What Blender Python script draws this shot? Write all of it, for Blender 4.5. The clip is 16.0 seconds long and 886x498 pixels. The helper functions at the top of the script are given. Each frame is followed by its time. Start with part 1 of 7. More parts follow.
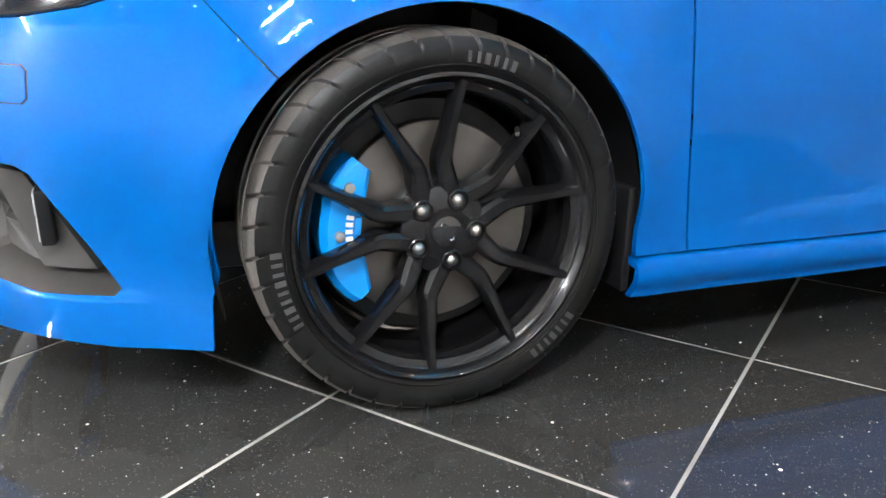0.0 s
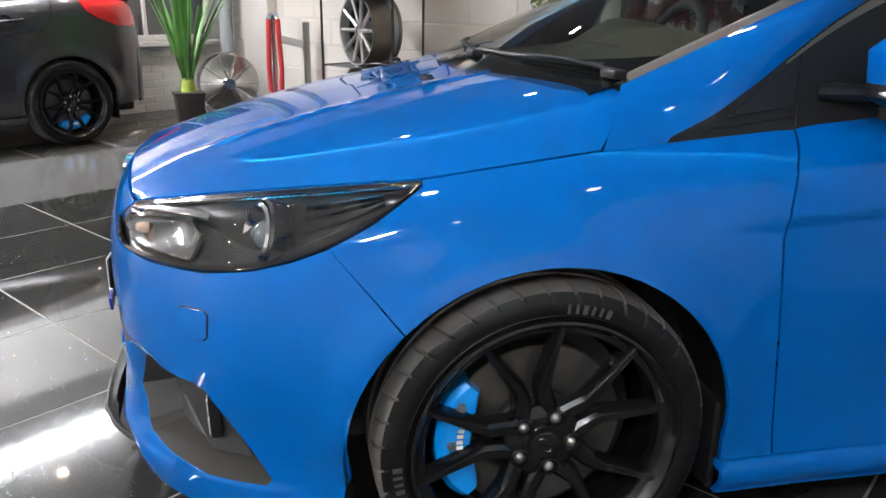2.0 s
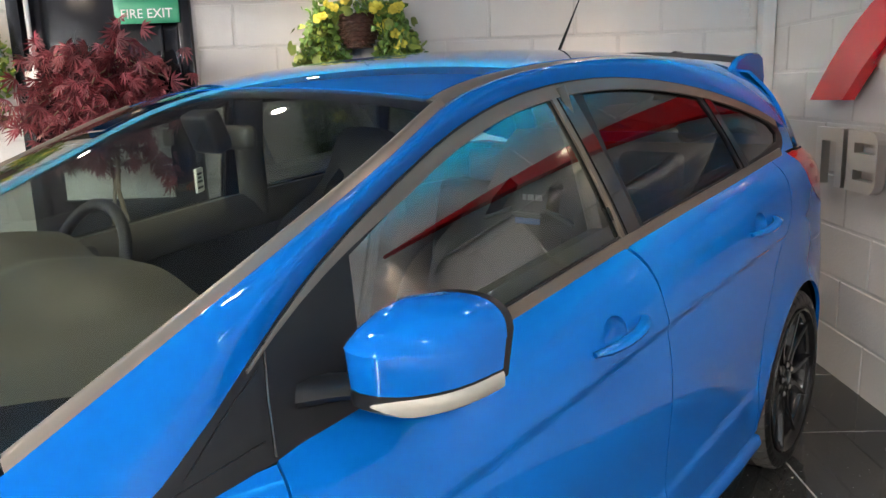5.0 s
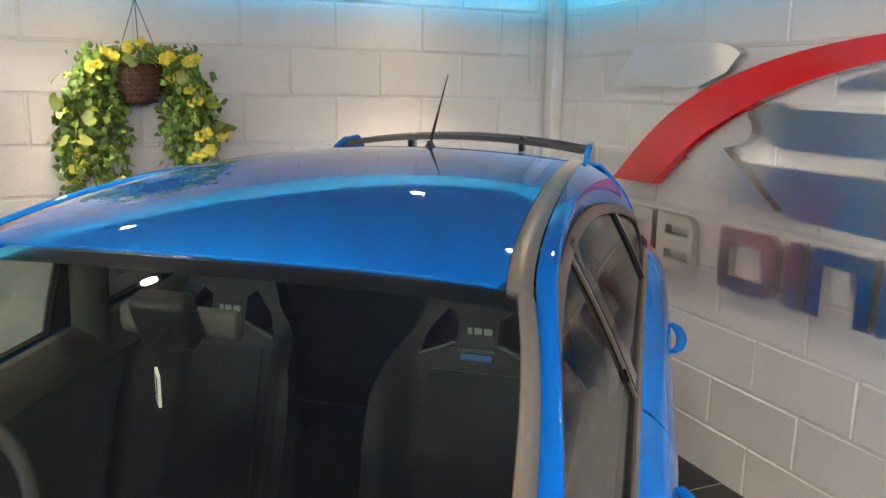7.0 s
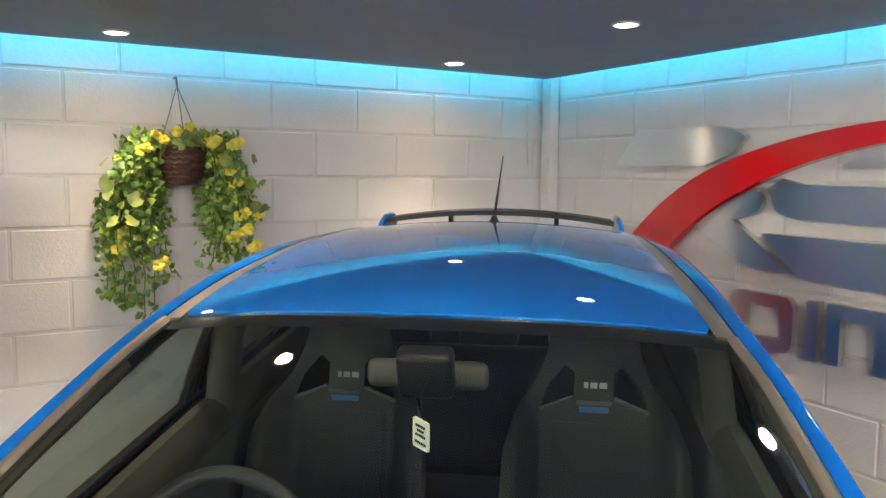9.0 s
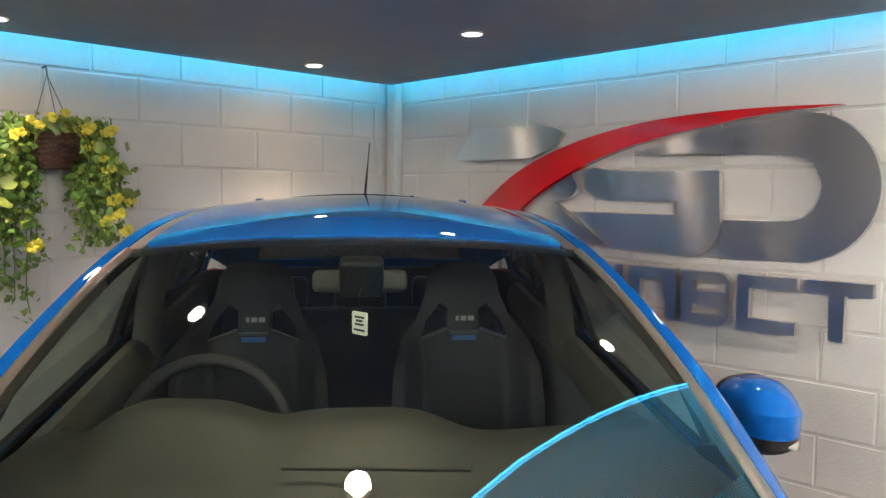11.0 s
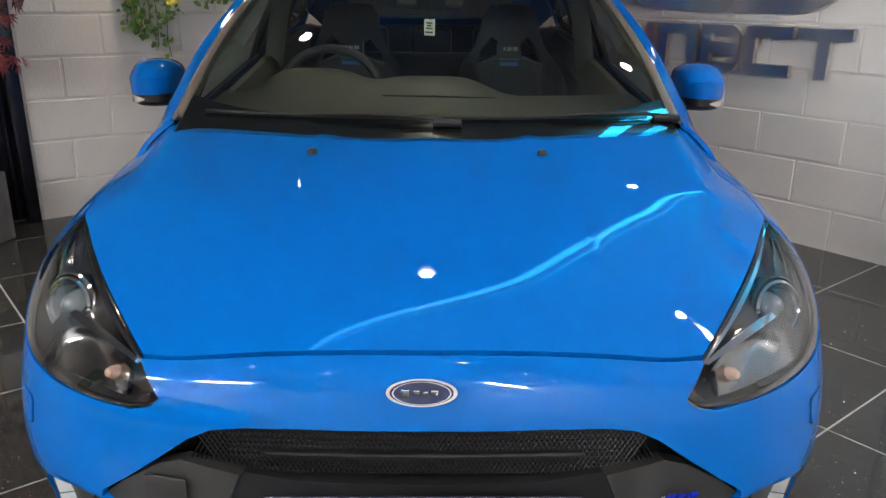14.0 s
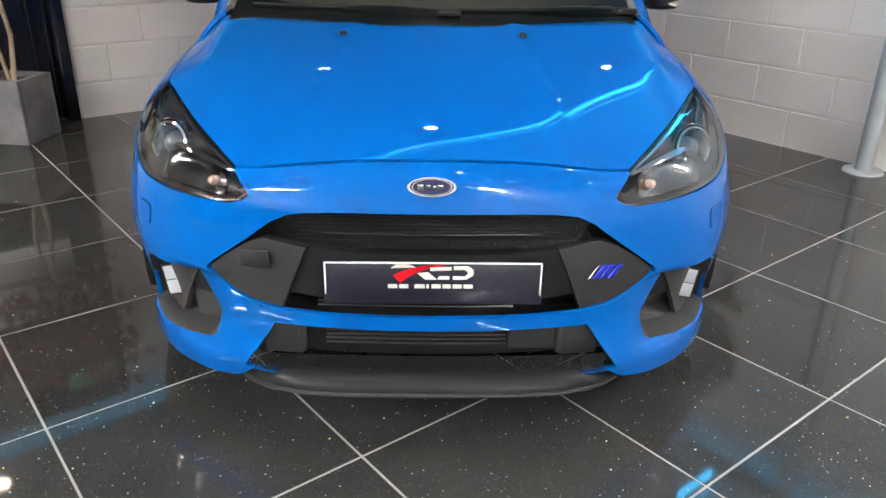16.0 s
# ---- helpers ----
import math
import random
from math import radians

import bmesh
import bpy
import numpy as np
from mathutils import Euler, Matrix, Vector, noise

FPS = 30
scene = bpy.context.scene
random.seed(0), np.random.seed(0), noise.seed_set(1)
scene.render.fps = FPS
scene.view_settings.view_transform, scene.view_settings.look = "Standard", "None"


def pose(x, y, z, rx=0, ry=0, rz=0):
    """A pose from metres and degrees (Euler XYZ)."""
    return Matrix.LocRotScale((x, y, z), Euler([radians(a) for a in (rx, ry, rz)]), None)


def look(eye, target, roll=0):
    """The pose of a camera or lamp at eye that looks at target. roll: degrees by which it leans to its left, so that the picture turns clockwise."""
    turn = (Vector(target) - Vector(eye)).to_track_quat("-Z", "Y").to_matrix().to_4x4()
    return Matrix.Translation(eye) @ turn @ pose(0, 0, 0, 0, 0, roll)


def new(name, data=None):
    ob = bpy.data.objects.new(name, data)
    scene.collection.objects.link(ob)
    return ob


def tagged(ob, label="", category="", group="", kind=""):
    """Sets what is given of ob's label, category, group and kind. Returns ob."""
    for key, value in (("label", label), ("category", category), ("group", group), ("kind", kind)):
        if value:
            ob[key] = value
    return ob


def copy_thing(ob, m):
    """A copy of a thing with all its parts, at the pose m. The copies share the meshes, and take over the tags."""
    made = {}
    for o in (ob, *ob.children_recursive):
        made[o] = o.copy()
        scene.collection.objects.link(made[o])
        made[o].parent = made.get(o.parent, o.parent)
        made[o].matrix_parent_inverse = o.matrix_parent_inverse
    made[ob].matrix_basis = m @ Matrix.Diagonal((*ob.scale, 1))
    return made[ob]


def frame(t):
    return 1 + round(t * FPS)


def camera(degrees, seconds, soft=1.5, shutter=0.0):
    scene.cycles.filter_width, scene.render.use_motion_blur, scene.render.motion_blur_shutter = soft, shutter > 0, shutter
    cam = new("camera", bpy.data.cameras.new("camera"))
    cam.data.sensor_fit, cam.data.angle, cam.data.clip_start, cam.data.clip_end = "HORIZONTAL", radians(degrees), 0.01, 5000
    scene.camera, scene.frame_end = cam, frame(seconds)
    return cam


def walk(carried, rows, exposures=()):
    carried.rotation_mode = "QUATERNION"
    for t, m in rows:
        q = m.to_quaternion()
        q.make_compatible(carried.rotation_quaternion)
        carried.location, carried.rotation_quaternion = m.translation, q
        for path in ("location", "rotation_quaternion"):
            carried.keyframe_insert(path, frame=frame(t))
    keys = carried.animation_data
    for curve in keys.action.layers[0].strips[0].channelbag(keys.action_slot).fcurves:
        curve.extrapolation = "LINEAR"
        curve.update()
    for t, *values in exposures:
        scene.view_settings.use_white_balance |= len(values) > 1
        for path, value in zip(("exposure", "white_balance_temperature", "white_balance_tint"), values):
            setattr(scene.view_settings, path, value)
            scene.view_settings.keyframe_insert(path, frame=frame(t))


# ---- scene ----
import mathutils
import mathutils.geometry

cam = camera(60.0, 16.0)

EXPOSURES = [(0.0, 1.4, 6500, 10), (0.8, 1.0, 6500, 10), (1.5, 0.6, 6500, 10), (2.5, 0.25, 6500, 10), (3.5, 0.6, 6600, 10), (4.5, 1.05, 6700, 10), (7.0, 1.1, 7200, 10), (8.0, 1.1, 7400, 10), (10.5, 0.85, 7400, 10), (11.5, 0.65, 7200, 10), (13.0, 0.3, 6800, 10), (14.5, 0.35, 6600, 10), (16.0, 0.6, 6600, 10)]
PATH = [
    (0, (2.011, -0.428, 0.669), (0.224, 0.24, 0.071), 1.2),
    (0.5, (2.022, -0.46, 0.704), (0.191, 0.077, 0.102), 1.2),
    (0.8, (2.038, -0.472, 0.744), (0.186, 0.006, 0.158), 0.7),
    (1, (2.054, -0.481, 0.775), (0.191, -0.028, 0.207), 0.9),
    (1.5, (2.072, -0.479, 0.93), (0.203, -0.072, 0.346), 1.0),
    (2, (2.073, -0.438, 1.108), (0.208, -0.063, 0.492), 0.7),
    (2.5, (2.118, -0.391, 1.264), (0.251, 0.035, 0.685), 1.0),
    (3, (2.119, -0.334, 1.354), (0.292, 0.267, 0.808), 0.9),
    (3.5, (2.042, -0.204, 1.405), (0.334, 0.711, 0.908), 0.8),
    (4, (1.925, -0.071, 1.405), (0.388, 1.132, 0.97), -0.2),
    (4.5, (1.751, -0.066, 1.372), (0.359, 1.304, 0.941), -0.6),
    (4.6, (1.695, -0.076, 1.379), (0.349, 1.332, 0.926), 0.2),
    (4.7, (1.664, -0.089, 1.36), (0.338, 1.343, 0.919), -0.4),
    (6.8, (0.865, -0.129, 1.644), (0.316, 1.746, 1.218), 0.9),
    (7, (0.775, -0.135, 1.679), (0.275, 1.758, 1.273), 0.9),
    (7.5, (0.579, -0.145, 1.714), (0.134, 1.773, 1.359), 0.8),
    (8, (0.431, -0.229, 1.694), (0.019, 1.705, 1.397), 0.8),
    (8.2, (0.386, -0.283, 1.688), (-0.008, 1.658, 1.413), 0.6),
    (10.3, (0.05, -0.711, 1.578), (0.106, 1.284, 1.454), 0.6),
    (10.5, (0.035, -0.77, 1.553), (0.146, 1.223, 1.432), 0.4),
    (11, (0.003, -0.944, 1.491), (0.215, 1.039, 1.353), 0.5),
    (11.5, (-0.012, -1.154, 1.449), (0.234, 0.823, 1.268), 0.5),
    (12, (-0.049, -1.385, 1.419), (0.207, 0.582, 1.164), 0.5),
    (12.5, (-0.071, -1.565, 1.374), (0.178, 0.39, 1.033), 0.7),
    (13, (-0.054, -1.69, 1.345), (0.144, 0.25, 0.9), 0.8),
    (13.5, (-0.012, -1.803, 1.313), (0.094, 0.118, 0.767), 0.7),
    (14, (0.011, -1.917, 1.293), (0.041, -0.02, 0.662), 0.6),
    (14.5, (-0.011, -2.052, 1.283), (-0.008, -0.18, 0.58), 0.9),
    (15, (-0.028, -2.204, 1.278), (-0.027, -0.352, 0.524), 0.9),
    (15.5, (-0.027, -2.342, 1.278), (-0.007, -0.505, 0.486), 0.9),
    (16, (-0.009, -2.506, 1.276), (0.028, -0.675, 0.471), 0.9),
]
walk(cam, [(t, look(e, a, r)) for t, e, a, r in PATH], EXPOSURES)

# ---------------- world and light ----------------
world = bpy.data.worlds.new("world")
scene.world = world
world.use_nodes = True
world.node_tree.nodes["Background"].inputs["Color"].default_value = (0.6, 0.68, 0.8, 1)
world.node_tree.nodes["Background"].inputs["Strength"].default_value = 0.05

# ---------------- materials ----------------
MATS = {}


def node_mat(name, color, rough=0.5, metal=0.0, coat=0.0, bump=0.0, scale=60.0, vary=0.0, vary_scale=4.0, spec=0.5, rough_vary=0.0, per_object=0.0, sheen=0.0):
    """A principled material with two scales of noise: large stains in the colour, fine grain in the relief."""
    m = bpy.data.materials.new(name)
    m.use_nodes = True
    nt = m.node_tree
    b = nt.nodes["Principled BSDF"]
    b.inputs["Base Color"].default_value = (*color, 1)
    b.inputs["Roughness"].default_value = rough
    b.inputs["Metallic"].default_value = metal
    b.inputs["Coat Weight"].default_value = coat
    b.inputs["Coat Roughness"].default_value = 0.02
    b.inputs["Specular IOR Level"].default_value = spec
    if sheen:
        b.inputs["Sheen Weight"].default_value = sheen
    geo = nt.nodes.new("ShaderNodeTexCoord")
    if vary or per_object:
        n1 = nt.nodes.new("ShaderNodeTexNoise")
        n1.inputs["Scale"].default_value = vary_scale
        n1.inputs["Detail"].default_value = 6
        nt.links.new(geo.outputs["Object"], n1.inputs["Vector"])
        ramp = nt.nodes.new("ShaderNodeMapRange")
        ramp.inputs["From Min"].default_value, ramp.inputs["From Max"].default_value = 0.3, 0.7
        ramp.inputs["To Min"].default_value, ramp.inputs["To Max"].default_value = 1 - vary, 1 + vary
        nt.links.new(n1.outputs["Fac"], ramp.inputs["Value"])
        out = ramp.outputs["Result"]
        if per_object:
            info = nt.nodes.new("ShaderNodeObjectInfo")
            r2 = nt.nodes.new("ShaderNodeMapRange")
            r2.inputs["To Min"].default_value, r2.inputs["To Max"].default_value = 1 - per_object, 1 + per_object
            nt.links.new(info.outputs["Random"], r2.inputs["Value"])
            mul = nt.nodes.new("ShaderNodeMath")
            mul.operation = "MULTIPLY"
            nt.links.new(out, mul.inputs[0])
            nt.links.new(r2.outputs["Result"], mul.inputs[1])
            out = mul.outputs[0]
        mix = nt.nodes.new("ShaderNodeVectorMath")
        mix.operation = "SCALE"
        mix.inputs[0].default_value = color
        nt.links.new(out, mix.inputs["Scale"])
        nt.links.new(mix.outputs[0], b.inputs["Base Color"])
    if bump or rough_vary:
        n2 = nt.nodes.new("ShaderNodeTexNoise")
        n2.inputs["Scale"].default_value = scale
        n2.inputs["Detail"].default_value = 4
        nt.links.new(geo.outputs["Object"], n2.inputs["Vector"])
        if bump:
            bp = nt.nodes.new("ShaderNodeBump")
            bp.inputs["Strength"].default_value = bump
            bp.inputs["Distance"].default_value = 0.003
            nt.links.new(n2.outputs["Fac"], bp.inputs["Height"])
            nt.links.new(bp.outputs["Normal"], b.inputs["Normal"])
        if rough_vary:
            r3 = nt.nodes.new("ShaderNodeMapRange")
            r3.inputs["To Min"].default_value, r3.inputs["To Max"].default_value = max(0.02, rough - rough_vary), rough + rough_vary
            nt.links.new(n2.outputs["Fac"], r3.inputs["Value"])
            nt.links.new(r3.outputs["Result"], b.inputs["Roughness"])
    MATS[name] = m
    return m


def glow_mat(name, color, strength):
    m = bpy.data.materials.new(name)
    m.use_nodes = True
    b = m.node_tree.nodes["Principled BSDF"]
    b.inputs["Base Color"].default_value = (0.8, 0.8, 0.8, 1)
    b.inputs["Emission Color"].default_value = (*color, 1)
    b.inputs["Emission Strength"].default_value = strength
    MATS[name] = m
    return m


def glass_mat(name, tint, rough=0.0, ior=1.45):
    """A thin pane: tinted see-through with a mirror gloss by Fresnel."""
    m = bpy.data.materials.new(name)
    m.use_nodes = True
    nt = m.node_tree
    nt.nodes.remove(nt.nodes["Principled BSDF"])
    out = nt.nodes["Material Output"]
    tr = nt.nodes.new("ShaderNodeBsdfTransparent")
    tr.inputs["Color"].default_value = (*tint, 1)
    gl = nt.nodes.new("ShaderNodeBsdfGlossy")
    gl.inputs["Roughness"].default_value = rough
    lw = nt.nodes.new("ShaderNodeLayerWeight")
    lw.inputs["Blend"].default_value = 0.5
    pw = nt.nodes.new("ShaderNodeMath")
    pw.operation = "POWER"
    pw.inputs[1].default_value = 5.0
    nt.links.new(lw.outputs["Facing"], pw.inputs[0])
    f0 = 2 * ((ior - 1) / (ior + 1)) ** 2
    fr = nt.nodes.new("ShaderNodeMath")
    fr.operation = "MULTIPLY_ADD"
    fr.inputs[1].default_value, fr.inputs[2].default_value = 1 - f0, f0
    nt.links.new(pw.outputs[0], fr.inputs[0])
    mx = nt.nodes.new("ShaderNodeMixShader")
    nt.links.new(fr.outputs[0], mx.inputs[0])
    nt.links.new(tr.outputs[0], mx.inputs[1])
    nt.links.new(gl.outputs[0], mx.inputs[2])
    nt.links.new(mx.outputs[0], out.inputs["Surface"])
    MATS[name] = m
    return m


PAINT = node_mat("blue_paint", (0.0, 0.100, 0.385), rough=0.4, coat=1.0, spec=0.0)
PAINT.node_tree.nodes["Principled BSDF"].inputs["Coat IOR"].default_value = 1.35
TRIM = node_mat("black_trim", (0.010, 0.010, 0.011), rough=0.42, bump=0.05, scale=400, spec=0.22)
GLOSSBLACK = node_mat("gloss_black", (0.008, 0.008, 0.009), rough=0.12, coat=0.6)
# tan base carries the beige wall's reflection on these strips
SCREENSTRIP = node_mat("strip_reflection_tan", (0.17, 0.142, 0.115), rough=0.34, metal=0.35, bump=0.03, scale=300)
BRONZE = node_mat("taupe_weatherstrip", (0.115, 0.093, 0.073), rough=0.36, metal=0.3)
PLASTIC = node_mat("grey_grained_plastic", (0.019, 0.0185, 0.018), rough=0.5, bump=0.12, scale=500, vary=0.1)
RUBBER = node_mat("tyre_rubber", (0.006, 0.006, 0.006), rough=0.38, bump=0.15, scale=300, vary=0.25, vary_scale=12, spec=0.22)
# worn, dusty tread; its base is also lightened for the tube lights' sheen
TREAD = node_mat("tread_rubber", (0.090, 0.083, 0.076), rough=0.42, bump=0.2, scale=220, vary=0.3, vary_scale=14, spec=0.6)
ALLOY = node_mat("satin_black_alloy", (0.006, 0.006, 0.0065), rough=0.26, coat=0.45, spec=0.2)
STEEL = node_mat("machined_steel", (0.45, 0.43, 0.41), rough=0.32, metal=1.0, rough_vary=0.1, scale=50)
DISC = node_mat("brake_disc_iron", (0.14, 0.13, 0.12), rough=0.42, metal=0.9, vary=0.2, vary_scale=15, rough_vary=0.1, scale=120)
CHROME = node_mat("chrome", (0.8, 0.8, 0.82), rough=0.08, metal=1.0)
CALIPER = node_mat("caliper_blue", (0.0, 0.28, 0.80), rough=0.3, coat=0.5)
WHITEPAINT = node_mat("white_lettering", (0.8, 0.8, 0.78), rough=0.5)
DASH = node_mat("dash_plastic", (0.036, 0.034, 0.027), rough=0.6, bump=0.1, scale=350, vary=0.15)
CABIN = node_mat("cabin_plastic", (0.060, 0.056, 0.046), rough=0.55, bump=0.1, scale=350, vary=0.1)
FABRIC = node_mat("seat_cloth", (0.013, 0.014, 0.016), rough=0.9, bump=0.3, scale=250, sheen=0.2)
LEATHER = node_mat("seat_leather", (0.014, 0.014, 0.016), rough=0.55, bump=0.1, scale=200, spec=0.3)
CARGLASS = glass_mat("clear_car_glass", (0.76, 0.83, 0.78), ior=1.64)
SIDEGLASS = glass_mat("side_glass", (0.56, 0.64, 0.57), ior=2.05)
POCKETGREY = node_mat("grey_pocket_plastic", (0.038, 0.036, 0.034), rough=0.5, bump=0.12, scale=500, vary=0.1)
PRIVACY = glass_mat("rear_privacy_glass", (0.07, 0.08, 0.08), ior=1.6)
LAMPBODY = node_mat("lamp_body_grey", (0.03, 0.03, 0.029), rough=0.25, coat=0.3)
DARKGLASS = glass_mat("tinted_car_glass", (0.14, 0.16, 0.15), ior=1.75)
LAMPGLASS = glass_mat("lamp_cover", (0.9, 0.9, 0.9))
REDLAMP = node_mat("red_lamp", (0.5, 0.01, 0.01), rough=0.15, coat=0.8)
AMBER = node_mat("amber_bulb", (0.55, 0.36, 0.27), rough=0.2, metal=0.3, coat=0.6)
WALLPAINT = node_mat("painted_block", (0.61, 0.575, 0.535), rough=0.55, bump=0.45, scale=90, vary=0.05, vary_scale=3, per_object=0.03)
MORTAR = node_mat("painted_mortar", (0.57, 0.54, 0.505), rough=0.65, bump=0.35, scale=120, vary=0.05)
PLAINWALL = node_mat("white_plaster", (0.7, 0.69, 0.67), rough=0.7, bump=0.2, scale=60, vary=0.06)
CEILTOP = node_mat("pale_ceiling", (0.55, 0.55, 0.55), rough=0.7, vary=0.04)
CEILING = node_mat("grey_ceiling", (0.24, 0.24, 0.26), rough=0.6, bump=0.05, vary=0.05)
BRUSHED = node_mat("brushed_metal", (0.68, 0.66, 0.63), rough=0.31, metal=1.0)
_b = BRUSHED.node_tree.nodes["Principled BSDF"]
_b.inputs["Anisotropic"].default_value = 1.0
_t = BRUSHED.node_tree.nodes.new("ShaderNodeCombineXYZ")
_t.inputs["Z"].default_value = 1.0
BRUSHED.node_tree.links.new(_t.outputs[0], _b.inputs["Tangent"])
_nt = BRUSHED.node_tree
_tc, _mp, _nz, _bp = (_nt.nodes.new(k) for k in ("ShaderNodeTexCoord", "ShaderNodeMapping", "ShaderNodeTexNoise", "ShaderNodeBump"))
_mp.inputs["Scale"].default_value = (4, 4, 900)
_nz.inputs["Scale"].default_value, _nz.inputs["Detail"].default_value = 1.0, 2
_bp.inputs["Strength"].default_value, _bp.inputs["Distance"].default_value = 0.06, 0.0004
for _a, _c in ((_tc.outputs["Object"], _mp.inputs["Vector"]), (_mp.outputs[0], _nz.inputs["Vector"]), (_nz.outputs["Fac"], _bp.inputs["Height"]), (_bp.outputs[0], _b.inputs["Normal"])):
    _nt.links.new(_a, _c)
SIGNRED = node_mat("red_acrylic", (0.55, 0.005, 0.012), rough=0.12, coat=0.5)
LED = glow_mat("cyan_led", (0.0, 0.45, 0.88), 12.5)
LEDUP = glow_mat("cyan_up_light", (0.0, 0.46, 0.95), 6)
LEDSOFT = glow_mat("cyan_fascia", (0.0, 0.47, 0.95), 11)
LEDFILL = glow_mat("cyan_wall_fill", (0.0, 0.40, 0.9), 2.6)
LAMPGLOW = glow_mat("warm_lamp", (1.0, 0.82, 0.64), 75)
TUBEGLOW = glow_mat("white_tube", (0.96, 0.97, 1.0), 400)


def tile_mat():
    """Polished dark quartz tile with mirror chips of many sizes."""
    m = node_mat("polished_quartz_tile", (0.030, 0.030, 0.029), rough=0.05, spec=0.5, per_object=0.12, vary=0.15, vary_scale=5)
    nt = m.node_tree
    b = nt.nodes["Principled BSDF"]
    geo = nt.nodes.new("ShaderNodeNewGeometry")
    src = b.inputs["Base Color"].links[0].from_socket
    for sc, thr, col in ((520, 0.15, (0.075, 0.075, 0.075)), (210, 0.11, (0.16, 0.16, 0.155)), (64, 0.058, (0.50, 0.50, 0.49)), (17, 0.030, (0.88, 0.84, 0.76)), (9.3, 0.016, (0.10, 0.45, 0.80)), (7.7, 0.014, (0.85, 0.50, 0.20))):
        vo = nt.nodes.new("ShaderNodeTexVoronoi")
        vo.inputs["Scale"].default_value = sc
        nt.links.new(geo.outputs["Position"], vo.inputs["Vector"])
        sep = nt.nodes.new("ShaderNodeSeparateColor")
        nt.links.new(vo.outputs["Color"], sep.inputs[0])
        rnd = nt.nodes.new("ShaderNodeMath")
        rnd.operation = "MULTIPLY"
        rnd.inputs[1].default_value = thr * 2
        nt.links.new(sep.outputs[0], rnd.inputs[0])
        lt = nt.nodes.new("ShaderNodeMath")
        lt.operation = "LESS_THAN"
        nt.links.new(vo.outputs["Distance"], lt.inputs[0])
        nt.links.new(rnd.outputs[0], lt.inputs[1])
        mx = nt.nodes.new("ShaderNodeMix")
        mx.data_type = "RGBA"
        nt.links.new(lt.outputs[0], mx.inputs["Factor"])
        nt.links.new(src, mx.inputs["A"])
        mx.inputs["B"].default_value = (*col, 1)
        src = mx.outputs["Result"]
    nt.links.new(src, b.inputs["Base Color"])
    return m


DARKCHROME = node_mat("smoked_chrome", (0.22, 0.22, 0.22), rough=0.14, metal=1.0)
PROJGLASS = node_mat("projector_glass", (0.10, 0.12, 0.13), rough=0.03, coat=1.0, spec=0.9)
FOGLAMP = node_mat("fog_lamp_glass", (0.75, 0.77, 0.78), rough=0.12, metal=0.5, coat=0.8)
INDLENS = node_mat("indicator_lens", (0.42, 0.39, 0.33), rough=0.12, metal=0.4, coat=0.8)
PLATEDARK = node_mat("navy_plate", (0.012, 0.012, 0.022), rough=0.25, coat=0.3)
PLATEWHITE = node_mat("cream_print", (0.72, 0.72, 0.62), rough=0.4)
NAVY = node_mat("navy_enamel", (0.006, 0.012, 0.06), rough=0.15, coat=0.8)
BADGEBLUE = node_mat("badge_blue", (0.01, 0.03, 0.55), rough=0.15, metal=0.4, coat=0.6)
SEATTRIM = node_mat("seat_grey_trim", (0.055, 0.058, 0.06), rough=0.45)
SEATMARK = node_mat("seat_grey_thread", (0.30, 0.30, 0.30), rough=0.6)
SEATBLUE = node_mat("seat_blue", (0.02, 0.10, 0.30), rough=0.6)
PETAL = node_mat("yellow_petal", (0.62, 0.53, 0.06), rough=0.6, vary=0.2, vary_scale=30)
LEAFGREEN = node_mat("leaf_green", (0.11, 0.21, 0.035), rough=0.5, vary=0.5, vary_scale=14)
LEAFROUND = node_mat("leaf_round", (0.20, 0.25, 0.045), rough=0.5, vary=0.55, vary_scale=10)
LEAFLIME = node_mat("leaf_lime", (0.26, 0.34, 0.045), rough=0.5, vary=0.4, vary_scale=14)
STEMGREEN = node_mat("stem_green", (0.07, 0.12, 0.03), rough=0.6)
WICKER = node_mat("wicker", (0.06, 0.022, 0.012), rough=0.6, vary=0.4, vary_scale=40, bump=0.3, scale=150)
CHAIN = node_mat("chain_green", (0.10, 0.13, 0.14), rough=0.5, metal=0.4)
DOORBLACK = node_mat("black_gloss_paint", (0.010, 0.011, 0.016), rough=0.22, vary=0.2, rough_vary=0.1, scale=12)
EXITGREEN = node_mat("exit_green", (0.02, 0.30, 0.14), rough=0.35)
WHITEPLASTIC = node_mat("white_plastic", (0.75, 0.75, 0.74), rough=0.4)
CONCRETE = node_mat("grey_concrete", (0.17, 0.165, 0.16), rough=0.75, bump=0.35, scale=50, vary=0.3, vary_scale=6)
SOIL = node_mat("soil", (0.06, 0.045, 0.03), rough=0.95, bump=1.0, scale=60, vary=0.5, vary_scale=20)
BARK = node_mat("pale_bark", (0.33, 0.25, 0.16), rough=0.8, bump=0.6, scale=60, vary=0.3, vary_scale=15)
MAPLE = node_mat("maple_red", (0.17, 0.022, 0.030), rough=0.55, vary=0.7, vary_scale=9)
RACKBLACK = node_mat("black_powder_coat", (0.012, 0.012, 0.012), rough=0.45)
SILVER = node_mat("silver_alloy", (0.42, 0.41, 0.40), rough=0.32, metal=0.65, rough_vary=0.08, scale=30)
ROPERED = node_mat("red_velvet", (0.45, 0.008, 0.012), rough=0.8, sheen=0.6, bump=0.2, scale=200)
FANMETAL = node_mat("spun_metal", (0.55, 0.54, 0.52), rough=0.2, metal=1.0, rough_vary=0.1, scale=20)
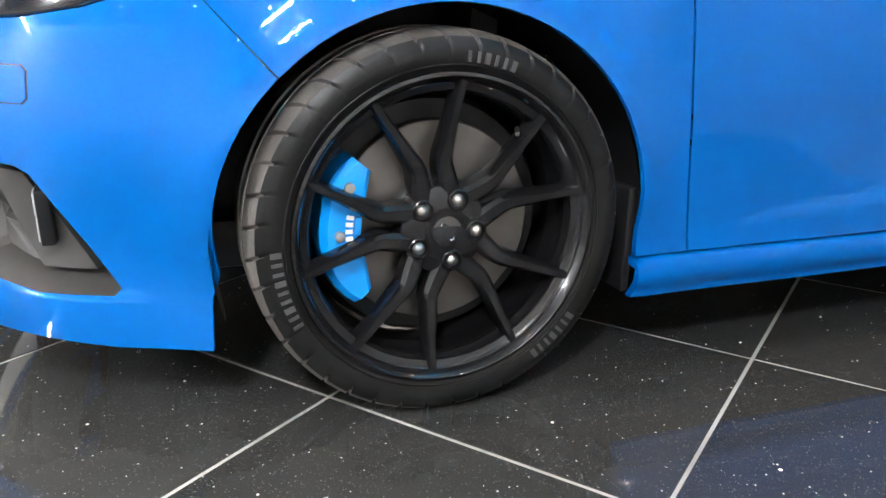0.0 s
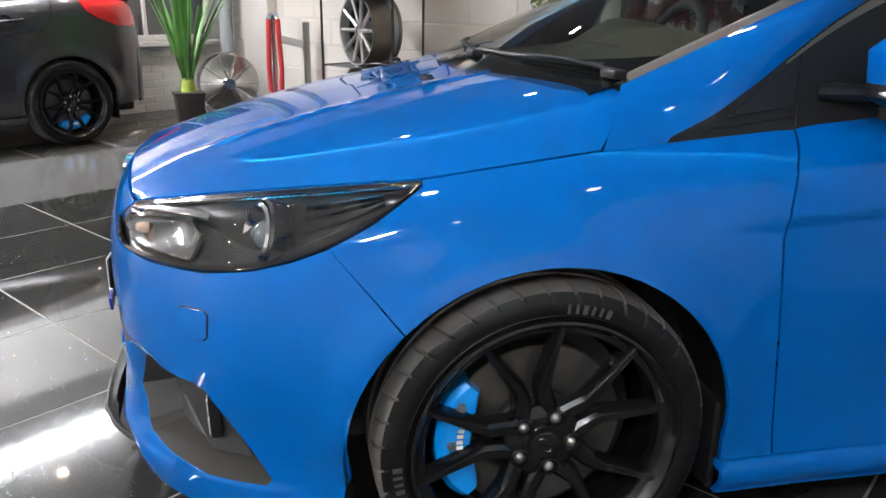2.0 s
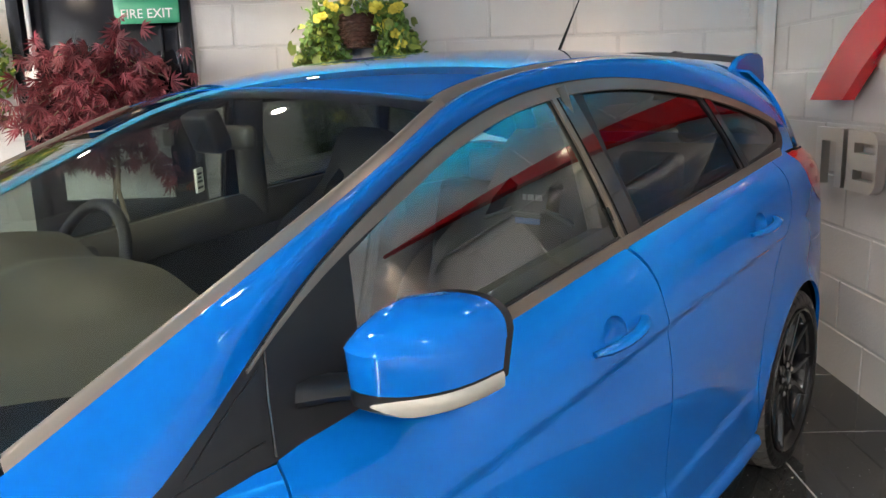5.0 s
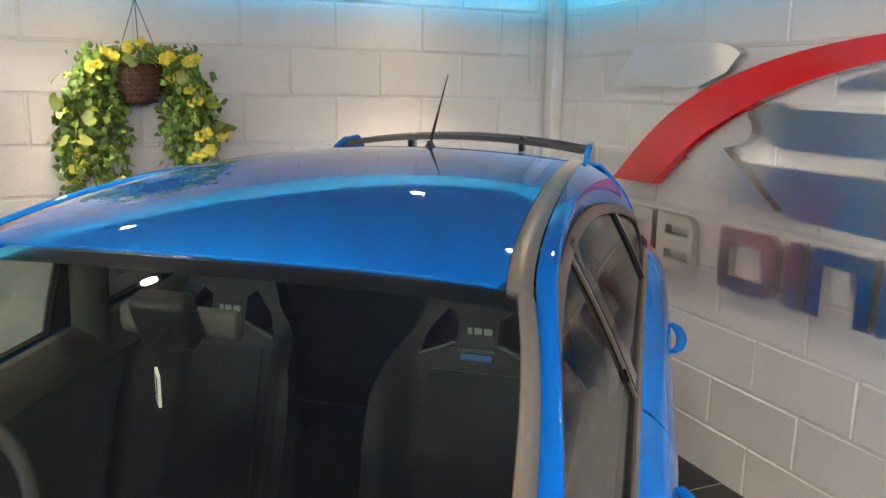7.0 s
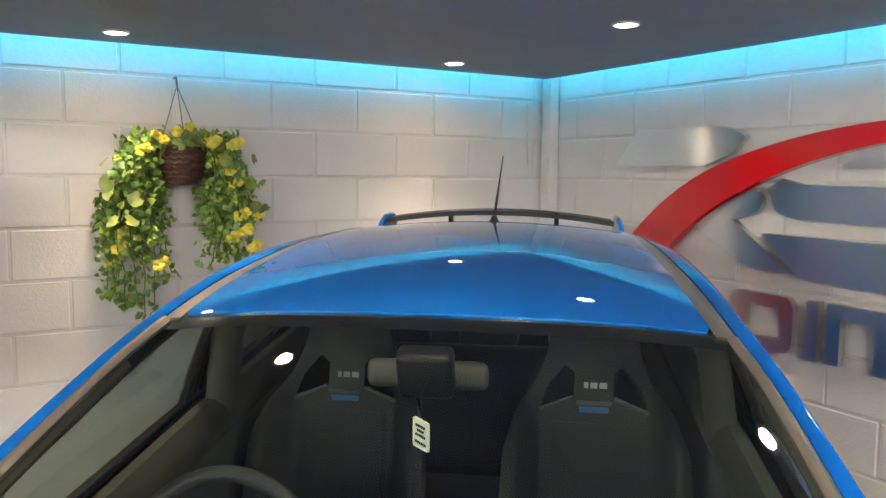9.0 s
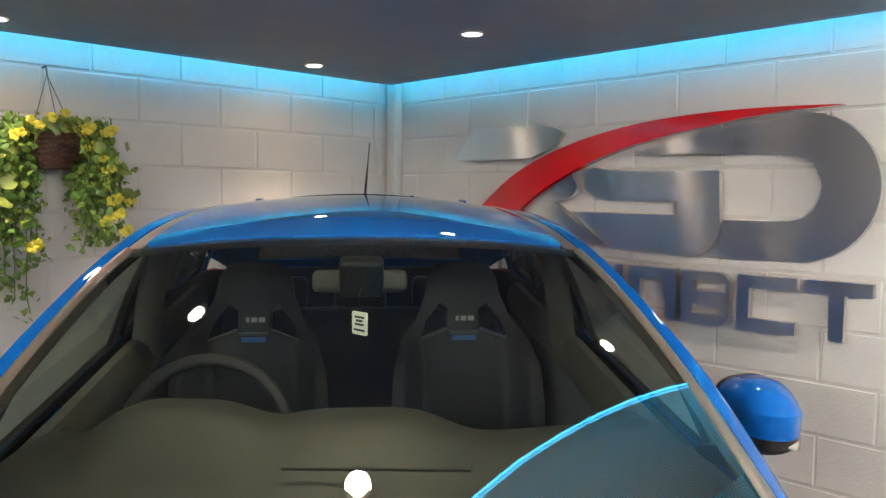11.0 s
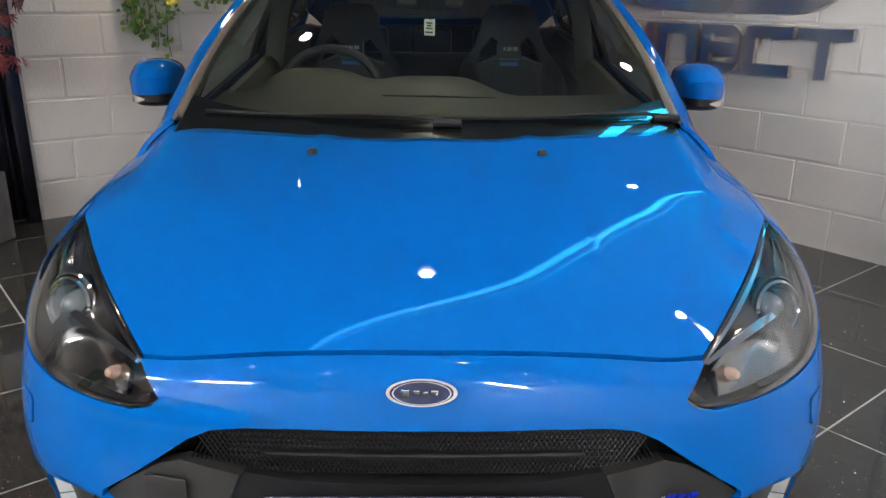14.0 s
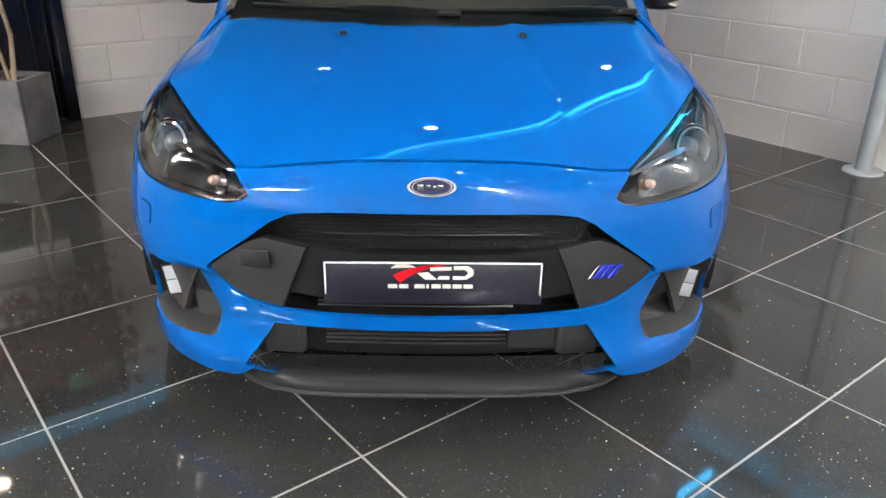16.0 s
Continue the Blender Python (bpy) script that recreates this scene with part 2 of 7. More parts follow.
POTBROWN = node_mat("brown_pot", (0.022, 0.017, 0.015), rough=0.5, vary=0.15)
BLADEGREEN = node_mat("blade_green", (0.09, 0.24, 0.05), rough=0.45, vary=0.4, vary_scale=6)
POSTGREY = node_mat("grey_post_paint", (0.33, 0.35, 0.35), rough=0.45, vary=0.08)
MIRRORPANE = node_mat("dark_pane", (0.02, 0.02, 0.022), rough=0.03, coat=1.0, spec=1.0)
GREYPAINT = node_mat("grey_metallic_paint", (0.035, 0.035, 0.038), rough=0.4, metal=0.6, coat=1.0, bump=0.0)
TILE = tile_mat()
GROUT = node_mat("pale_grout", (0.30, 0.29, 0.27), rough=0.8, bump=0.3, scale=200, vary=0.2)
GREYFLOOR = node_mat("grey_floor", (0.10, 0.10, 0.10), rough=0.18, vary=0.15, vary_scale=3, rough_vary=0.06, scale=30)

# ---------------- mesh helpers ----------------


def link(name, me, material, parent=None, label=""):
    me.materials.append(material)
    ob = new(name, me)
    if parent is not None:
        ob.parent = parent
    if label:
        ob["label"] = label
    return ob


def part(name, bm, material, parent=None, label="", smooth=True):
    """Links a bmesh as one mesh object under a thing or a part."""
    me = bpy.data.meshes.new(name)
    bmesh.ops.recalc_face_normals(bm, faces=bm.faces)
    bm.to_mesh(me)
    bm.free()
    if smooth:
        me.shade_smooth()
        me.set_sharp_from_angle(angle=radians(38))
    return link(name, me, material, parent, label)


def thing(name, label, category, m=None, group="", kind=""):
    ob = new(name)
    ob.empty_display_size = 0.1
    if m is not None:
        ob.matrix_basis = m
    return tagged(ob, label, category, group, kind)


def add_box(bm, cx, cy, cz, sx, sy, sz, bevel=0.0, rot=None, seg=2):
    m = Matrix.Translation((cx, cy, cz)) @ (rot.to_4x4() if rot else Matrix()) @ Matrix.Diagonal((sx, sy, sz, 1))
    r = bmesh.ops.create_cube(bm, size=1, matrix=m)
    if bevel:
        es = list({e for v in r["verts"] for e in v.link_edges})
        bmesh.ops.bevel(bm, geom=es, offset=bevel, segments=seg, profile=0.5, affect="EDGES")


def box(cx, cy, cz, sx, sy, sz, bevel=0.0, rot=None, seg=2):
    bm = bmesh.new()
    add_box(bm, cx, cy, cz, sx, sy, sz, bevel, rot, seg)
    return bm


def add_tube(bm, pts, r, n=10, closed=False, taper=None, flat=1.0):
    """A tube along points; taper: radius factors; flat squeezes the section."""
    pts = [Vector(p) for p in pts]
    k = len(pts)
    rings = []
    up = Vector((0, 0, 1))
    prev = None
    for i, p in enumerate(pts):
        a = pts[(i - 1) % k] if (i or closed) else p
        b = pts[(i + 1) % k] if (i < k - 1 or closed) else p
        d = (b - a).normalized()
        if prev is None:
            side = d.cross(up)
            if side.length < 1e-4:
                side = d.cross(Vector((1, 0, 0)))
        else:
            side = prev - d * prev.dot(d)
        side.normalize()
        prev = side
        nrm = side.cross(d)
        rr = r * (taper[i] if taper else 1)
        rings.append([bm.verts.new(p + side * math.cos(2 * math.pi * j / n) * rr + nrm * math.sin(2 * math.pi * j / n) * rr * flat) for j in range(n)])
    for i in range(k if closed else k - 1):
        A, B = rings[i], rings[(i + 1) % k]
        for j in range(n):
            bm.faces.new((A[j], A[(j + 1) % n], B[(j + 1) % n], B[j]))
    if not closed:
        bm.faces.new(rings[0][::-1])
        bm.faces.new(rings[-1])


def tube(pts, r, n=10, closed=False, taper=None, flat=1.0):
    bm = bmesh.new()
    add_tube(bm, pts, r, n, closed, taper, flat)
    return bm


def lathe(profile, n=48, axis="x", close=False):
    """Spins (radius, along) pairs round an axis."""
    bm = bmesh.new()
    rings = []
    for r, h in profile:
        ring = []
        for j in range(n):
            a = 2 * math.pi * j / n
            c, s = r * math.cos(a), r * math.sin(a)
            ring.append(bm.verts.new((h, c, s) if axis == "x" else (c, s, h)))
        rings.append(ring)
    pairs = list(zip(rings, rings[1:]))
    if close:
        pairs.append((rings[-1], rings[0]))
    for A, B in pairs:
        for j in range(n):
            bm.faces.new((A[j], A[(j + 1) % n], B[(j + 1) % n], B[j]))
    if not close:
        if profile[0][0] < 1e-4 or profile[-1][0] < 1e-4:
            bmesh.ops.remove_doubles(bm, verts=bm.verts, dist=1e-5)
    return bm


def prism(poly, depth, bevel=0.0):
    """A plate in the xz plane, from y = 0 to y = -depth."""
    bm = bmesh.new()
    f = bm.faces.new([bm.verts.new((x, 0, z)) for x, z in poly])
    r = bmesh.ops.extrude_face_region(bm, geom=[f])
    bmesh.ops.translate(bm, verts=[g for g in r["geom"] if isinstance(g, bmesh.types.BMVert)], vec=(0, -depth, 0))
    if bevel:
        es = [e for e in bm.edges if all(abs(v.co.y + depth) < 1e-6 for v in e.verts)]
        bmesh.ops.bevel(bm, geom=es, offset=bevel, segments=1, profile=0.5, affect="EDGES")
    return bm


class Curve:
    """A natural cubic spline through (t, value) pairs."""

    def __init__(self, *pairs):
        t = np.array([p[0] for p in pairs], float)
        self.t, self.v = t, np.array([p[1] for p in pairs], float)
        n = len(t)
        h = np.diff(t)
        A = np.eye(n)
        rhs = np.zeros(n)
        for i in range(1, n - 1):
            A[i, i - 1], A[i, i], A[i, i + 1] = h[i - 1], 2 * (h[i - 1] + h[i]), h[i]
            rhs[i] = 6 * ((self.v[i + 1] - self.v[i]) / h[i] - (self.v[i] - self.v[i - 1]) / h[i - 1])
        self.m = np.linalg.solve(A, rhs)

    def __call__(self, x):
        x = np.asarray(x, float)
        t, v, m = self.t, self.v, self.m
        i = np.clip(np.searchsorted(t, x) - 1, 0, len(t) - 2)
        h = t[i + 1] - t[i]
        a, b = (t[i + 1] - x) / h, (x - t[i]) / h
        y = a * v[i] + b * v[i + 1] + ((a ** 3 - a) * m[i] + (b ** 3 - b) * m[i + 1]) * h * h / 6
        s0 = (v[1] - v[0]) / (t[1] - t[0]) - (t[1] - t[0]) * m[1] / 6
        s1 = (v[-1] - v[-2]) / (t[-1] - t[-2]) + (t[-1] - t[-2]) * m[-2] / 6
        y = np.where(x < t[0], v[0] + s0 * (x - t[0]), y)
        return np.where(x > t[-1], v[-1] + s1 * (x - t[-1]), y)


def resample(poly, h):
    out = []
    for (ax, ay), (bx, by) in zip(poly, poly[1:] + poly[:1]):
        n = max(1, int(math.hypot(bx - ax, by - ay) / h))
        out += [(ax + (bx - ax) * i / n, ay + (by - ay) * i / n) for i in range(n)]
    return out


def inside(P, poly):
    x, y = P[:, 0], P[:, 1]
    res = np.zeros(len(P), bool)
    for (ax, ay), (bx, by) in zip(poly, poly[1:] + poly[:1]):
        if ay == by:
            continue
        hit = ((ay > y) != (by > y)) & (x < (bx - ax) * (y - ay) / (by - ay) + ax)
        res ^= hit
    return res


def border_distance(P, poly):
    d = np.full(len(P), 1e9)
    for (ax, ay), (bx, by) in zip(poly, poly[1:] + poly[:1]):
        ex, ey = bx - ax, by - ay
        L = ex * ex + ey * ey + 1e-12
        t = np.clip(((P[:, 0] - ax) * ex + (P[:, 1] - ay) * ey) / L, 0, 1)
        d = np.minimum(d, np.hypot(P[:, 0] - ax - t * ex, P[:, 1] - ay - t * ey))
    return d


def patch(name, outline, fn, material, parent, holes=(), h=0.03, thick=0.012, out=(0, 0, 1), label="", mirror=False, centre=None):
    """A panel of a smooth surface: fn maps (n, 2) to (n, 3). The outline and holes are polygons in the surface's own two numbers.
    out: the rough outward direction, or centre: a point on the inner side."""
    loops = [resample(list(outline), h)] + [resample(list(q), h) for q in holes]
    pts, edges = [], []
    for lp in loops:
        k = len(pts)
        pts += lp
        edges += [(k + i, k + (i + 1) % len(lp)) for i in range(len(lp))]
    o = np.array(loops[0])
    gx, gy = np.meshgrid(np.arange(o[:, 0].min(), o[:, 0].max(), h), np.arange(o[:, 1].min(), o[:, 1].max(), h))
    G = np.stack([gx.ravel(), gy.ravel()], 1)
    ok = inside(G, loops[0])
    for lp in loops[1:]:
        ok &= ~inside(G, lp)
    G = G[ok]
    for lp in loops:
        if len(G):
            G = G[border_distance(G, lp) > 0.5 * h]
    pts += [tuple(p) for p in G]
    res = mathutils.geometry.delaunay_2d_cdt([Vector(p) for p in pts], edges, [], 0, 1e-6)
    V = np.array([(v.x, v.y) for v in res[0]])
    F = np.array([tuple(f) for f in res[2]])
    c = V[F].mean(1)
    ok = inside(c, loops[0])
    for lp in loops[1:]:
        ok &= ~inside(c, lp)
    F = F[ok]
    X = fn(V)
    e = 1e-3
    du = fn(V + np.array([e, 0])) - fn(V - np.array([e, 0]))
    dv = fn(V + np.array([0, e])) - fn(V - np.array([0, e]))
    N = np.cross(du, dv)
    N /= np.linalg.norm(N, axis=1, keepdims=True) + 1e-12
    ref = X - np.array(centre) if centre is not None else np.array(out)[None, :]
    if (N * ref).sum() < 0:
        N = -N
    if mirror:
        X, N = X * np.array([-1, 1, 1]), N * np.array([-1, 1, 1])
    fn0 = np.cross(X[F[:, 1]] - X[F[:, 0]], X[F[:, 2]] - X[F[:, 0]])
    bad = (fn0 * N[F].sum(1)).sum(1) < 0
    F[bad] = F[bad][:, ::-1]
    count = {}
    for f in F:
        for i in range(3):
            a, b = int(f[i]), int(f[(i + 1) % 3])
            count[(a, b)] = 1
    rim = [(a, b) for (a, b) in count if (b, a) not in count]
    verts = [tuple(x) for x in X]
    faces = [tuple(int(i) for i in f) for f in F]
    norms = [tuple(N[i]) for f in F for i in f]
    if thick:
        top, low = {}, {}
        for i in {i for ab in rim for i in ab}:
            top[i] = len(verts)
            verts.append(tuple(X[i]))
            low[i] = len(verts)
            verts.append(tuple(X[i] - N[i] * thick))
        for a, b in rim:
            faces.append((top[b], top[a], low[a], low[b]))
            n = np.cross(X[a] - X[b], -N[a])
            n /= np.linalg.norm(n) + 1e-12
            norms += [tuple(n)] * 4
    me = bpy.data.meshes.new(name)
    me.from_pydata(verts, [], faces)
    me.shade_smooth()
    me.normals_split_custom_set(norms)
    return link(name, me, material, parent, label)


def both(name, outline, fn, material, parent, **kw):
    """A panel on each side of the car."""
    return [patch(name, outline, fn, material, parent, mirror=m, **kw) for m in (False, True)]

# ---------------- the room: two walls meet in a corner behind the car ----------------
CORNER = Vector((0.215, 4.42, 0))
TURN = radians(38.0)
UX = Vector((math.cos(TURN), math.sin(TURN), 0))     # along the back wall, towards the corner
VX = Vector((-math.sin(TURN), math.cos(TURN), 0))    # along the sign wall, towards the corner
ROOM_A, ROOM_B, ROOM_H, PANEL_Z = 8.90, 9.0, 2.60, 2.225


def at_room(a, b, z=0.0):
    """a metres from the sign wall, b metres from the back wall."""
    return CORNER - UX * a - VX * b + Vector((0, 0, z))


BACK = Matrix.Translation(CORNER) @ Matrix.Rotation(TURN, 4, "Z")                       # x = -a, y = -b
SIGN = Matrix.Translation(CORNER) @ Matrix.Rotation(TURN - math.pi / 2, 4, "Z")         # x = b, y = -a


def wall(name, m, length, x_sign, label, openings=()):
    w = thing(name, label, "wall", m, kind="structure")
    spans = []
    xs = sorted(openings)
    start = 0.0
    for a, b, lo, hi in xs:
        spans.append((start, a, 0, ROOM_H))
        if lo > 0:
            spans.append((a, b, 0, lo))
        spans.append((a, b, hi, ROOM_H))
        start = b
    spans.append((start, length, 0, ROOM_H))
    bm = bmesh.new()
    for a, b, lo, hi in spans:
        add_box(bm, x_sign * (a + b) / 2, 0.16, (lo + hi) / 2, b - a, 0.30, hi - lo)
    part("wall_core", bm, MORTAR, w, smooth=False)
    return w


DOOR = (3.18, 4.20, 0.0, 2.06)
wall_back = wall("wall_back", BACK, ROOM_A, -1, "off-white painted blockwork wall behind the car", [DOOR])
wall_sign = wall("wall_sign", SIGN, ROOM_B, 1, "off-white painted blockwork wall with metal sign")
for nm, m in (("wall_front", Matrix.Translation(at_room(0, ROOM_B)) @ Matrix.Rotation(TURN + math.pi, 4, "Z")),
              ("wall_side", Matrix.Translation(at_room(ROOM_A, 0)) @ Matrix.Rotation(TURN + math.pi / 2, 4, "Z"))):
    w = thing(nm, "plain white wall closing the showroom", "wall", m, kind="structure")
    L = ROOM_A if nm == "wall_front" else ROOM_B
    part("plaster", box((L / 2) * (1 if nm == "wall_front" else -1), 0.16, ROOM_H / 2, L + 0.6, 0.3, ROOM_H), PLAINWALL, w, smooth=False)

# floor: dark polished tiles, each one apart, on a bed of grout
TS = 0.606
G0 = Vector((0.784, -0.182, 0))
TILE_TURN = TURN - 0.006
TU, TV = Vector((math.cos(TILE_TURN), math.sin(TILE_TURN), 0)), Vector((-math.sin(TILE_TURN), math.cos(TILE_TURN), 0))
floor = thing("floor", "polished black quartz tiles with pale grout lines", "floor", kind="structure")
corners = [at_room(-0.3, -0.3), at_room(ROOM_A + 0.3, -0.3), at_room(ROOM_A + 0.3, ROOM_B + 0.3), at_room(-0.3, ROOM_B + 0.3)]
bm = bmesh.new()
f = bm.faces.new([bm.verts.new(c + Vector((0, 0, -0.0012))) for c in corners])
r = bmesh.ops.extrude_face_region(bm, geom=[f])
bmesh.ops.translate(bm, verts=[g for g in r["geom"] if isinstance(g, bmesh.types.BMVert)], vec=(0, 0, -0.1))
part("grout_bed", bm, GROUT, floor, smooth=False)

# ceiling: a lowered panel that stops short of the walls, and the slab above it
slab = bmesh.new()
f = slab.faces.new([slab.verts.new(c + Vector((0, 0, ROOM_H))) for c in corners])
r = bmesh.ops.extrude_face_region(slab, geom=[f])
bmesh.ops.translate(slab, verts=[g for g in r["geom"] if isinstance(g, bmesh.types.BMVert)], vec=(0, 0, 0.15))
tagged(part("ceiling", slab, CEILTOP, smooth=False), "pale main ceiling above the raft", "ceiling", kind="structure")
GAP, RAFT_A, RAFT_B = 0.12, 5.6, 3.18
pa = bmesh.new()
f = pa.faces.new([pa.verts.new(at_room(a, b, PANEL_Z)) for a, b in ((GAP, GAP), (RAFT_A, GAP), (RAFT_A, RAFT_B), (GAP, RAFT_B))])
r = bmesh.ops.extrude_face_region(pa, geom=[f])
bmesh.ops.translate(pa, verts=[g for g in r["geom"] if isinstance(g, bmesh.types.BMVert)], vec=(0, 0, 0.03))
tagged(part("ceiling_raft", pa, CEILING, smooth=False), "dark grey lowered ceiling raft with recessed lamps", "ceiling", kind="structure")

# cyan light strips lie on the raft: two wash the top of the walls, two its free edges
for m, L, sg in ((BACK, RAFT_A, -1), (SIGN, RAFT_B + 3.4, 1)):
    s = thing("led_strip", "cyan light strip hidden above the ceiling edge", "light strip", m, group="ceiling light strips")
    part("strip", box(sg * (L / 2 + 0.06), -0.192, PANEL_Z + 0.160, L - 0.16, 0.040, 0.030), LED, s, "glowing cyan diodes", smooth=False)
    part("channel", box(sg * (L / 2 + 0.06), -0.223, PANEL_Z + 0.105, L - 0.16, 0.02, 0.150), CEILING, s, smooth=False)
    # extra glow on the raft edge, added for the cyan bounce light below
    part("edge_profile", box(sg * (L / 2 + 0.06), -0.116, PANEL_Z + 0.018, L - 0.12, 0.006, 0.018), LEDFILL, s, "dim cyan fill strip added to wash the wall", smooth=False)
s = thing("led_strip", "cyan light strip along the free edge of the ceiling raft", "light strip", BACK, group="ceiling light strips")
part("channel", box(-RAFT_A / 2, -RAFT_B + 0.035, PANEL_Z + 0.139, RAFT_A - 0.3, 0.05, 0.216), CEILING, s, smooth=False)
part("fascia", box(-RAFT_A / 2, -RAFT_B + 0.004, PANEL_Z + 0.085, RAFT_A - 0.3, 0.008, 0.080), LEDSOFT, s, "glowing cyan edge fascia", smooth=False)
part("up_light", box(-RAFT_A / 2, -RAFT_B + 0.008, PANEL_Z + 0.257, RAFT_A - 0.3, 0.016, 0.016), LEDUP, s, "glowing cyan diodes", smooth=False)
# the sign wall's light shelf goes on past the raft
sh = bmesh.new()
add_box(sh, (RAFT_B + 6.8) / 2, -0.185, PANEL_Z + 0.0125, 6.8 - RAFT_B - 0.01, 0.13, 0.025)
shelf = tagged(part("light_shelf", sh, CEILING, smooth=False), "dark ledge that hides the wall light strip", "ledge", kind="structure")
shelf.matrix_basis = SIGN

# recessed lamps in rows
lamp = None
spot = bpy.data.lights.new("lamp_beam", "SPOT")
spot.energy, spot.spot_size, spot.spot_blend, spot.shadow_soft_size, spot.color = 42, radians(86), 1.0, 0.05, (1.0, 0.83, 0.66)
for j in range(0, 5):
    for i in range(0, 7):
        a, b = 0.93 + 1.61 * j, 0.41 + 1.24 * i
        if a > ROOM_A - 0.4 or b > ROOM_B - 0.4:
            continue
        inside_raft = a < RAFT_A and b < RAFT_B
        m = Matrix.Translation(at_room(a, b, PANEL_Z if inside_raft else ROOM_H))
        if lamp is None:
            lamp = thing("ceiling_lamp", "round recessed warm white ceiling lamp", "ceiling lamp", m, group="recessed ceiling lamps")
            part("bezel", lathe([(0.052, 0.0), (0.052, -0.006), (0.042, -0.008), (0.037, -0.003), (0.037, 0.0)], 32, "z"), WHITEPAINT, lamp)
            part("lens", lathe([(0.0, -0.0055), (0.037, -0.0045), (0.037, 0.0)], 32, "z"), LAMPGLOW, lamp, "glowing lens")
            bo = new("beam", spot)
            bo.parent = lamp
            bo.location = (0, 0, -0.012)
        else:
            copy_thing(lamp, m)

# ---------------- the blue car: front axle at y = 0, nose towards -y, its left side at +x ----------------
car = thing("car", "bright blue glossy five-door hatchback with black wheels", "car")
WB, HUB_Z, TYRE_R, ARCH_R = 2.648, 0.318, 0.323, 0.362

# plan outline from the nose to the tail, as curves over its own length
_plan = np.array([(0, -0.872), (0.16, -0.868), (0.31, -0.852), (0.45, -0.822), (0.57, -0.768), (0.67, -0.690), (0.75, -0.590), (0.81, -0.47), (0.853, -0.33),
                  (0.878, -0.15), (0.888, 0.1), (0.888, 0.5), (0.888, 1.2), (0.888, 2.0), (0.888, 2.65), (0.87, 2.98), (0.81, 3.22), (0.66, 3.36), (0.3, 3.42), (0, 3.43)])
_len = np.concatenate([[0], np.cumsum(np.hypot(*np.diff(_plan, axis=0).T))])
S_END = _len[-1]


def fair(fn, sigma, odd, n=110):
    """Smooths a curve over the outline's length; odd: it changes sign at both ends."""
    t = np.linspace(-0.5, S_END + 0.5, 1400)
    f = np.where(t < 0, -t, np.where(t > S_END, 2 * S_END - t, t))
    v = fn(f) * (np.where((t < 0) | (t > S_END), -1, 1) if odd else 1)
    k = np.exp(-0.5 * ((np.arange(-200, 201) * (t[1] - t[0])) / sigma) ** 2)
    v = np.convolve(np.pad(v, 200, mode="edge"), k / k.sum(), mode="valid")
    u = np.linspace(-0.1, S_END + 0.1, n)
    return Curve(*zip(u, np.interp(u, t, v)))


PX, PY = fair(Curve(*zip(_len, _plan[:, 0])), 0.055, True), fair(Curve(*zip(_len, _plan[:, 1])), 0.055, False)
_ss = np.linspace(0, S_END, 1500)
_sx, _sy = PX(_ss), PY(_ss)
_mid = int(np.argmax(_sx > 0.86))


def s_at_x(x):
    """Length along the plan outline at which the nose is x wide."""
    return float(np.interp(x, _sx[:_mid], _ss[:_mid]))


def s_at_y(y):
    return float(np.interp(y, _sy, _ss))


# height of the upper edge of the body shell: hood shut line, lamp top, wing top, belt line
ZT = Curve((0, 0.752), (s_at_x(0.25), 0.745), (s_at_x(0.40), 0.724), (s_at_x(0.47), 0.714), (s_at_y(-0.74), 0.733), (s_at_y(-0.60), 0.760), (s_at_y(-0.40), 0.789), (s_at_y(-0.235), 0.811),
           (s_at_y(0.1), 0.856), (s_at_y(0.5), 0.892), (s_at_y(0.95), 0.935), (s_at_y(1.5), 0.995), (s_at_y(2.0), 1.042), (s_at_y(2.55), 1.095), (s_at_y(3.0), 1.12), (s_at_y(3.3), 1.10), (S_END, 1.06))
ZT = fair(ZT, 0.06, False)
LOW_F = Curve((0.10, -0.03), (0.16, -0.005), (0.21, 0.012), (0.30, -0.004), (0.42, 0.0), (0.54, 0.0), (0.62, -0.004), (0.70, -0.012), (0.8, -0.02))
LOW_S = Curve((0.10, 0.0), (0.16, 0.004), (0.24, -0.004), (0.34, -0.004), (0.46, 0.004), (0.58, 0.010), (0.68, 0.008), (0.8, 0.0), (1.1, -0.01))


def smooth01(t):
    t = np.clip(t, 0, 1)
    return t * t * (3 - 2 * t)


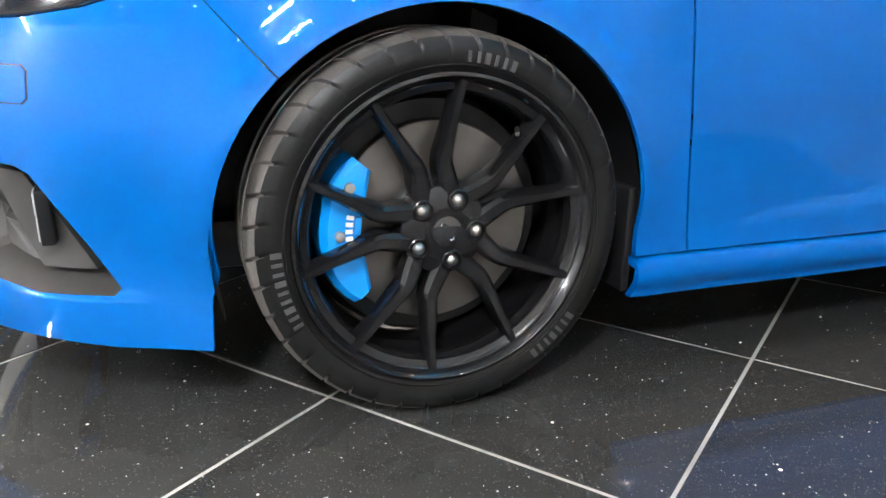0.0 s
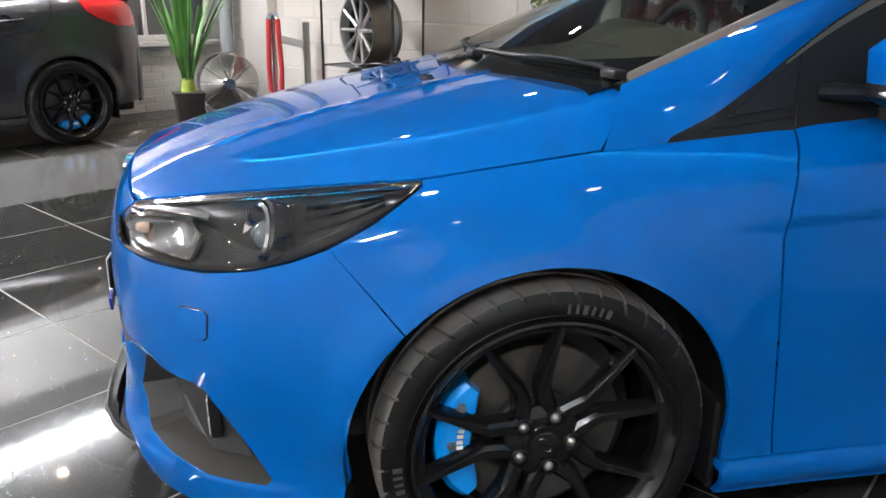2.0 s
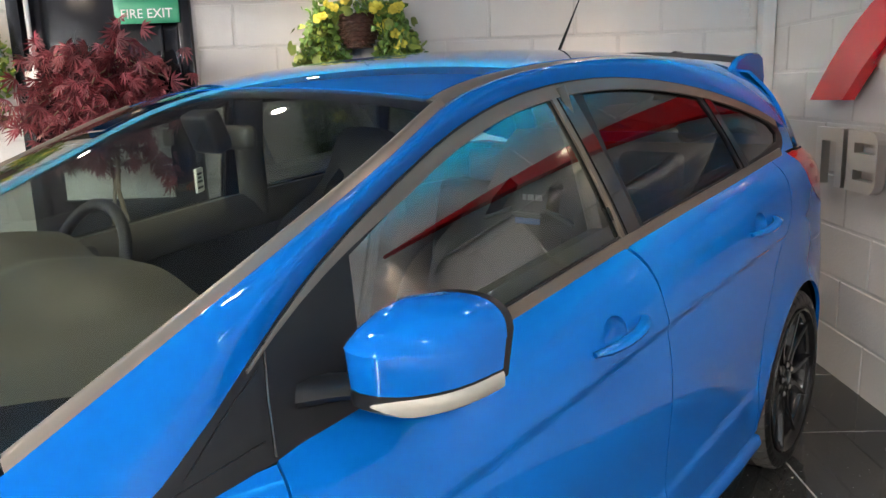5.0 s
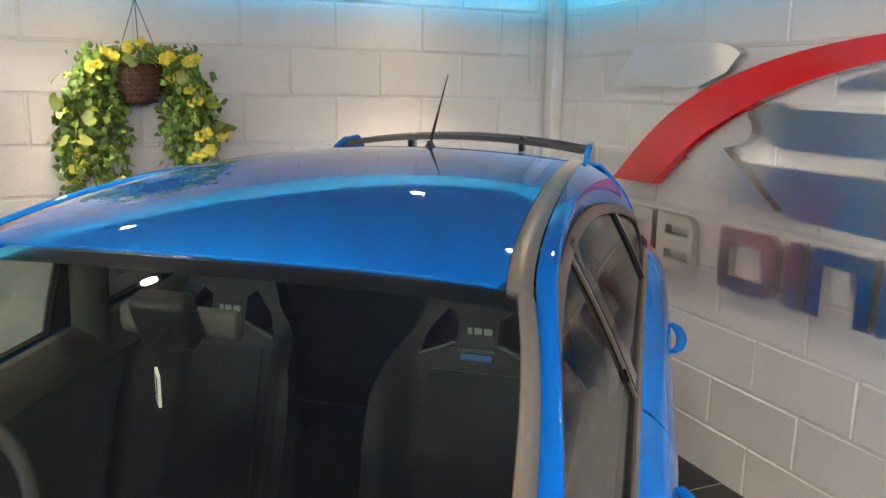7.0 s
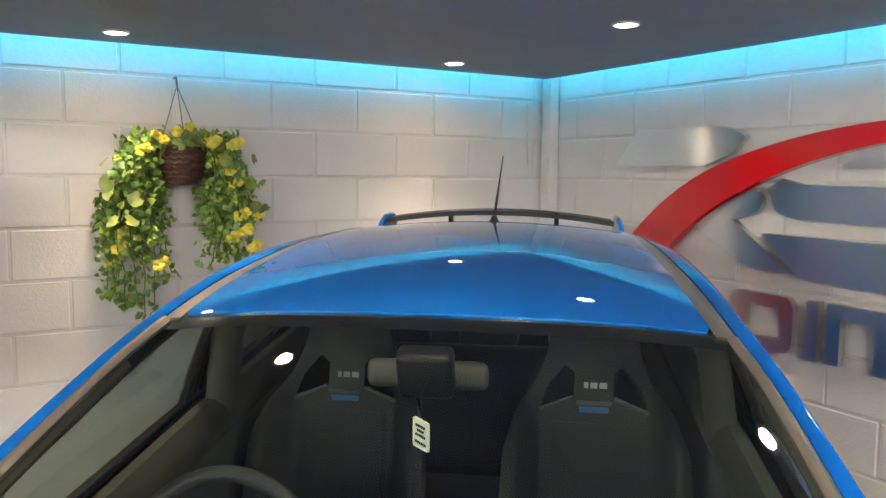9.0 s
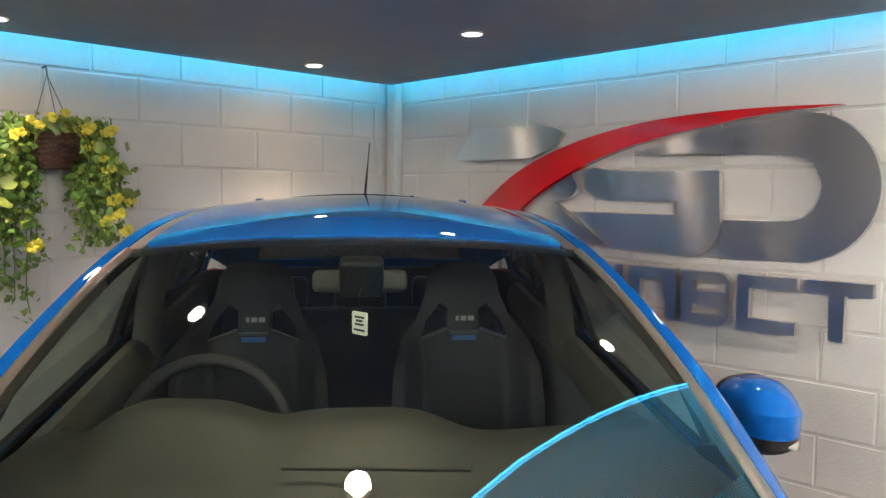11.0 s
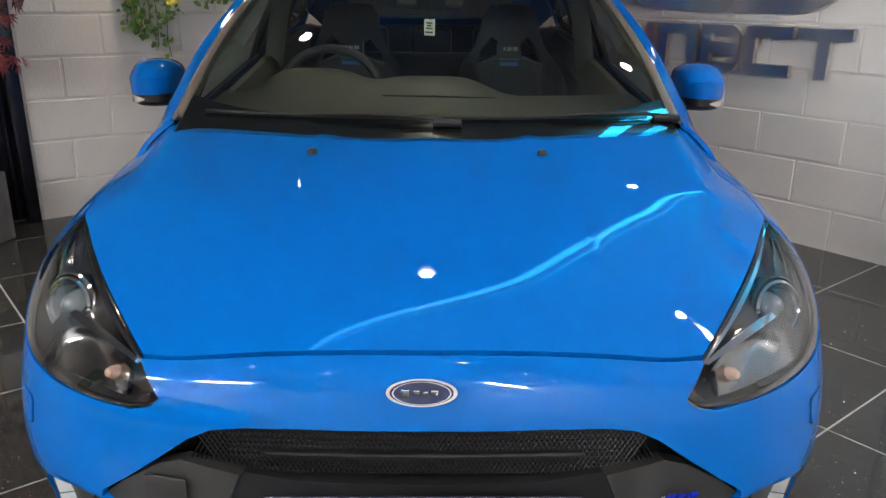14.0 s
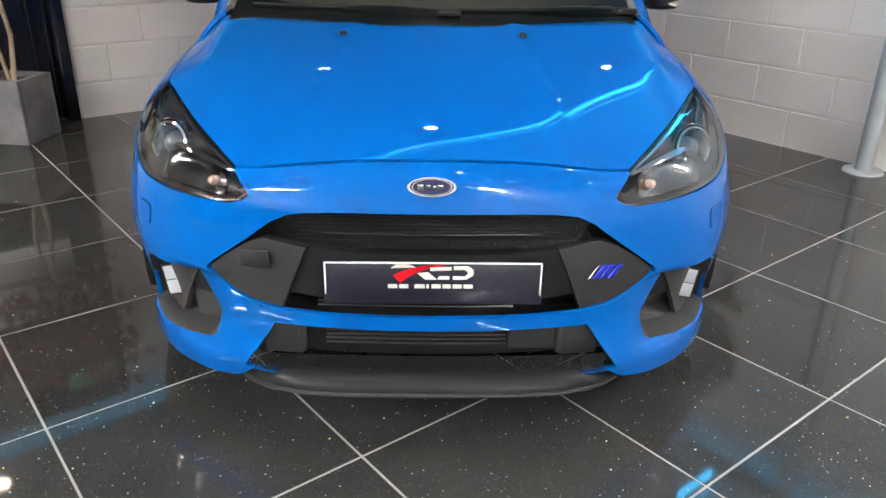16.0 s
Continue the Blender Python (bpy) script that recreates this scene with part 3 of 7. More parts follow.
def shell(V):
    """The body below the belt: (length along the outline, height) to a point. Negative lengths lie on the right side."""
    s, z = V[:, 0], V[:, 1]
    sg, a = np.where(s < 0, -1.0, 1.0), np.abs(s)
    x, y = PX(a), PY(a)
    e = 2e-3
    tx, ty = PX(a + e) - PX(a - e), PY(a + e) - PY(a - e)
    n = np.hypot(tx, ty)
    nx, ny = ty / n * smooth01(a / 0.05), -tx / n
    b = smooth01((a - 0.35) / 0.75)
    d = ZT(a) - z
    amp = 0.5 + 0.5 * smooth01((a - 0.52) / 0.30)
    off = LOW_F(z) * (1 - b) + LOW_S(z) * b + amp * (-0.09) * np.exp(-np.clip(d, -0.03, 0.6) / 0.048)
    off = off + 0.026 * np.exp(-((z - 0.46) / 0.15) ** 2) * smooth01((a - 0.40) / 0.50) * smooth01((0.05 - y) / 0.55)
    # recess between the grille and the lamp pocket, under a firm brow
    off = off - 0.022 * np.exp(-((a - 0.615) / 0.075) ** 2) * smooth01((0.458 - z) / 0.022) * smooth01((z - 0.215) / 0.06)
    # ridge of the lower lip
    off = off + 0.009 * smooth01((0.238 - z) / 0.014) * smooth01((a - 0.50) / 0.10) * smooth01((1.02 - a) / 0.10)
    # rolled wheel arch lips
    for yc in (0.0, WB):
        r = np.hypot(y - yc, z - HUB_Z)
        off = off + 0.020 * np.exp(-((r - ARCH_R) / 0.055) ** 2) * smooth01((a - 0.7) / 0.3) * smooth01((z - 0.22) / 0.16)
    # door crease that rises to the rear, and the scooped lower door
    cr = 0.738 + (y - 0.33) * 0.066
    t = (z - cr)
    fade = smooth01((y - 0.26) / 0.16) * smooth01((3.0 - y) / 0.9)
    off = off + fade * 0.008 * smooth01((t + 0.026) / 0.026) * np.exp(-np.clip(t, 0, 1) / 0.09)
    lo = 0.30 + (y - 0.7) * 0.07
    lc = 0.285 + (y - 0.56) * 0.075
    off = off + 0.008 * smooth01((lc + 0.024 - z) / 0.030) * smooth01((y - 0.46) / 0.45) * smooth01((2.35 - y) / 0.3)
    off = off - 0.005 * np.exp(-((z - lo - 0.14) / 0.11) ** 2) * smooth01((y - 0.45) / 0.5) * smooth01((2.3 - y) / 0.4)
    return np.stack([sg * (x + nx * off), y + ny * off, z], 1)


def ring_arc(yc, r, a0, a1, n=18):
    """Points on a wheel arch, in the shell's own numbers."""
    out = []
    for i in range(n + 1):
        a = radians(a0 + (a1 - a0) * i / n)
        out.append((s_at_y(yc + r * math.cos(a)), HUB_Z + r * math.sin(a)))
    return out


def top_edge(s0, s1, n=14, drop=0.003):
    return [(s, float(ZT(s)) - drop) for s in np.linspace(s0, s1, n)]


GAPW = 0.0022
sx, sy = s_at_x, s_at_y

# --- front bumper, with the openings for grille, lower intake and lamp pockets ---
HL = [(sx(0.438), 0.666), (sx(0.452), 0.652), (sx(0.49), 0.641), (sy(-0.70), 0.642), (sy(-0.60), 0.648), (sy(-0.516), 0.663), (sy(-0.45), 0.683), (sy(-0.385), 0.711), (sy(-0.31), 0.752), (sy(-0.228), 0.806)]
half = [(0.0, 0.200), (sx(0.455), 0.200), (sx(0.486), 0.174), (sx(0.505), 0.164), (sx(0.56), 0.160), (sx(0.70), 0.156), (sx(0.80), 0.150), (sy(-0.375), 0.143)] + \
    [(sy(-0.372), 0.23)] + ring_arc(0, ARCH_R, 188, 136, 12) + [(sy(-0.385), 0.706)] + [(s, z - 0.003) for s, z in HL[6::-1]] + \
    [(sx(0.490), float(ZT(sx(0.490))) - 0.006)] + top_edge(sx(0.475), 0.0, 14, 0.004)
front_outline = half[:-1] + [(0.0, float(ZT(0)) - 0.004)] + [(-s, z) for s, z in half[-2:0:-1]]
hexh = [(0.0, 0.639), (sx(0.20), 0.638), (sx(0.29), 0.634), (sx(0.345), 0.625), (sx(0.385), 0.605), (sx(0.44), 0.562), (sx(0.55), 0.474), (sx(0.553), 0.46), (sx(0.53), 0.435), (sx(0.45), 0.393), (sx(0.37), 0.377), (sx(0.25), 0.372), (0.0, 0.370)]
HEX = hexh + [(-s, z) for s, z in hexh[-2:0:-1]]
lowh = [(0.0, 0.333), (sx(0.390), 0.336), (sx(0.474), 0.207), (0.0, 0.207)]
LOW = lowh + [(-s, z) for s, z in lowh[-2:0:-1]]
POCKET = [(0.614, 0.440), (0.70, 0.439), (0.800, 0.436), (0.826, 0.424), (0.938, 0.245), (0.928, 0.233), (0.802, 0.231), (0.70, 0.242), (0.602, 0.252), (0.582, 0.264), (0.554, 0.338)]
POCKET_R = [(-s, z) for s, z in POCKET[::-1]]
bumper = patch("front_bumper", front_outline, shell, PAINT, car, holes=[HEX, LOW, POCKET, POCKET_R], h=0.013, centre=(0, 1, 0.4))

# --- wings, doors, rear quarters, sills ---
door_f = [(0.483, 0.245), (0.462, 0.40), (0.438, 0.58), (0.428, 0.70), (0.436, 0.76), (0.456, 0.83), (0.484, 0.90)]
door_m = [(1.575, 0.254), (1.580, 0.60), (1.575, 0.72), (1.545, 0.88), (1.52, 1.0)]
door_b = [(2.262, 0.263), (2.245, 0.44), (2.27, 0.62), (2.40, 0.80), (2.56, 0.93), (2.62, 1.10)]


def line_s(pts, dy=0.0):
    return [(sy(y + dy), z) for y, z in pts]


def cup_hole(y, z):
    """The round finger recess behind a door handle."""
    return [(sy(y + 0.050 * math.cos(2 * math.pi * i / 20)), z + 0.037 * math.sin(2 * math.pi * i / 20)) for i in range(20)]


s_tip = sy(-0.228)
wing = ring_arc(0, ARCH_R, 135.5, -3, 24) + [(sy(0.368), 0.245)] + line_s(door_f[:-1], -GAPW) + [(sy(0.479), float(ZT(sy(0.479))) - 0.004)] + \
    top_edge(sy(0.45), s_tip, 20, 0.002) + [(s, z - 0.004) for s, z in HL[-1:6:-1]]
both("front_wing", wing, shell, PAINT, car, h=0.013, centre=(0, 1, 0.4))
fd = line_s(door_f[:-1], GAPW) + [(sy(0.485), float(ZT(sy(0.485))) - 0.002)] + top_edge(sy(0.53), sy(1.50), 16, 0.0) + [(sy(1.515) - GAPW, float(ZT(sy(1.515))))] + line_s(door_m[-2::-1], -GAPW)
both("front_door", fd, shell, PAINT, car, holes=[cup_hole(1.305, 0.856)], h=0.011, centre=(0, 1, 0.4))
rd = line_s(door_m[:-1], GAPW) + top_edge(sy(1.53), sy(2.60), 14, 0.0) + line_s(door_b[-2::-1], -GAPW)
both("rear_door", rd, shell, PAINT, car, holes=[cup_hole(2.25, 0.939)], h=0.013, centre=(0, 1, 0.4))
rq = line_s(door_b[:-1], GAPW) + top_edge(sy(2.61), sy(2.80), 6, 0.0) + [(sy(2.845), 1.0), (sy(2.93), 0.945), (sy(3.10), 0.888), (sy(3.26), 0.88)] + [(sy(3.26), 0.30), (sy(3.02), 0.28)] + ring_arc(WB, ARCH_R, -6, 188, 26)
both("rear_quarter", rq, shell, PAINT, car, h=0.035, centre=(0, 1, 0.4))
lamp_r = [(sy(2.806), 1.108), (sy(2.850), 1.003), (sy(2.934), 0.949), (sy(3.10), 0.892), (sy(3.262), 0.884), (sy(3.35), 0.885), (sy(3.35), 1.07), (sy(3.15), 1.108)]
both("tail_lamp", lamp_r, shell, REDLAMP, car, h=0.03, centre=(0, 1, 0.4), label="red tail lamp")
tail = [(sy(3.265), 0.28), (S_END, 0.28), (S_END, 1.05), (sy(3.355), 1.09), (sy(3.355), 0.87), (sy(3.265), 0.855)]
both("rear_bumper", tail, shell, PAINT, car, h=0.05, centre=(0, 1, 0.4))


def sill_fn(V):
    P = shell(np.stack([V[:, 0], np.full(len(V), 0.24)], 1))
    t = (0.236 - V[:, 1])
    P[:, 0] += 0.012 * np.sin(np.clip(t / 0.07, 0, 1) * 2.4) + 0.012 - 0.034 * np.clip(t / 0.075, 0, 1) ** 2
    k = np.clip((V[:, 1] - 0.238) / 0.03, 0, 1)
    P[:, 0] -= 0.036 * k
    P[:, 2] = np.minimum(V[:, 1], 0.238) + 0.005 * k + 0.012 * np.clip((P[:, 1] - 0.4) / 1.8, 0, 1)
    return P


sill = [(sy(0.362), 0.268), (sy(2.29), 0.268), (sy(2.29), 0.158), (sy(0.40), 0.158), (sy(0.372), 0.160)]
both("sill", sill, sill_fn, PAINT, car, h=0.025, out=(1, 0, 0.2), thick=0.015)

# dark inner shell closes the gaps between the panels
inner = [(sx(0.68), 0.455), (sy(-0.45), 0.44), (sy(-0.40), 0.35)] + ring_arc(0, ARCH_R + 0.004, 175, -6, 30) + [(sy(0.40), 0.2), (sy(2.25), 0.2)] + ring_arc(WB, ARCH_R + 0.004, 186, -4, 30) + [(S_END, 0.30)] + top_edge(S_END, sy(-0.22), 50, 0.012) + [(s, z - 0.02) for s, z in HL[-2:2:-1]]


def inset_shell(V):
    return shell(V) + np.stack([-np.sign(PX(np.abs(V[:, 0]))) * 0.012 * smooth01((np.abs(V[:, 0]) - 0.5) / 0.3), 0.012 * (1 - smooth01((V[:, 0] - 0.5) / 0.5)), 0 * V[:, 0]], 1)


both("inner_panel", inner, inset_shell, TRIM, car, h=0.04, thick=0, centre=(0, 1, 0.4), holes=[cup_hole(1.305, 0.856), cup_hole(2.25, 0.939)])

# --- hood: a blend between its four edges ---
def edge_curve(ss, dz=0.0):
    return shell(np.stack([ss, ZT(ss)], 1)) + np.array([0, 0, dz])


S_A, S_B = sx(0.492), sy(0.105)
_hf = edge_curve(np.linspace(0, S_A, 40))
_ht = edge_curve(np.linspace(s_tip - 0.012, S_B, 24))
_f = np.linspace(0, 1, 40)[:-1, None]
# along the lamp the hood edge runs nearly straight
_he = np.concatenate([_hf[-1] * (1 - _f) + _ht[0] * _f + np.array([0.016, 0, 0.006]) * np.sin(np.pi * _f), _ht])
HOOD_CL = Curve((-0.827, 0.752), (-0.76, 0.777), (-0.6, 0.818), (-0.35, 0.872), (-0.1, 0.925), (0.02, 0.951), (0.2, 0.987))
HOOD_Y0, HOOD_Y1 = float(_hf[0, 1]), 0.034
_rear = np.array([(0, 0.034, float(HOOD_CL(0.034))), (0.2, 0.046, 0.952), (0.4, 0.078, 0.954), (0.57, 0.130, 0.954), (0.66, 0.176, 0.953), (0.705, 0.184, 0.943), (0.745, 0.158, 0.905), (0.79, 0.105, 0.857)])
_rear[-1] = _he[-1]


def along(P, t):
    """Points on a polyline at fractions t of its length."""
    L = np.concatenate([[0], np.cumsum(np.linalg.norm(np.diff(P, axis=0), axis=1))])
    L /= L[-1]
    return np.stack([np.interp(t, L, P[:, k]) for k in range(3)], 1)


def spline3(P):
    L = np.concatenate([[0], np.cumsum(np.linalg.norm(np.diff(P, axis=0), axis=1))])
    L /= L[-1]
    c = [Curve(*zip(L, P[:, k])) for k in range(3)]
    return lambda t: np.stack([f(t) for f in c], 1)


E_SIDE, E_FRONT, E_REAR = spline3(along(_he, np.linspace(0, 1, 15))), spline3(along(_hf, np.linspace(0, 1, 9))), spline3(_rear)


def hood_fn(V):
    q, r = np.abs(V[:, 0]), V[:, 1]
    sg = np.where(V[:, 0] < 0, -1.0, 1.0)
    yc = HOOD_Y0 + (HOOD_Y1 - HOOD_Y0) * r
    C = np.stack([0 * q, yc, HOOD_CL(yc)], 1)
    S = E_SIDE(r)
    w = np.stack([q, q ** 1.6, q ** 2.3], 1)
    base = C * (1 - w) + S * w
    c0, c1 = np.array([[0, HOOD_Y0, float(HOOD_CL(HOOD_Y0))]]), np.array([[0, HOOD_Y1, float(HOOD_CL(HOOD_Y1))]])
    f0 = E_FRONT(q) - (c0 * (1 - w) + E_SIDE(0 * q) * w)
    f1 = E_REAR(q) - (c1 * (1 - w) + E_SIDE(0 * q + 1) * w)
    P = base + f0 * ((1 - r) ** 2)[:, None] + f1 * (r ** 2)[:, None]
    # raised middle with a crease either side
    xc = 0.36 - 0.11 * r
    P[:, 2] += 0.0045 * np.exp(-np.abs(P[:, 0] - xc) / 0.022) * smooth01(r / 0.3) + 0.010 * np.sin(np.pi * r) * (1 - q ** 2)
    P[:, 0] *= sg
    return P


hood_o = [(-0.997, 0.004), (0.997, 0.004), (0.997, 0.996), (-0.997, 0.996)]
patch("hood", hood_o, hood_fn, PAINT, car, h=0.03, thick=0.02, out=(0, 0, 1))

# --- windscreen, roof, pillars ---
TOPZ = Curve((-0.1, 0.908), (0.0, 0.953), (0.25, 1.072), (0.5, 1.184), (0.75, 1.286), (0.99, 1.376), (1.2, 1.425), (1.5, 1.463), (1.8, 1.484), (2.15, 1.491), (2.5, 1.481), (2.9, 1.446), (3.2, 1.410))
CROWN = Curve((-0.1, -0.01), (0.0, 0.0), (0.5, 0.05), (1.0, 0.09), (1.5, 0.13), (3.2, 0.13))
E1X = Curve((0.05, 0.704), (0.2, 0.699), (0.5, 0.690), (0.7, 0.675), (0.9, 0.650), (1.0, 0.632), (1.09, 0.612), (1.2, 0.597), (1.4, 0.585), (1.84, 0.572), (2.3, 0.562), (2.7, 0.552), (3.1, 0.525))


def top_fn(V):
    x, y = V[:, 0], V[:, 1]
    yy = y - 0.32 * x * x
    return np.stack([x, y, TOPZ(yy) - CROWN(yy) * x * x], 1)


def half_mirror(h):
    return h + [(-x, y) for x, y in h[::-1]]


def curve_y(x, yy):
    return yy + 0.32 * x * x


def header(x, d=0.0):
    """The line where the screen meets the roof."""
    return (x, curve_y(x, 1.032 + d - 0.022 * (x / 0.55) ** 4))


ws = [(x, curve_y(x, -0.025)) for x in np.linspace(0, 0.675, 10)] + [(float(E1X(y)) - 0.028, y) for y in np.linspace(0.17, 1.085, 14)] + [header(x, -0.008) for x in np.linspace(0.575, 0, 9)]
patch("windscreen", half_mirror(ws), top_fn, CARGLASS, car, h=0.04, thick=0.005, label="clear laminated windscreen")
roof = [header(x) for x in np.linspace(0, 0.545, 9)] + [(float(E1X(y)) - 0.051, y) for y in np.linspace(1.13, 2.93, 22)] + [(x, 2.95 - 0.02 * (1 - x)) for x in np.linspace(0.49, 0, 8)]
patch("roof", half_mirror(roof), top_fn, PAINT, car, h=0.04, thick=0.02)
frit = [header(x, -0.001) for x in np.linspace(0, 0.575, 9)] + [header(x, -0.055) for x in np.linspace(0.585, 0, 9)]


def drop_fn(dz):
    return lambda V: top_fn(V) + np.array([0, 0, dz])


lowf = [(x, curve_y(x, -0.022)) for x in np.linspace(0, 0.672, 9)] + [(x, curve_y(x, 0.080 + 0.05 * (x / 0.6) ** 4)) for x in np.linspace(0.668, 0, 9)]
patch("screen_foot_band", half_mirror(lowf), drop_fn(-0.006), GLOSSBLACK, car, h=0.03, thick=0, label="black band along the screen foot")
patch("screen_band", half_mirror(frit), drop_fn(-0.006), GLOSSBLACK, car, h=0.03, thick=0, label="black band along the screen top")


def strip_fn(x0, x1, lift):
    def fn(V):
        w, y = V[:, 0], V[:, 1]
        xe = E1X(y)
        x = xe - x0 + (x0 - x1) * w
        P = top_fn(np.stack([x, y], 1))
        P[:, 2] += lift * np.sin(np.pi * np.clip(w, 0, 1)) - 0.002
        return P
    return fn


both("roof_strip", [(0, 1.098), (1, 1.098), (1, 2.93), (0, 2.93)], strip_fn(0.050, 0.004, 0.004), SCREENSTRIP, car, h=0.06, thick=0.01, label="roof joint strip tinted tan for the wall's reflection")
both("pillar_strip", [(0, 0.19), (1, 0.19), (1, 1.096), (0, 1.096)], strip_fn(0.031, 0.0, 0.012), SCREENSTRIP, car, h=0.06, thick=0.01, label="screen edge strip tinted tan for the wall's reflection")

# upper window line
E2Y = Curve((0.0, 0.105), (0.05, 0.225), (0.20, 0.55), (0.33, 0.86), (0.40, 1.02), (0.48, 1.22), (0.60, 1.55), (0.70, 1.88), (0.82, 2.28), (0.93, 2.68), (1.0, 2.95))
E2Z = Curve((0.105, 0.857), (0.225, 0.873), (0.55, 1.056), (0.86, 1.205), (1.02, 1.268), (1.22, 1.328), (1.55, 1.378), (1.88, 1.384), (2.28, 1.345), (2.68, 1.262), (2.95, 1.18))


_bs = np.linspace(sy(0.0), sy(3.1), 120)
_beltx = shell(np.stack([_bs, ZT(_bs)], 1))


def side_x(y, z):
    """Half width of the cabin side at a height."""
    s = np.interp(y, _sy, _ss)
    d = z - ZT(s)
    return np.interp(y, _beltx[:, 1], _beltx[:, 0]) - 0.36 * d - 0.28 * d * d


def side_fn(V):
    y, z = V[:, 0], V[:, 1]
    return np.stack([side_x(y, z), y, z], 1)


def rail_fn(V):
    w, t = V[:, 0], V[:, 1]
    y2 = E2Y(t)
    z2 = np.where(y2 < 0.225, 0.857 + (y2 - 0.105) * 0.13, E2Z(y2))
    k = 1 - smooth01((y2 - 0.22) / 0.16)
    z2 = z2 - 0.020 * k
    B = np.stack([side_x(y2, z2) - 0.006 * k, y2, z2], 1)
    y1 = 0.155 + (2.95 - 0.155) * ((y2 - 0.105) / (2.95 - 0.105))
    y1 = np.where(y2 < 1.2, np.interp(y2, [0.105, 0.225, 0.55, 0.86, 1.2], [0.175, 0.235, 0.50, 0.83, 1.2]), y1)
    A = top_fn(np.stack([E1X(y1), y1], 1))
    P = A * (1 - w)[:, None] + B * w[:, None]
    bul = 0.030 * np.sin(np.pi * np.clip(w, 0, 1)) ** 0.9 * (0.5 + 0.5 * smooth01((t - 0.05) / 0.2))
    P[:, 0] += bul * 0.75
    P[:, 2] += bul * 0.66
    return P


both("pillar_rail", [(0.0, 0.0), (1.0, 0.0), (1.0, 1.0), (0.0, 1.0)], rail_fn, PAINT, car, h=0.035, thick=0.012, out=(0.7, 0, 0.7))


def belt(y, lift=0.0):
    return (y, float(ZT(sy(y))) + lift)


def arch_line(y0, y1, n, lower):
    return [(y, float(E2Z(y)) - lower) for y in np.linspace(y0, y1, n)]


# black window surround, then the panes a little inside it
surround = [belt(y, -0.004) for y in np.linspace(0.23, 2.72, 24)] + [(2.80, 1.135), (2.83, 1.165), (2.82, 1.195)] + arch_line(2.78, 0.24, 30, 0.0)
fill = [belt(y, -0.004) for y in (2.725, 2.80, 2.87, 2.95)] + [(2.95, 1.185), (2.90, 1.192), (2.822, 1.197), (2.832, 1.165), (2.802, 1.133)]
both("rear_pillar_foot", fill, side_fn, PAINT, car, h=0.04, thick=0.012, out=(1, 0, 0.2))
p_f = [belt(0.66, 0.022)] + [belt(y, 0.022) for y in np.linspace(0.75, 1.52, 8)] + [(1.49, 1.20), (1.462, 1.352)] + arch_line(1.40, 0.72, 10, 0.030)
p_r = [belt(y, 0.022) for y in np.linspace(1.64, 2.34, 7)] + [(2.30, 1.20), (2.235, 1.318)] + arch_line(2.18, 1.60, 7, 0.030) + [(1.60, 1.2)]
p_q = [belt(2.42, 0.024), belt(2.60, 0.03), (2.74, 1.150), (2.77, 1.178), (2.72, 1.215)] + arch_line(2.66, 2.32, 5, 0.030) + [(2.36, 1.2)]
both("window_frame", surround, side_fn, TRIM, car, holes=[p_f, p_r, p_q], h=0.03, thick=0.015, out=(1, 0, 0.2), label="black window surround")


for nm, poly in (("sail_rib", [(0.300, 0.889), (0.474, 0.909), (0.474, 0.917), (0.318, 0.899)]), ("sail_panel", [(0.352, 0.912), (0.474, 0.926), (0.498, 1.005), (0.440, 0.972)])):
    both(nm, poly, lambda V: side_fn(V) + np.array([0.004, 0, 0]), TRIM, car, h=0.02, thick=0.005, out=(1, 0, 0.2), label="black quarter panel moulding")


def pane_fn(V):
    P = side_fn(V)
    P[:, 0] -= 0.006
    return P


def grow(poly, k=0.006):
    c = np.mean(poly, 0)
    return [(x + (x - c[0]) / abs(x - c[0] + 1e-9) * k, z + (z - c[1]) / abs(z - c[1] + 1e-9) * k) for x, z in poly]


both("front_side_window", grow(p_f), pane_fn, SIDEGLASS, car, h=0.05, thick=0.004, out=(1, 0, 0.2), label="clear front door glass")
both("rear_side_window", grow(p_r), pane_fn, DARKGLASS, car, h=0.05, thick=0.004, out=(1, 0, 0.2), label="tinted rear door glass")
both("quarter_window", grow(p_q), pane_fn, DARKGLASS, car, h=0.05, thick=0.004, out=(1, 0, 0.2), label="tinted quarter glass")


# glossy door pillars and the guide between them
for nm, wd, mt, pts in (("door_pillar", 0.034, GLOSSBLACK, ((1.585, 1.02), (1.545, 1.2), (1.515, 1.352))), ("rear_door_pillar", 0.020, GLOSSBLACK, ((2.385, 1.09), (2.335, 1.2), (2.275, 1.325))), ("window_guide", 0.009, BRONZE, ((1.528, 1.01), (1.492, 1.2), (1.464, 1.352)))):
    both(nm, [(y - wd, z) for y, z in pts] + [(y + wd, z) for y, z in pts[::-1]], lambda V: side_fn(V) + np.array([0.004, 0, 0]), mt, car, h=0.03, thick=0.006, out=(1, 0, 0.2), label="gloss black door pillar" if mt is GLOSSBLACK else "")
_ys = np.linspace(0.66, 2.74, 30)
both("waist_trim", [belt(y, -0.008) for y in _ys] + [belt(y, 0.019) for y in _ys[::-1]], lambda V: side_fn(V) + np.array([0.006, 0, 0]), BRONZE, car, h=0.03, thick=0.006, out=(1, 0, 0.2), label="taupe satin waist moulding")
_ys = np.linspace(0.48, 2.80, 40)
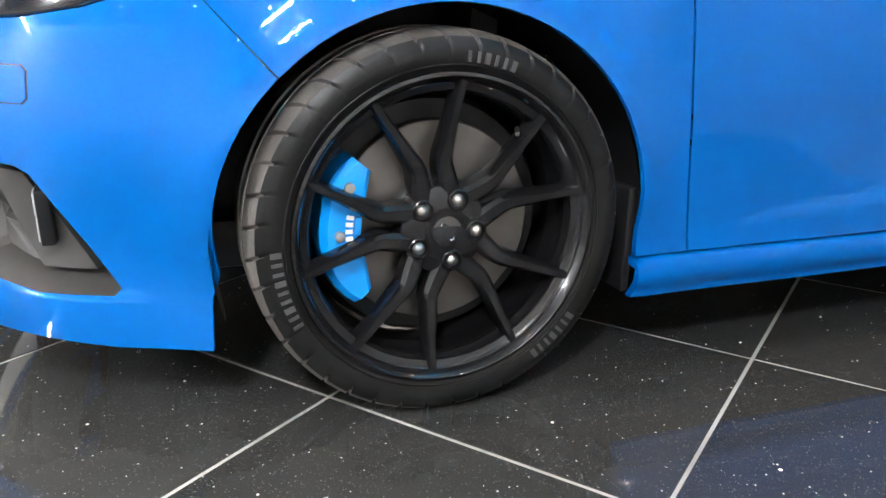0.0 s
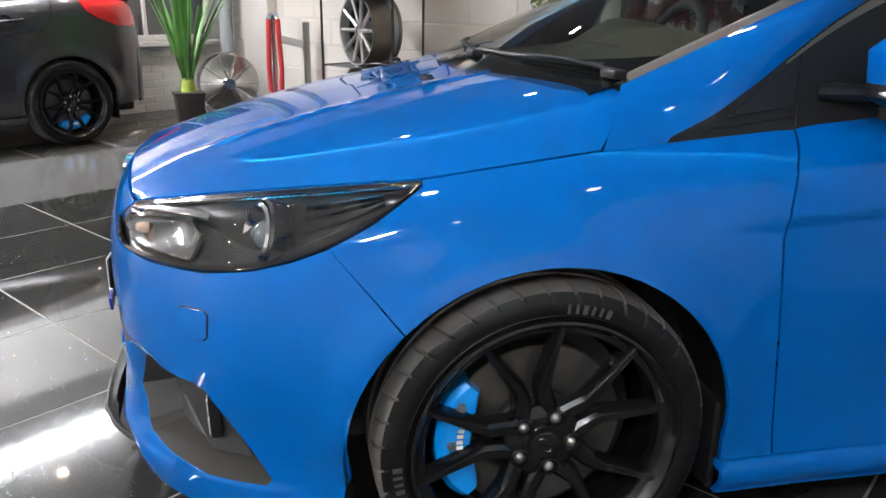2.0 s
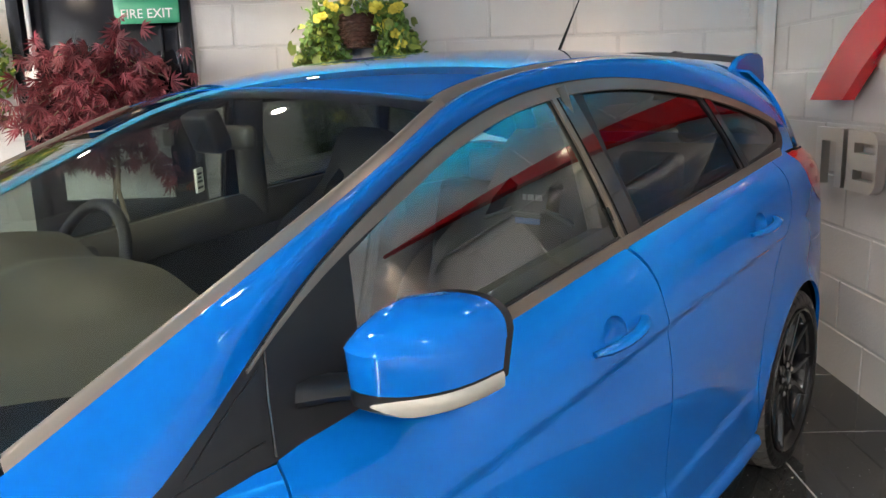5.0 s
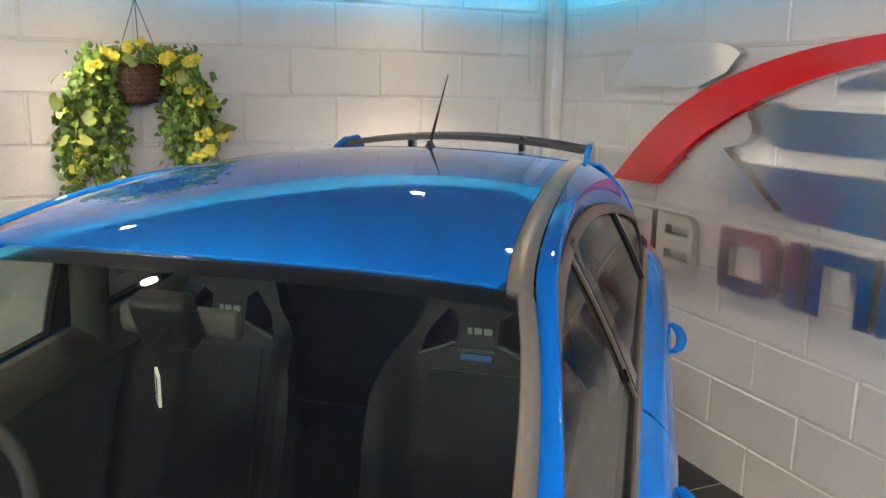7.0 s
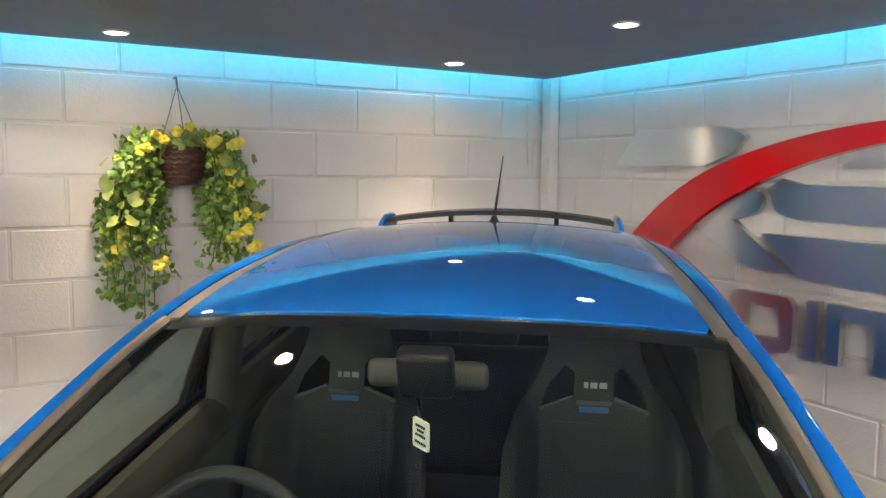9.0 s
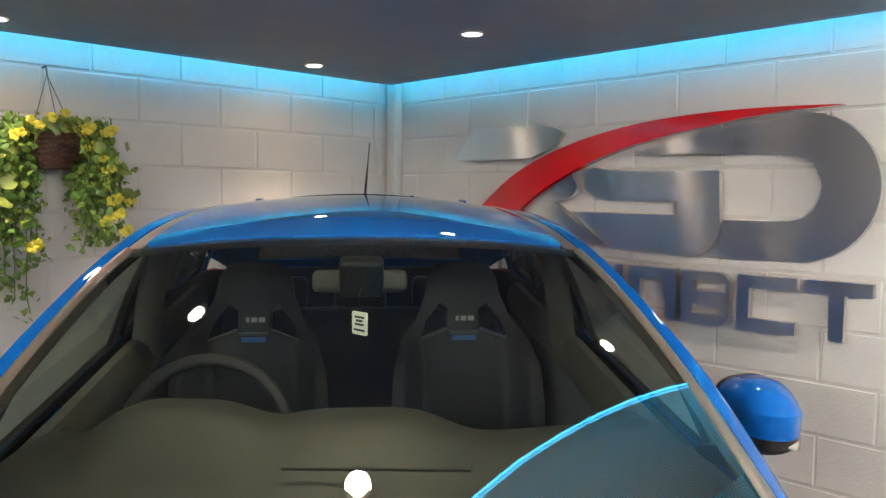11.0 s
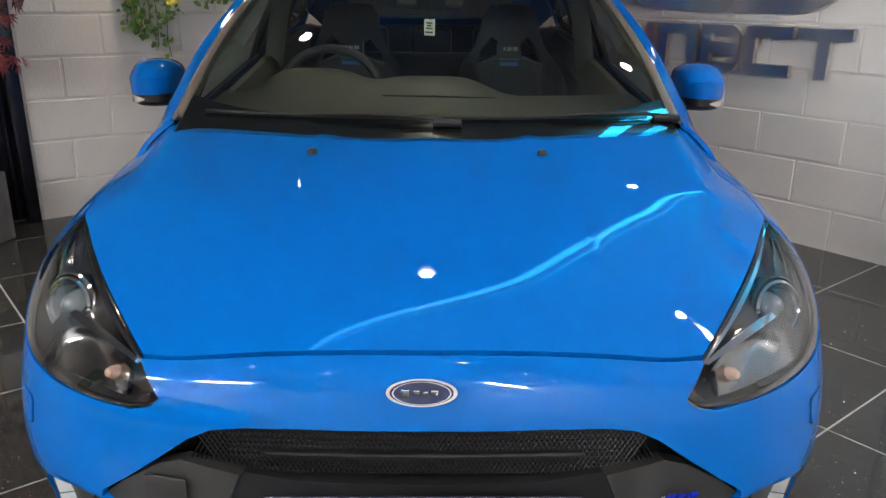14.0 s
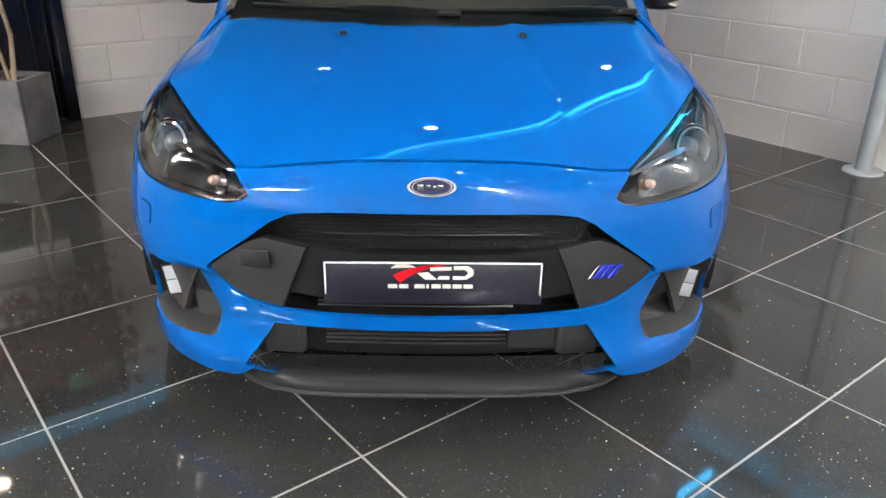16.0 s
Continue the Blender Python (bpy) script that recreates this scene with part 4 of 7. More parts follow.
both("upper_trim", [(y, float(E2Z(y)) - 0.003 - 0.028 * min(1, 0.15 + (y - 0.48) / 0.5)) for y in _ys] + [(y, float(E2Z(y)) - 0.003) for y in _ys[::-1]], lambda V: side_fn(V) + np.array([0.005, 0, 0]), BRONZE, car, h=0.03, thick=0.006, out=(1, 0, 0.2), label="taupe satin upper moulding")

# tailgate closes the rear
def gate_fn(V):
    x, t = V[:, 0], V[:, 1]
    A = top_fn(np.stack([x, 2.95 + 0 * x], 1))
    k = np.abs(x) / 0.6
    B = np.stack([x * 1.12, 3.40 - 0.10 * k ** 2, 1.07 + 0 * x], 1)
    return A * (1 - t)[:, None] + B * t[:, None] + np.array([0, 0.03, 0.02]) * np.sin(np.pi * np.clip(t, 0, 1))[:, None]


patch("tailgate", [(-0.60, 0), (0.60, 0), (0.60, 1), (-0.60, 1)], gate_fn, PAINT, car, h=0.06, out=(0, 1, 0.4), holes=[[(-0.47, 0.15), (0.47, 0.15), (0.5, 0.82), (-0.5, 0.82)]])
patch("rear_window", [(-0.475, 0.14), (0.475, 0.14), (0.505, 0.83), (-0.505, 0.83)], lambda V: gate_fn(V) - np.array([0, 0.006, 0]), PRIVACY, car, h=0.08, out=(0, 1, 0.4), thick=0.004, label="tinted rear window")
cp = [(0, 0), (1, 0), (1, 1), (0, 1)]


def cpill_fn(V):
    w, t = V[:, 0], V[:, 1]
    y2 = 2.95 + 0.20 * t
    A = gate_fn(np.stack([0.60 + 0 * w, t], 1))
    B = np.stack([side_x(2.95 + 0 * t, 1.18 - 0.06 * t) - 0.06 * t, y2, 1.18 - 0.06 * t], 1)
    return A * (1 - w)[:, None] + B * w[:, None] + 0.02 * np.sin(np.pi * np.clip(w, 0, 1))[:, None] * np.array([1, 0.6, 0.3])


both("rear_pillar", cp, cpill_fn, PAINT, car, h=0.05, out=(1, 0.5, 0.3))

# ---------------- wheels ----------------


def make_wheel(parent, place):
    """A wheel with tyre, ten paired spokes, nuts, disc and caliper; local +x points outwards."""
    w = new("wheel")
    w.parent = parent
    w.matrix_basis = place
    prof = [(0.248, 0.098), (0.256, 0.107), (0.266, 0.113), (0.286, 0.117), (0.300, 0.114), (0.310, 0.107), (0.3175, 0.096), (0.3205, 0.080), (0.322, 0.062),
            (0.322, 0.052), (0.3155, 0.050), (0.3155, 0.043), (0.3225, 0.041), (0.323, 0.012), (0.316, 0.010), (0.316, -0.010), (0.323, -0.012), (0.3225, -0.05),
            (0.3205, -0.08), (0.312, -0.105), (0.290, -0.117), (0.250, -0.105), (0.243, -0.09)]
    bm = bmesh.new()
    rings = []
    blocks = 40
    steps = ((0.0, 0), (0.10, 0), (0.15, 1), (0.20, 1), (0.25, 0), (0.625, 0))
    n = blocks * len(steps)
    for k, (r, h) in enumerate(prof):
        ring = []
        for j in range(n):
            f, cut = steps[j % len(steps)]
            a = 2 * math.pi * (j // len(steps) + f + (0.10 * (k - 4) if 4 <= k <= 9 else 0.6 if k > 9 else 0)) / blocks
            rr = r - (0.006 if (4 <= k <= 9 and cut) else 0)
            ring.append(bm.verts.new((h, rr * math.cos(a), rr * math.sin(a))))
        rings.append(ring)
    co = [[v.co.copy() for v in ring] for ring in rings]
    bm.free()

    def band(k0, k1):
        b = bmesh.new()
        rr = [[b.verts.new(c) for c in ring] for ring in co[k0:k1 + 1]]
        for A, B in zip(rr, rr[1:]):
            for j in range(n):
                b.faces.new((A[j], A[(j + 1) % n], B[(j + 1) % n], B[j]))
        return b

    tyre = part("tyre", band(0, 5), RUBBER, w, "black low-profile tyre side wall")
    part("tread", band(5, len(prof) - 1), TREAD, tyre, "worn dusty tread blocks, lightened for tube light sheen")
    # raised marks on the side wall, two rows
    for a0, k in ((182, 9), (305, 7), (70, 6)):
        for i in range(k):
            a = radians(a0 + i * 3.1)
            bm = box(0.1170, 0.281 * math.cos(a), 0.281 * math.sin(a), 0.0022, 0.017, 0.0055 if i % 3 else 0.009, 0.0, Matrix.Rotation(a, 3, "X"))
            part("sidewall_mark", bm, GREYMARK, tyre, smooth=False)
    part("sidewall_ring", lathe([(0.2665, 0.1128), (0.268, 0.1152), (0.2695, 0.1140)], 96), RUBBER, tyre)
    rim = part("rim", lathe([(0.250, 0.098), (0.257, 0.106), (0.259, 0.112), (0.257, 0.117), (0.252, 0.118), (0.246, 0.112), (0.243, 0.102), (0.240, 0.098), (0.229, 0.094), (0.226, 0.088), (0.224, 0.06), (0.219, 0.0), (0.224, -0.07), (0.245, -0.105)], 120), ALLOY, w, "satin black rim")
    part("hub_face", lathe([(0.0, 0.090), (0.034, 0.090), (0.036, 0.087), (0.064, 0.086), (0.074, 0.080), (0.079, 0.065), (0.078, 0.0)], 60), ALLOY, rim)
    for i in range(5):
        for sg in (-1, 1):
            arm = radians(31 + 72 * i)
            lat = [(0.040, 0.0265, 0.086), (0.080, 0.0235, 0.087), (0.106, 0.0225, 0.089), (0.120, 0.0255, 0.090), (0.180, 0.0510, 0.098), (0.232, 0.0735, 0.105), (0.246, 0.0800, 0.106)]
            path = [(math.hypot(r, l), arm + sg * math.atan2(l, r), h) for r, l, h in lat]
            wid = [0.032, 0.031, 0.028, 0.026, 0.018, 0.0155, 0.021]
            bm = bmesh.new()
            sec = []
            for q, ((r, a, h), wd) in enumerate(zip(path, wid)):
                p = Vector((0, r * math.cos(a), r * math.sin(a)))
                r0, a0, _ = path[max(q - 1, 0)]
                r1, a1, _ = path[min(q + 1, 6)]
                d = (Vector((0, r1 * math.cos(a1), r1 * math.sin(a1))) - Vector((0, r0 * math.cos(a0), r0 * math.sin(a0)))).normalized()
                s = Vector((0, -d.z, d.y))
                shape = [(-0.60, -0.036), (-0.52, -0.007), (-0.28, 0.0), (0.28, 0.0), (0.52, -0.007), (0.60, -0.036)]
                sec.append([bm.verts.new(p + s * wd * u + Vector((h + v, 0, 0))) for u, v in shape])
            for A, B in zip(sec, sec[1:]):
                for k in range(5):
                    bm.faces.new((A[k], A[k + 1], B[k + 1], B[k]))
                bm.faces.new((A[5], A[0], B[0], B[5]))
            bm.faces.new(sec[0])
            bm.faces.new(sec[-1][::-1])
            part("spoke", bm, ALLOY, rim)
    for i in range(5):
        a = radians(67 + 72 * i)
        m = Matrix.Translation((0.0865, 0.054 * math.cos(a), 0.054 * math.sin(a)))
        bm = lathe([(0.0185, 0.003), (0.0165, 0.0045), (0.0145, 0.001), (0.0140, -0.01)], 20)
        bm.transform(m)
        part("nut_seat", bm, ALLOY, rim)
        bm = lathe([(0.0, 0.0085), (0.005, 0.0078), (0.0085, 0.0045), (0.0105, 0.002), (0.0105, -0.008)], 12)
        bm.transform(m)
        part("wheel_nut", bm, STEEL, w, "bare steel wheel nut")
    cap = part("centre_cap", lathe([(0.0, 0.098), (0.02, 0.0975), (0.0255, 0.096), (0.0275, 0.093), (0.028, 0.086)], 40), GLOSSBLACK, w)
    bm = lathe([(0.0135, 0.0), (0.0125, 0.0012), (0.0115, 0.0)], 36)
    bm.transform(Matrix.Translation((0.0976, 0, 0)) @ Matrix.Rotation(radians(35), 4, "X") @ Matrix.Diagonal((1, 0.55, 1.35, 1)))
    part("cap_ring", bm, CHROME, cap, "thin bright oval ring")
    disc = part("brake_disc", lathe([(0.075, 0.028), (0.172, 0.028), (0.174, 0.026), (0.174, 0.004), (0.172, 0.002), (0.075, 0.002)], 64, close=True), DISC, w, "worn iron brake disc")
    part("disc_hat", lathe([(0.0, 0.050), (0.078, 0.050), (0.084, 0.044), (0.086, 0.02)], 48), PLASTIC, disc)
    part("backplate", lathe([(0.03, -0.004), (0.205, -0.004), (0.215, -0.02), (0.215, -0.05)], 48), TRIM, w)
    bm = tube([(0.075, 0.205 * math.cos(radians(52)), 0.205 * math.sin(radians(52))), (0.090, 0.196 * math.cos(radians(52)), 0.196 * math.sin(radians(52)))], 0.004, 8)
    part("valve", bm, STEEL, w)
    # a block bent round the front of the disc
    bm = bmesh.new()
    rows = []
    a0, a1 = (140, 220)
    for i in range(15):
        f = i / 14
        a = radians(a0 + (a1 - a0) * f)
        fat = (1 - 0.45 * abs(2 * f - 1) ** 3) * (1 - 0.10 * (abs(2 * f - 1) < 0.30))
        r0, r1 = 0.172 - 0.044 * fat, 0.172 + 0.034 * fat
        hx = 0.058 + 0.006 * fat
        pts = [(r0, 0.030), (r0 + 0.006, hx - 0.006), (r0 + 0.014, hx), (r1 - 0.012, hx), (r1, hx - 0.010), (r1 + 0.004, 0.02), (r1, -0.03)]
        rows.append([bm.verts.new((h, r * math.cos(a), r * math.sin(a))) for r, h in pts])
    for A, B in zip(rows, rows[1:]):
        for k in range(6):
            bm.faces.new((A[k], A[k + 1], B[k + 1], B[k]))
    for e in (rows[0], rows[-1]):
        bm.faces.new(e)
    c = part("brake_caliper", bm, CALIPER, w, "bright blue brake caliper")
    for da, r, ln in ((-16, 0.150, 0.02), (-3, 0.143, 0.03), (12, 0.150, 0.018)):
        a = radians(178 + da)
        part("caliper_rib", box(0.0655, r * math.cos(a), r * math.sin(a), 0.005, 0.012, ln, 0.002, Matrix.Rotation(a - math.pi, 3, "X")), CALIPER, c)
    for k in range(6):
        a = radians(170 + k * 4.2)
        part("caliper_mark", box(0.0668, 0.157 * math.cos(a), 0.157 * math.sin(a), 0.002, 0.012, 0.0070, 0, Matrix.Rotation(a, 3, "X")), WHITEPAINT, c, smooth=False)
    for da in (-24, 3):
        a = radians(178 + da)
        bm = lathe([(0.0, 0.072), (0.008, 0.071), (0.009, 0.066), (0.009, 0.05)], 14)
        bm.transform(Matrix.Translation((0, 0.172 * math.cos(a), 0.172 * math.sin(a))))
        part("caliper_bolt", bm, STEEL, c)
    return w


GREYMARK = node_mat("grey_rubber_mark", (0.045, 0.045, 0.045), rough=0.6)
wheel_l = make_wheel(car, pose(0.789, 0, HUB_Z + 0.003))


copy_thing(wheel_l, pose(0.789, WB, HUB_Z + 0.003, 100))
copy_thing(wheel_l, pose(-0.789, 0, HUB_Z + 0.003, 0, 0, 180) @ pose(0, 0, 0, 180))
copy_thing(wheel_l, pose(-0.789, WB, HUB_Z + 0.003, 0, 0, 180) @ pose(0, 0, 0, 150))

# arch liners and the underside
for yc in (0.0, WB):
    for sg in (1, -1):
        bm = bmesh.new()
        rows = []
        for i in range(25):
            a = radians(-18 + 216 * i / 24)
            rows.append([bm.verts.new((sg * x, yc + r * math.cos(a), HUB_Z + r * math.sin(a))) for r, x in ((0.375, 0.872), (0.372, 0.84), (0.372, 0.50), (0.02, 0.49))])
        for A, B in zip(rows, rows[1:]):
            for k in range(3):
                bm.faces.new((A[k], A[k + 1], B[k + 1], B[k]))
        part("arch_liner", bm, TRIM, car, "black plastic wheel arch liner")
    for sg in (1, -1):
        part("mud_flap", box(sg * 0.80, yc + 0.362, 0.27, 0.14, 0.02, 0.20, 0.008), TRIM, car)
part("underbody", box(0, 1.35, 0.24, 1.18, 3.9, 0.10, 0.02), TRIM, car)
part("bulkhead", box(0, 0.14, 0.55, 1.36, 0.05, 0.66), TRIM, car, smooth=False)

# ---------------- head lamps ----------------
# the lens closes the space between the hood edge and the lamp's lower outline
_bot = shell(np.array(HL) + np.array([0, 0.003]))
_in = shell(np.array([[sx(0.437), 0.678]]))[0]
_top = np.concatenate([[_in], _he[0:36:5] + np.array([0.001, -0.001, -0.002]), [_bot[-1] + np.array([-0.003, 0, 0.003])]])
LAMP_BOT = spline3(_bot)


def LAMP_TOP(t):
    return along(_top, t)


def lens_fn(k):
    """The lamp cover: (along from the inner corner, up) to a point, k metres below the surface."""
    def face(V):
        u, v = np.clip(V[:, 0], 0, 1), V[:, 1]
        bul = 0.026 * np.sin(np.pi * np.clip(v, 0, 1) ** 1.25) * np.sin(np.pi * np.clip(u, 0, 1)) ** 0.7
        return LAMP_BOT(u) * (1 - v)[:, None] + LAMP_TOP(u) * v[:, None] + bul[:, None] * np.array([0.5, -0.62, 0.6])

    def fn(V):
        V = np.stack([np.clip(V[:, 0], 0.004, 0.996), V[:, 1]], 1)
        e = 2e-3
        n = np.cross(face(V + np.array([e, 0])) - face(V - np.array([e, 0])), face(V + np.array([0, e])) - face(V - np.array([0, e])))
        n /= np.linalg.norm(n, axis=1, keepdims=True) + 1e-12
        n *= np.sign((n * np.array([0.5, -0.62, 0.6])).sum(1, keepdims=True))
        return face(V) - k * n
    return fn


def skin_fn(k):
    """The bumper skin moved inwards by k."""
    def fn(V):
        a = V[:, 0]
        e = 2e-3
        t = np.stack([PX(a + e) - PX(a - e), PY(a + e) - PY(a - e)], 1)
        t /= np.linalg.norm(t, axis=1, keepdims=True)
        return shell(V) + k * np.stack([-t[:, 1], t[:, 0], 0 * a], 1)
    return fn


def lamp_area(u0, u1, v0, v1):
    return [(u0, v0), (u1, v0), (u1, v1), (u0, v1)]


FULL = lamp_area(0.004, 0.996, 0, 1)
for sg in (1, -1):
    hl = new("head_lamp")
    hl.parent = car
    mi = sg < 0
    kw = dict(h=0.04, centre=(0, 1, 0.4), mirror=mi)
    patch("lens", FULL, lens_fn(0.0), LAMPGLASS, hl, thick=0.003, label="clear lamp cover", **kw)
    patch("housing", FULL, lambda V: lens_fn(0.02)(V) + np.array([-0.02, 0.05, -0.008]) * np.sin(np.pi * np.clip(V[:, 1], 0, 1))[:, None], LAMPBODY, hl, thick=0, label="smoked grey lamp housing", **kw)
    patch("rim_seal", FULL, lens_fn(0.003), GLOSSBLACK, hl, holes=[[(0.03, 0.06), (0.97, 0.05), (0.97, 0.975), (0.03, 0.965)]], thick=0.006, **kw)
    # projector, bright reflector and amber corner
    pc = Vector(tuple(lens_fn(0.030)(np.array([[0.555, 0.47]]))[0])) * 1
    pc.x *= sg
    fwd = Vector((sg * 0.36, -0.88, 0.28)).normalized()
    q = fwd.to_track_quat("X", "Z").to_matrix().to_4x4()
    for nm, pr, mt in (("projector_ring", [(0.057, -0.03), (0.057, 0.002), (0.052, 0.006), (0.048, 0.0), (0.044, -0.03)], CHROME), ("projector_bowl", [(0.0, -0.05), (0.02, -0.045), (0.037, -0.03), (0.046, -0.004)], CHROME),
                       ("projector_lens", [(0.0, 0.008), (0.012, 0.006), (0.022, 0.0), (0.030, -0.012), (0.034, -0.03)], PROJGLASS), ("projector_bezel", [(0.064, -0.04), (0.066, -0.004), (0.062, 0.0), (0.058, -0.006)], DARKCHROME)):
        bm = lathe(pr, 40)
        bm.transform(Matrix.Translation(pc - fwd * 0.012) @ q)
        part(nm, bm, mt, hl)
    patch("reflector", [(0.10, 0.14), (0.40, 0.10), (0.43, 0.42), (0.36, 0.60), (0.12, 0.70)], lambda V: lens_fn(0.014)(V) + np.array([0, 0.045, 0.01]) * (np.sin(np.pi * np.clip((V[:, 0] - 0.1) / 0.3, 0, 1)) * np.sin(np.pi * np.clip((V[:, 1] - 0.1) / 0.6, 0, 1)))[:, None], DARKCHROME, hl, thick=0.01, label="bright reflector bowl", **kw)
    patch("light_blade", [(0.10, 0.86), (0.36, 0.66), (0.44, 0.60), (0.44, 0.68), (0.36, 0.76), (0.10, 0.94)], lens_fn(0.007), CHROME, hl, thick=0.008, label="thin bright blade", **kw)
    p3 = Vector(tuple(lens_fn(0.018)(np.array([[0.17, 0.42]]))[0]))
    p3.x *= sg
    bm = lathe([(0.0, 0.012), (0.007, 0.010), (0.011, 0.003), (0.012, -0.012)], 16)
    bm.transform(Matrix.Translation(p3) @ q)
    part("indicator", bm, AMBER, hl, "pale amber indicator bulb")
    for k in range(3):
        v = 0.30 + 0.20 * k
        patch("lamp_fin", [(0.70, v), (0.90, v + 0.02), (0.90, v + 0.05), (0.70, v + 0.05)], lens_fn(0.016), DARKCHROME, hl, thick=0.008, **kw)
    patch("edge_strip", [(0.05, 0.925), (0.95, 0.935), (0.95, 0.965), (0.05, 0.960)], lens_fn(0.005), CHROME, hl, thick=0.004, label="thin bright strip under the lamp edge", **kw)
    # washer cover on the bumper, set in a fine groove
    wc = [(sy(-0.635), 0.528), (sy(-0.595), 0.528), (sy(-0.588), 0.535), (sy(-0.588), 0.573), (sy(-0.595), 0.580), (sy(-0.635), 0.580), (sy(-0.642), 0.573), (sy(-0.642), 0.535)]
    patch("washer_groove", [(a + (a - sy(-0.615)) * 0.07, z + (z - 0.554) * 0.07) for a, z in wc], skin_fn(-0.0012), GLOSSBLACK, car, h=0.02, thick=0.002, centre=(0, 1, 0.4), mirror=mi, label="thin dark gap round the cover")
    patch("washer_cover", wc, skin_fn(-0.003), PAINT, car, h=0.02, thick=0.006, centre=(0, 1, 0.4), mirror=mi, label="small blue washer cover")
    # lamp pocket in the bumper corner
    pk = new("lamp_pocket")
    pk.parent = car
    rim_l = resample(list(POCKET), 0.03)
    P3 = shell(np.array(rim_l)) * np.array([sg, 1, 1])
    c3 = P3.mean(0)
    inn = c3 + (P3 - c3) * 0.84 + np.array([-sg * 0.034, 0.050, 0.004])
    bm = bmesh.new()
    A = [bm.verts.new(p) for p in P3]
    B = [bm.verts.new(p) for p in inn]
    n = len(A)
    for i in range(n):
        bm.faces.new((A[i], A[(i + 1) % n], B[(i + 1) % n], B[i]))
    bm.faces.new(B)
    part("pocket_wall", bm, POCKETGREY, pk, "grained grey plastic recess", smooth=False)
    patch("pocket_vane", [(0.665, 0.416), (0.775, 0.416), (0.880, 0.262), (0.775, 0.258)], skin_fn(0.036), POCKETGREY, pk, h=0.03, thick=0.014, centre=(0, 1, 0.4), mirror=mi, label="slanted grey air vane")
    patch("intake_hole", [(0.622, 0.424), (0.668, 0.424), (0.715, 0.345), (0.615, 0.345)], skin_fn(0.044), TRIM, pk, h=0.03, thick=0.01, centre=(0, 1, 0.4), mirror=mi, label="dark air opening")
    fp = skin_fn(0.030)(np.array([[0.792, 0.350]]))[0]
    lean = Matrix.Rotation(sg * radians(9), 3, "Y")
    fog = part("fog_lamp", box(sg * fp[0], fp[1] + 0.010, fp[2], 0.050, 0.022, 0.094, 0.004, lean), TRIM, pk, "black fog lamp housing")
    for dz in (-0.021, 0.021):
        bm = box(sg * (fp[0] + 0.003 * dz / 0.021), fp[1] - 0.002, fp[2] + dz, 0.039, 0.004, 0.040, 0.0015, lean)
        part("lens", bm, FOGLAMP, fog, "clear upright lens")

# ---------------- grille, plate, badges, splitter ----------------
grille = new("grille")
grille.parent = car


def set_back(d):
    def fn(V):
        P = shell(V)
        P[:, 1] += d
        return P
    return fn


# dark plastic mask: the lower part of the opening with a tall slot left open above the plate
mk = [(sx(0.505), 0.505), (sx(0.545), 0.468), (sx(0.525), 0.436), (sx(0.445), 0.396), (sx(0.368), 0.380), (sx(0.352), 0.386), (sx(0.285), 0.412), (0.0, 0.408)]
side_mask = [(sx(0.300), 0.546), (sx(0.40), 0.562), (sx(0.44), 0.548)] + mk[:5]
for sgn in (1, -1):
    patch("grille_mask", [(sgn * s_, z) for s_, z in side_mask], set_back(0.008), PLASTIC, grille, h=0.025, thick=0.03, centre=(0, 1, 0.4), label="grained charcoal grille surround")
# middle of the mask: the recess's darker look is put into the colour
centre_mask = [(0.0, 0.532), (sx(0.20), 0.534), (sx(0.298), 0.545), (sx(0.352), 0.425), (sx(0.285), 0.412), (0.0, 0.408)]
patch("plate_carrier", centre_mask + [(-s_, z) for s_, z in centre_mask[-2:0:-1]], set_back(0.020), TRIM, grille, h=0.025, thick=0.03, centre=(0, 1, 0.4), label="recessed middle of the grille surround, blackened for its shade")
hexi = [(s * 0.995, 0.49 + (z - 0.49) * 0.99) for s, z in HEX]
patch("grille_back", hexi, set_back(0.09), TRIM, grille, h=0.06, thick=0, centre=(0, 1, 0.4))


def mesh_sheet(name, z0, z1, w0, w1, y, pitch, parent):
    """A woven honeycomb sheet of thin slanted bars."""
    bm = bmesh.new()
    H = z1 - z0
    k = int(2 * w1 / pitch)
    for i in range(-k // 2 - 8, k // 2 + 9):
        for d in (-1, 1):
            a = Vector((i * pitch, 0, z0))
            b = Vector((i * pitch + d * H * 0.6, 0, z1))
            pts = []
            for p in (a, b):
                x = max(-w1, min(w1, p.x))
                pts.append(x)
            if abs(a.x) > w1 or abs(b.x) > w1:
                continue
            ya = y + 0.10 * a.x * a.x
            yb = y + 0.10 * b.x * b.x
            add_tube(bm, [(a.x, ya, z0), (b.x, yb, z1)], 0.0014, 4)
    return part(name, bm, TRIM, parent, "black honeycomb mesh", smooth=False)


mesh_sheet("upper_mesh", 0.535, 0.638, 0.30, 0.40, -0.825, 0.0085, grille)
for k in range(9):
    z = 0.545 + k * 0.0105
    part("radiator_fin", tube([(x, -0.795 + 0.1 * x * x, z) for x in np.linspace(-0.33, 0.33, 9)], 0.0022, 6), PLASTIC, grille)
part("grille_bar", tube([(x, -0.836 + 0.12 * x * x, 0.578) for x in np.linspace(-0.26, 0.26, 12)], 0.005, 8), TRIM, grille)
for k in range(2):
    part("lower_slat", tube([(x, -0.83 + 0.1 * x * x, 0.385 + 0.012 * k) for x in np.linspace(-0.28, 0.20, 9)], 0.0045, 8), GLOSSBLACK, grille)

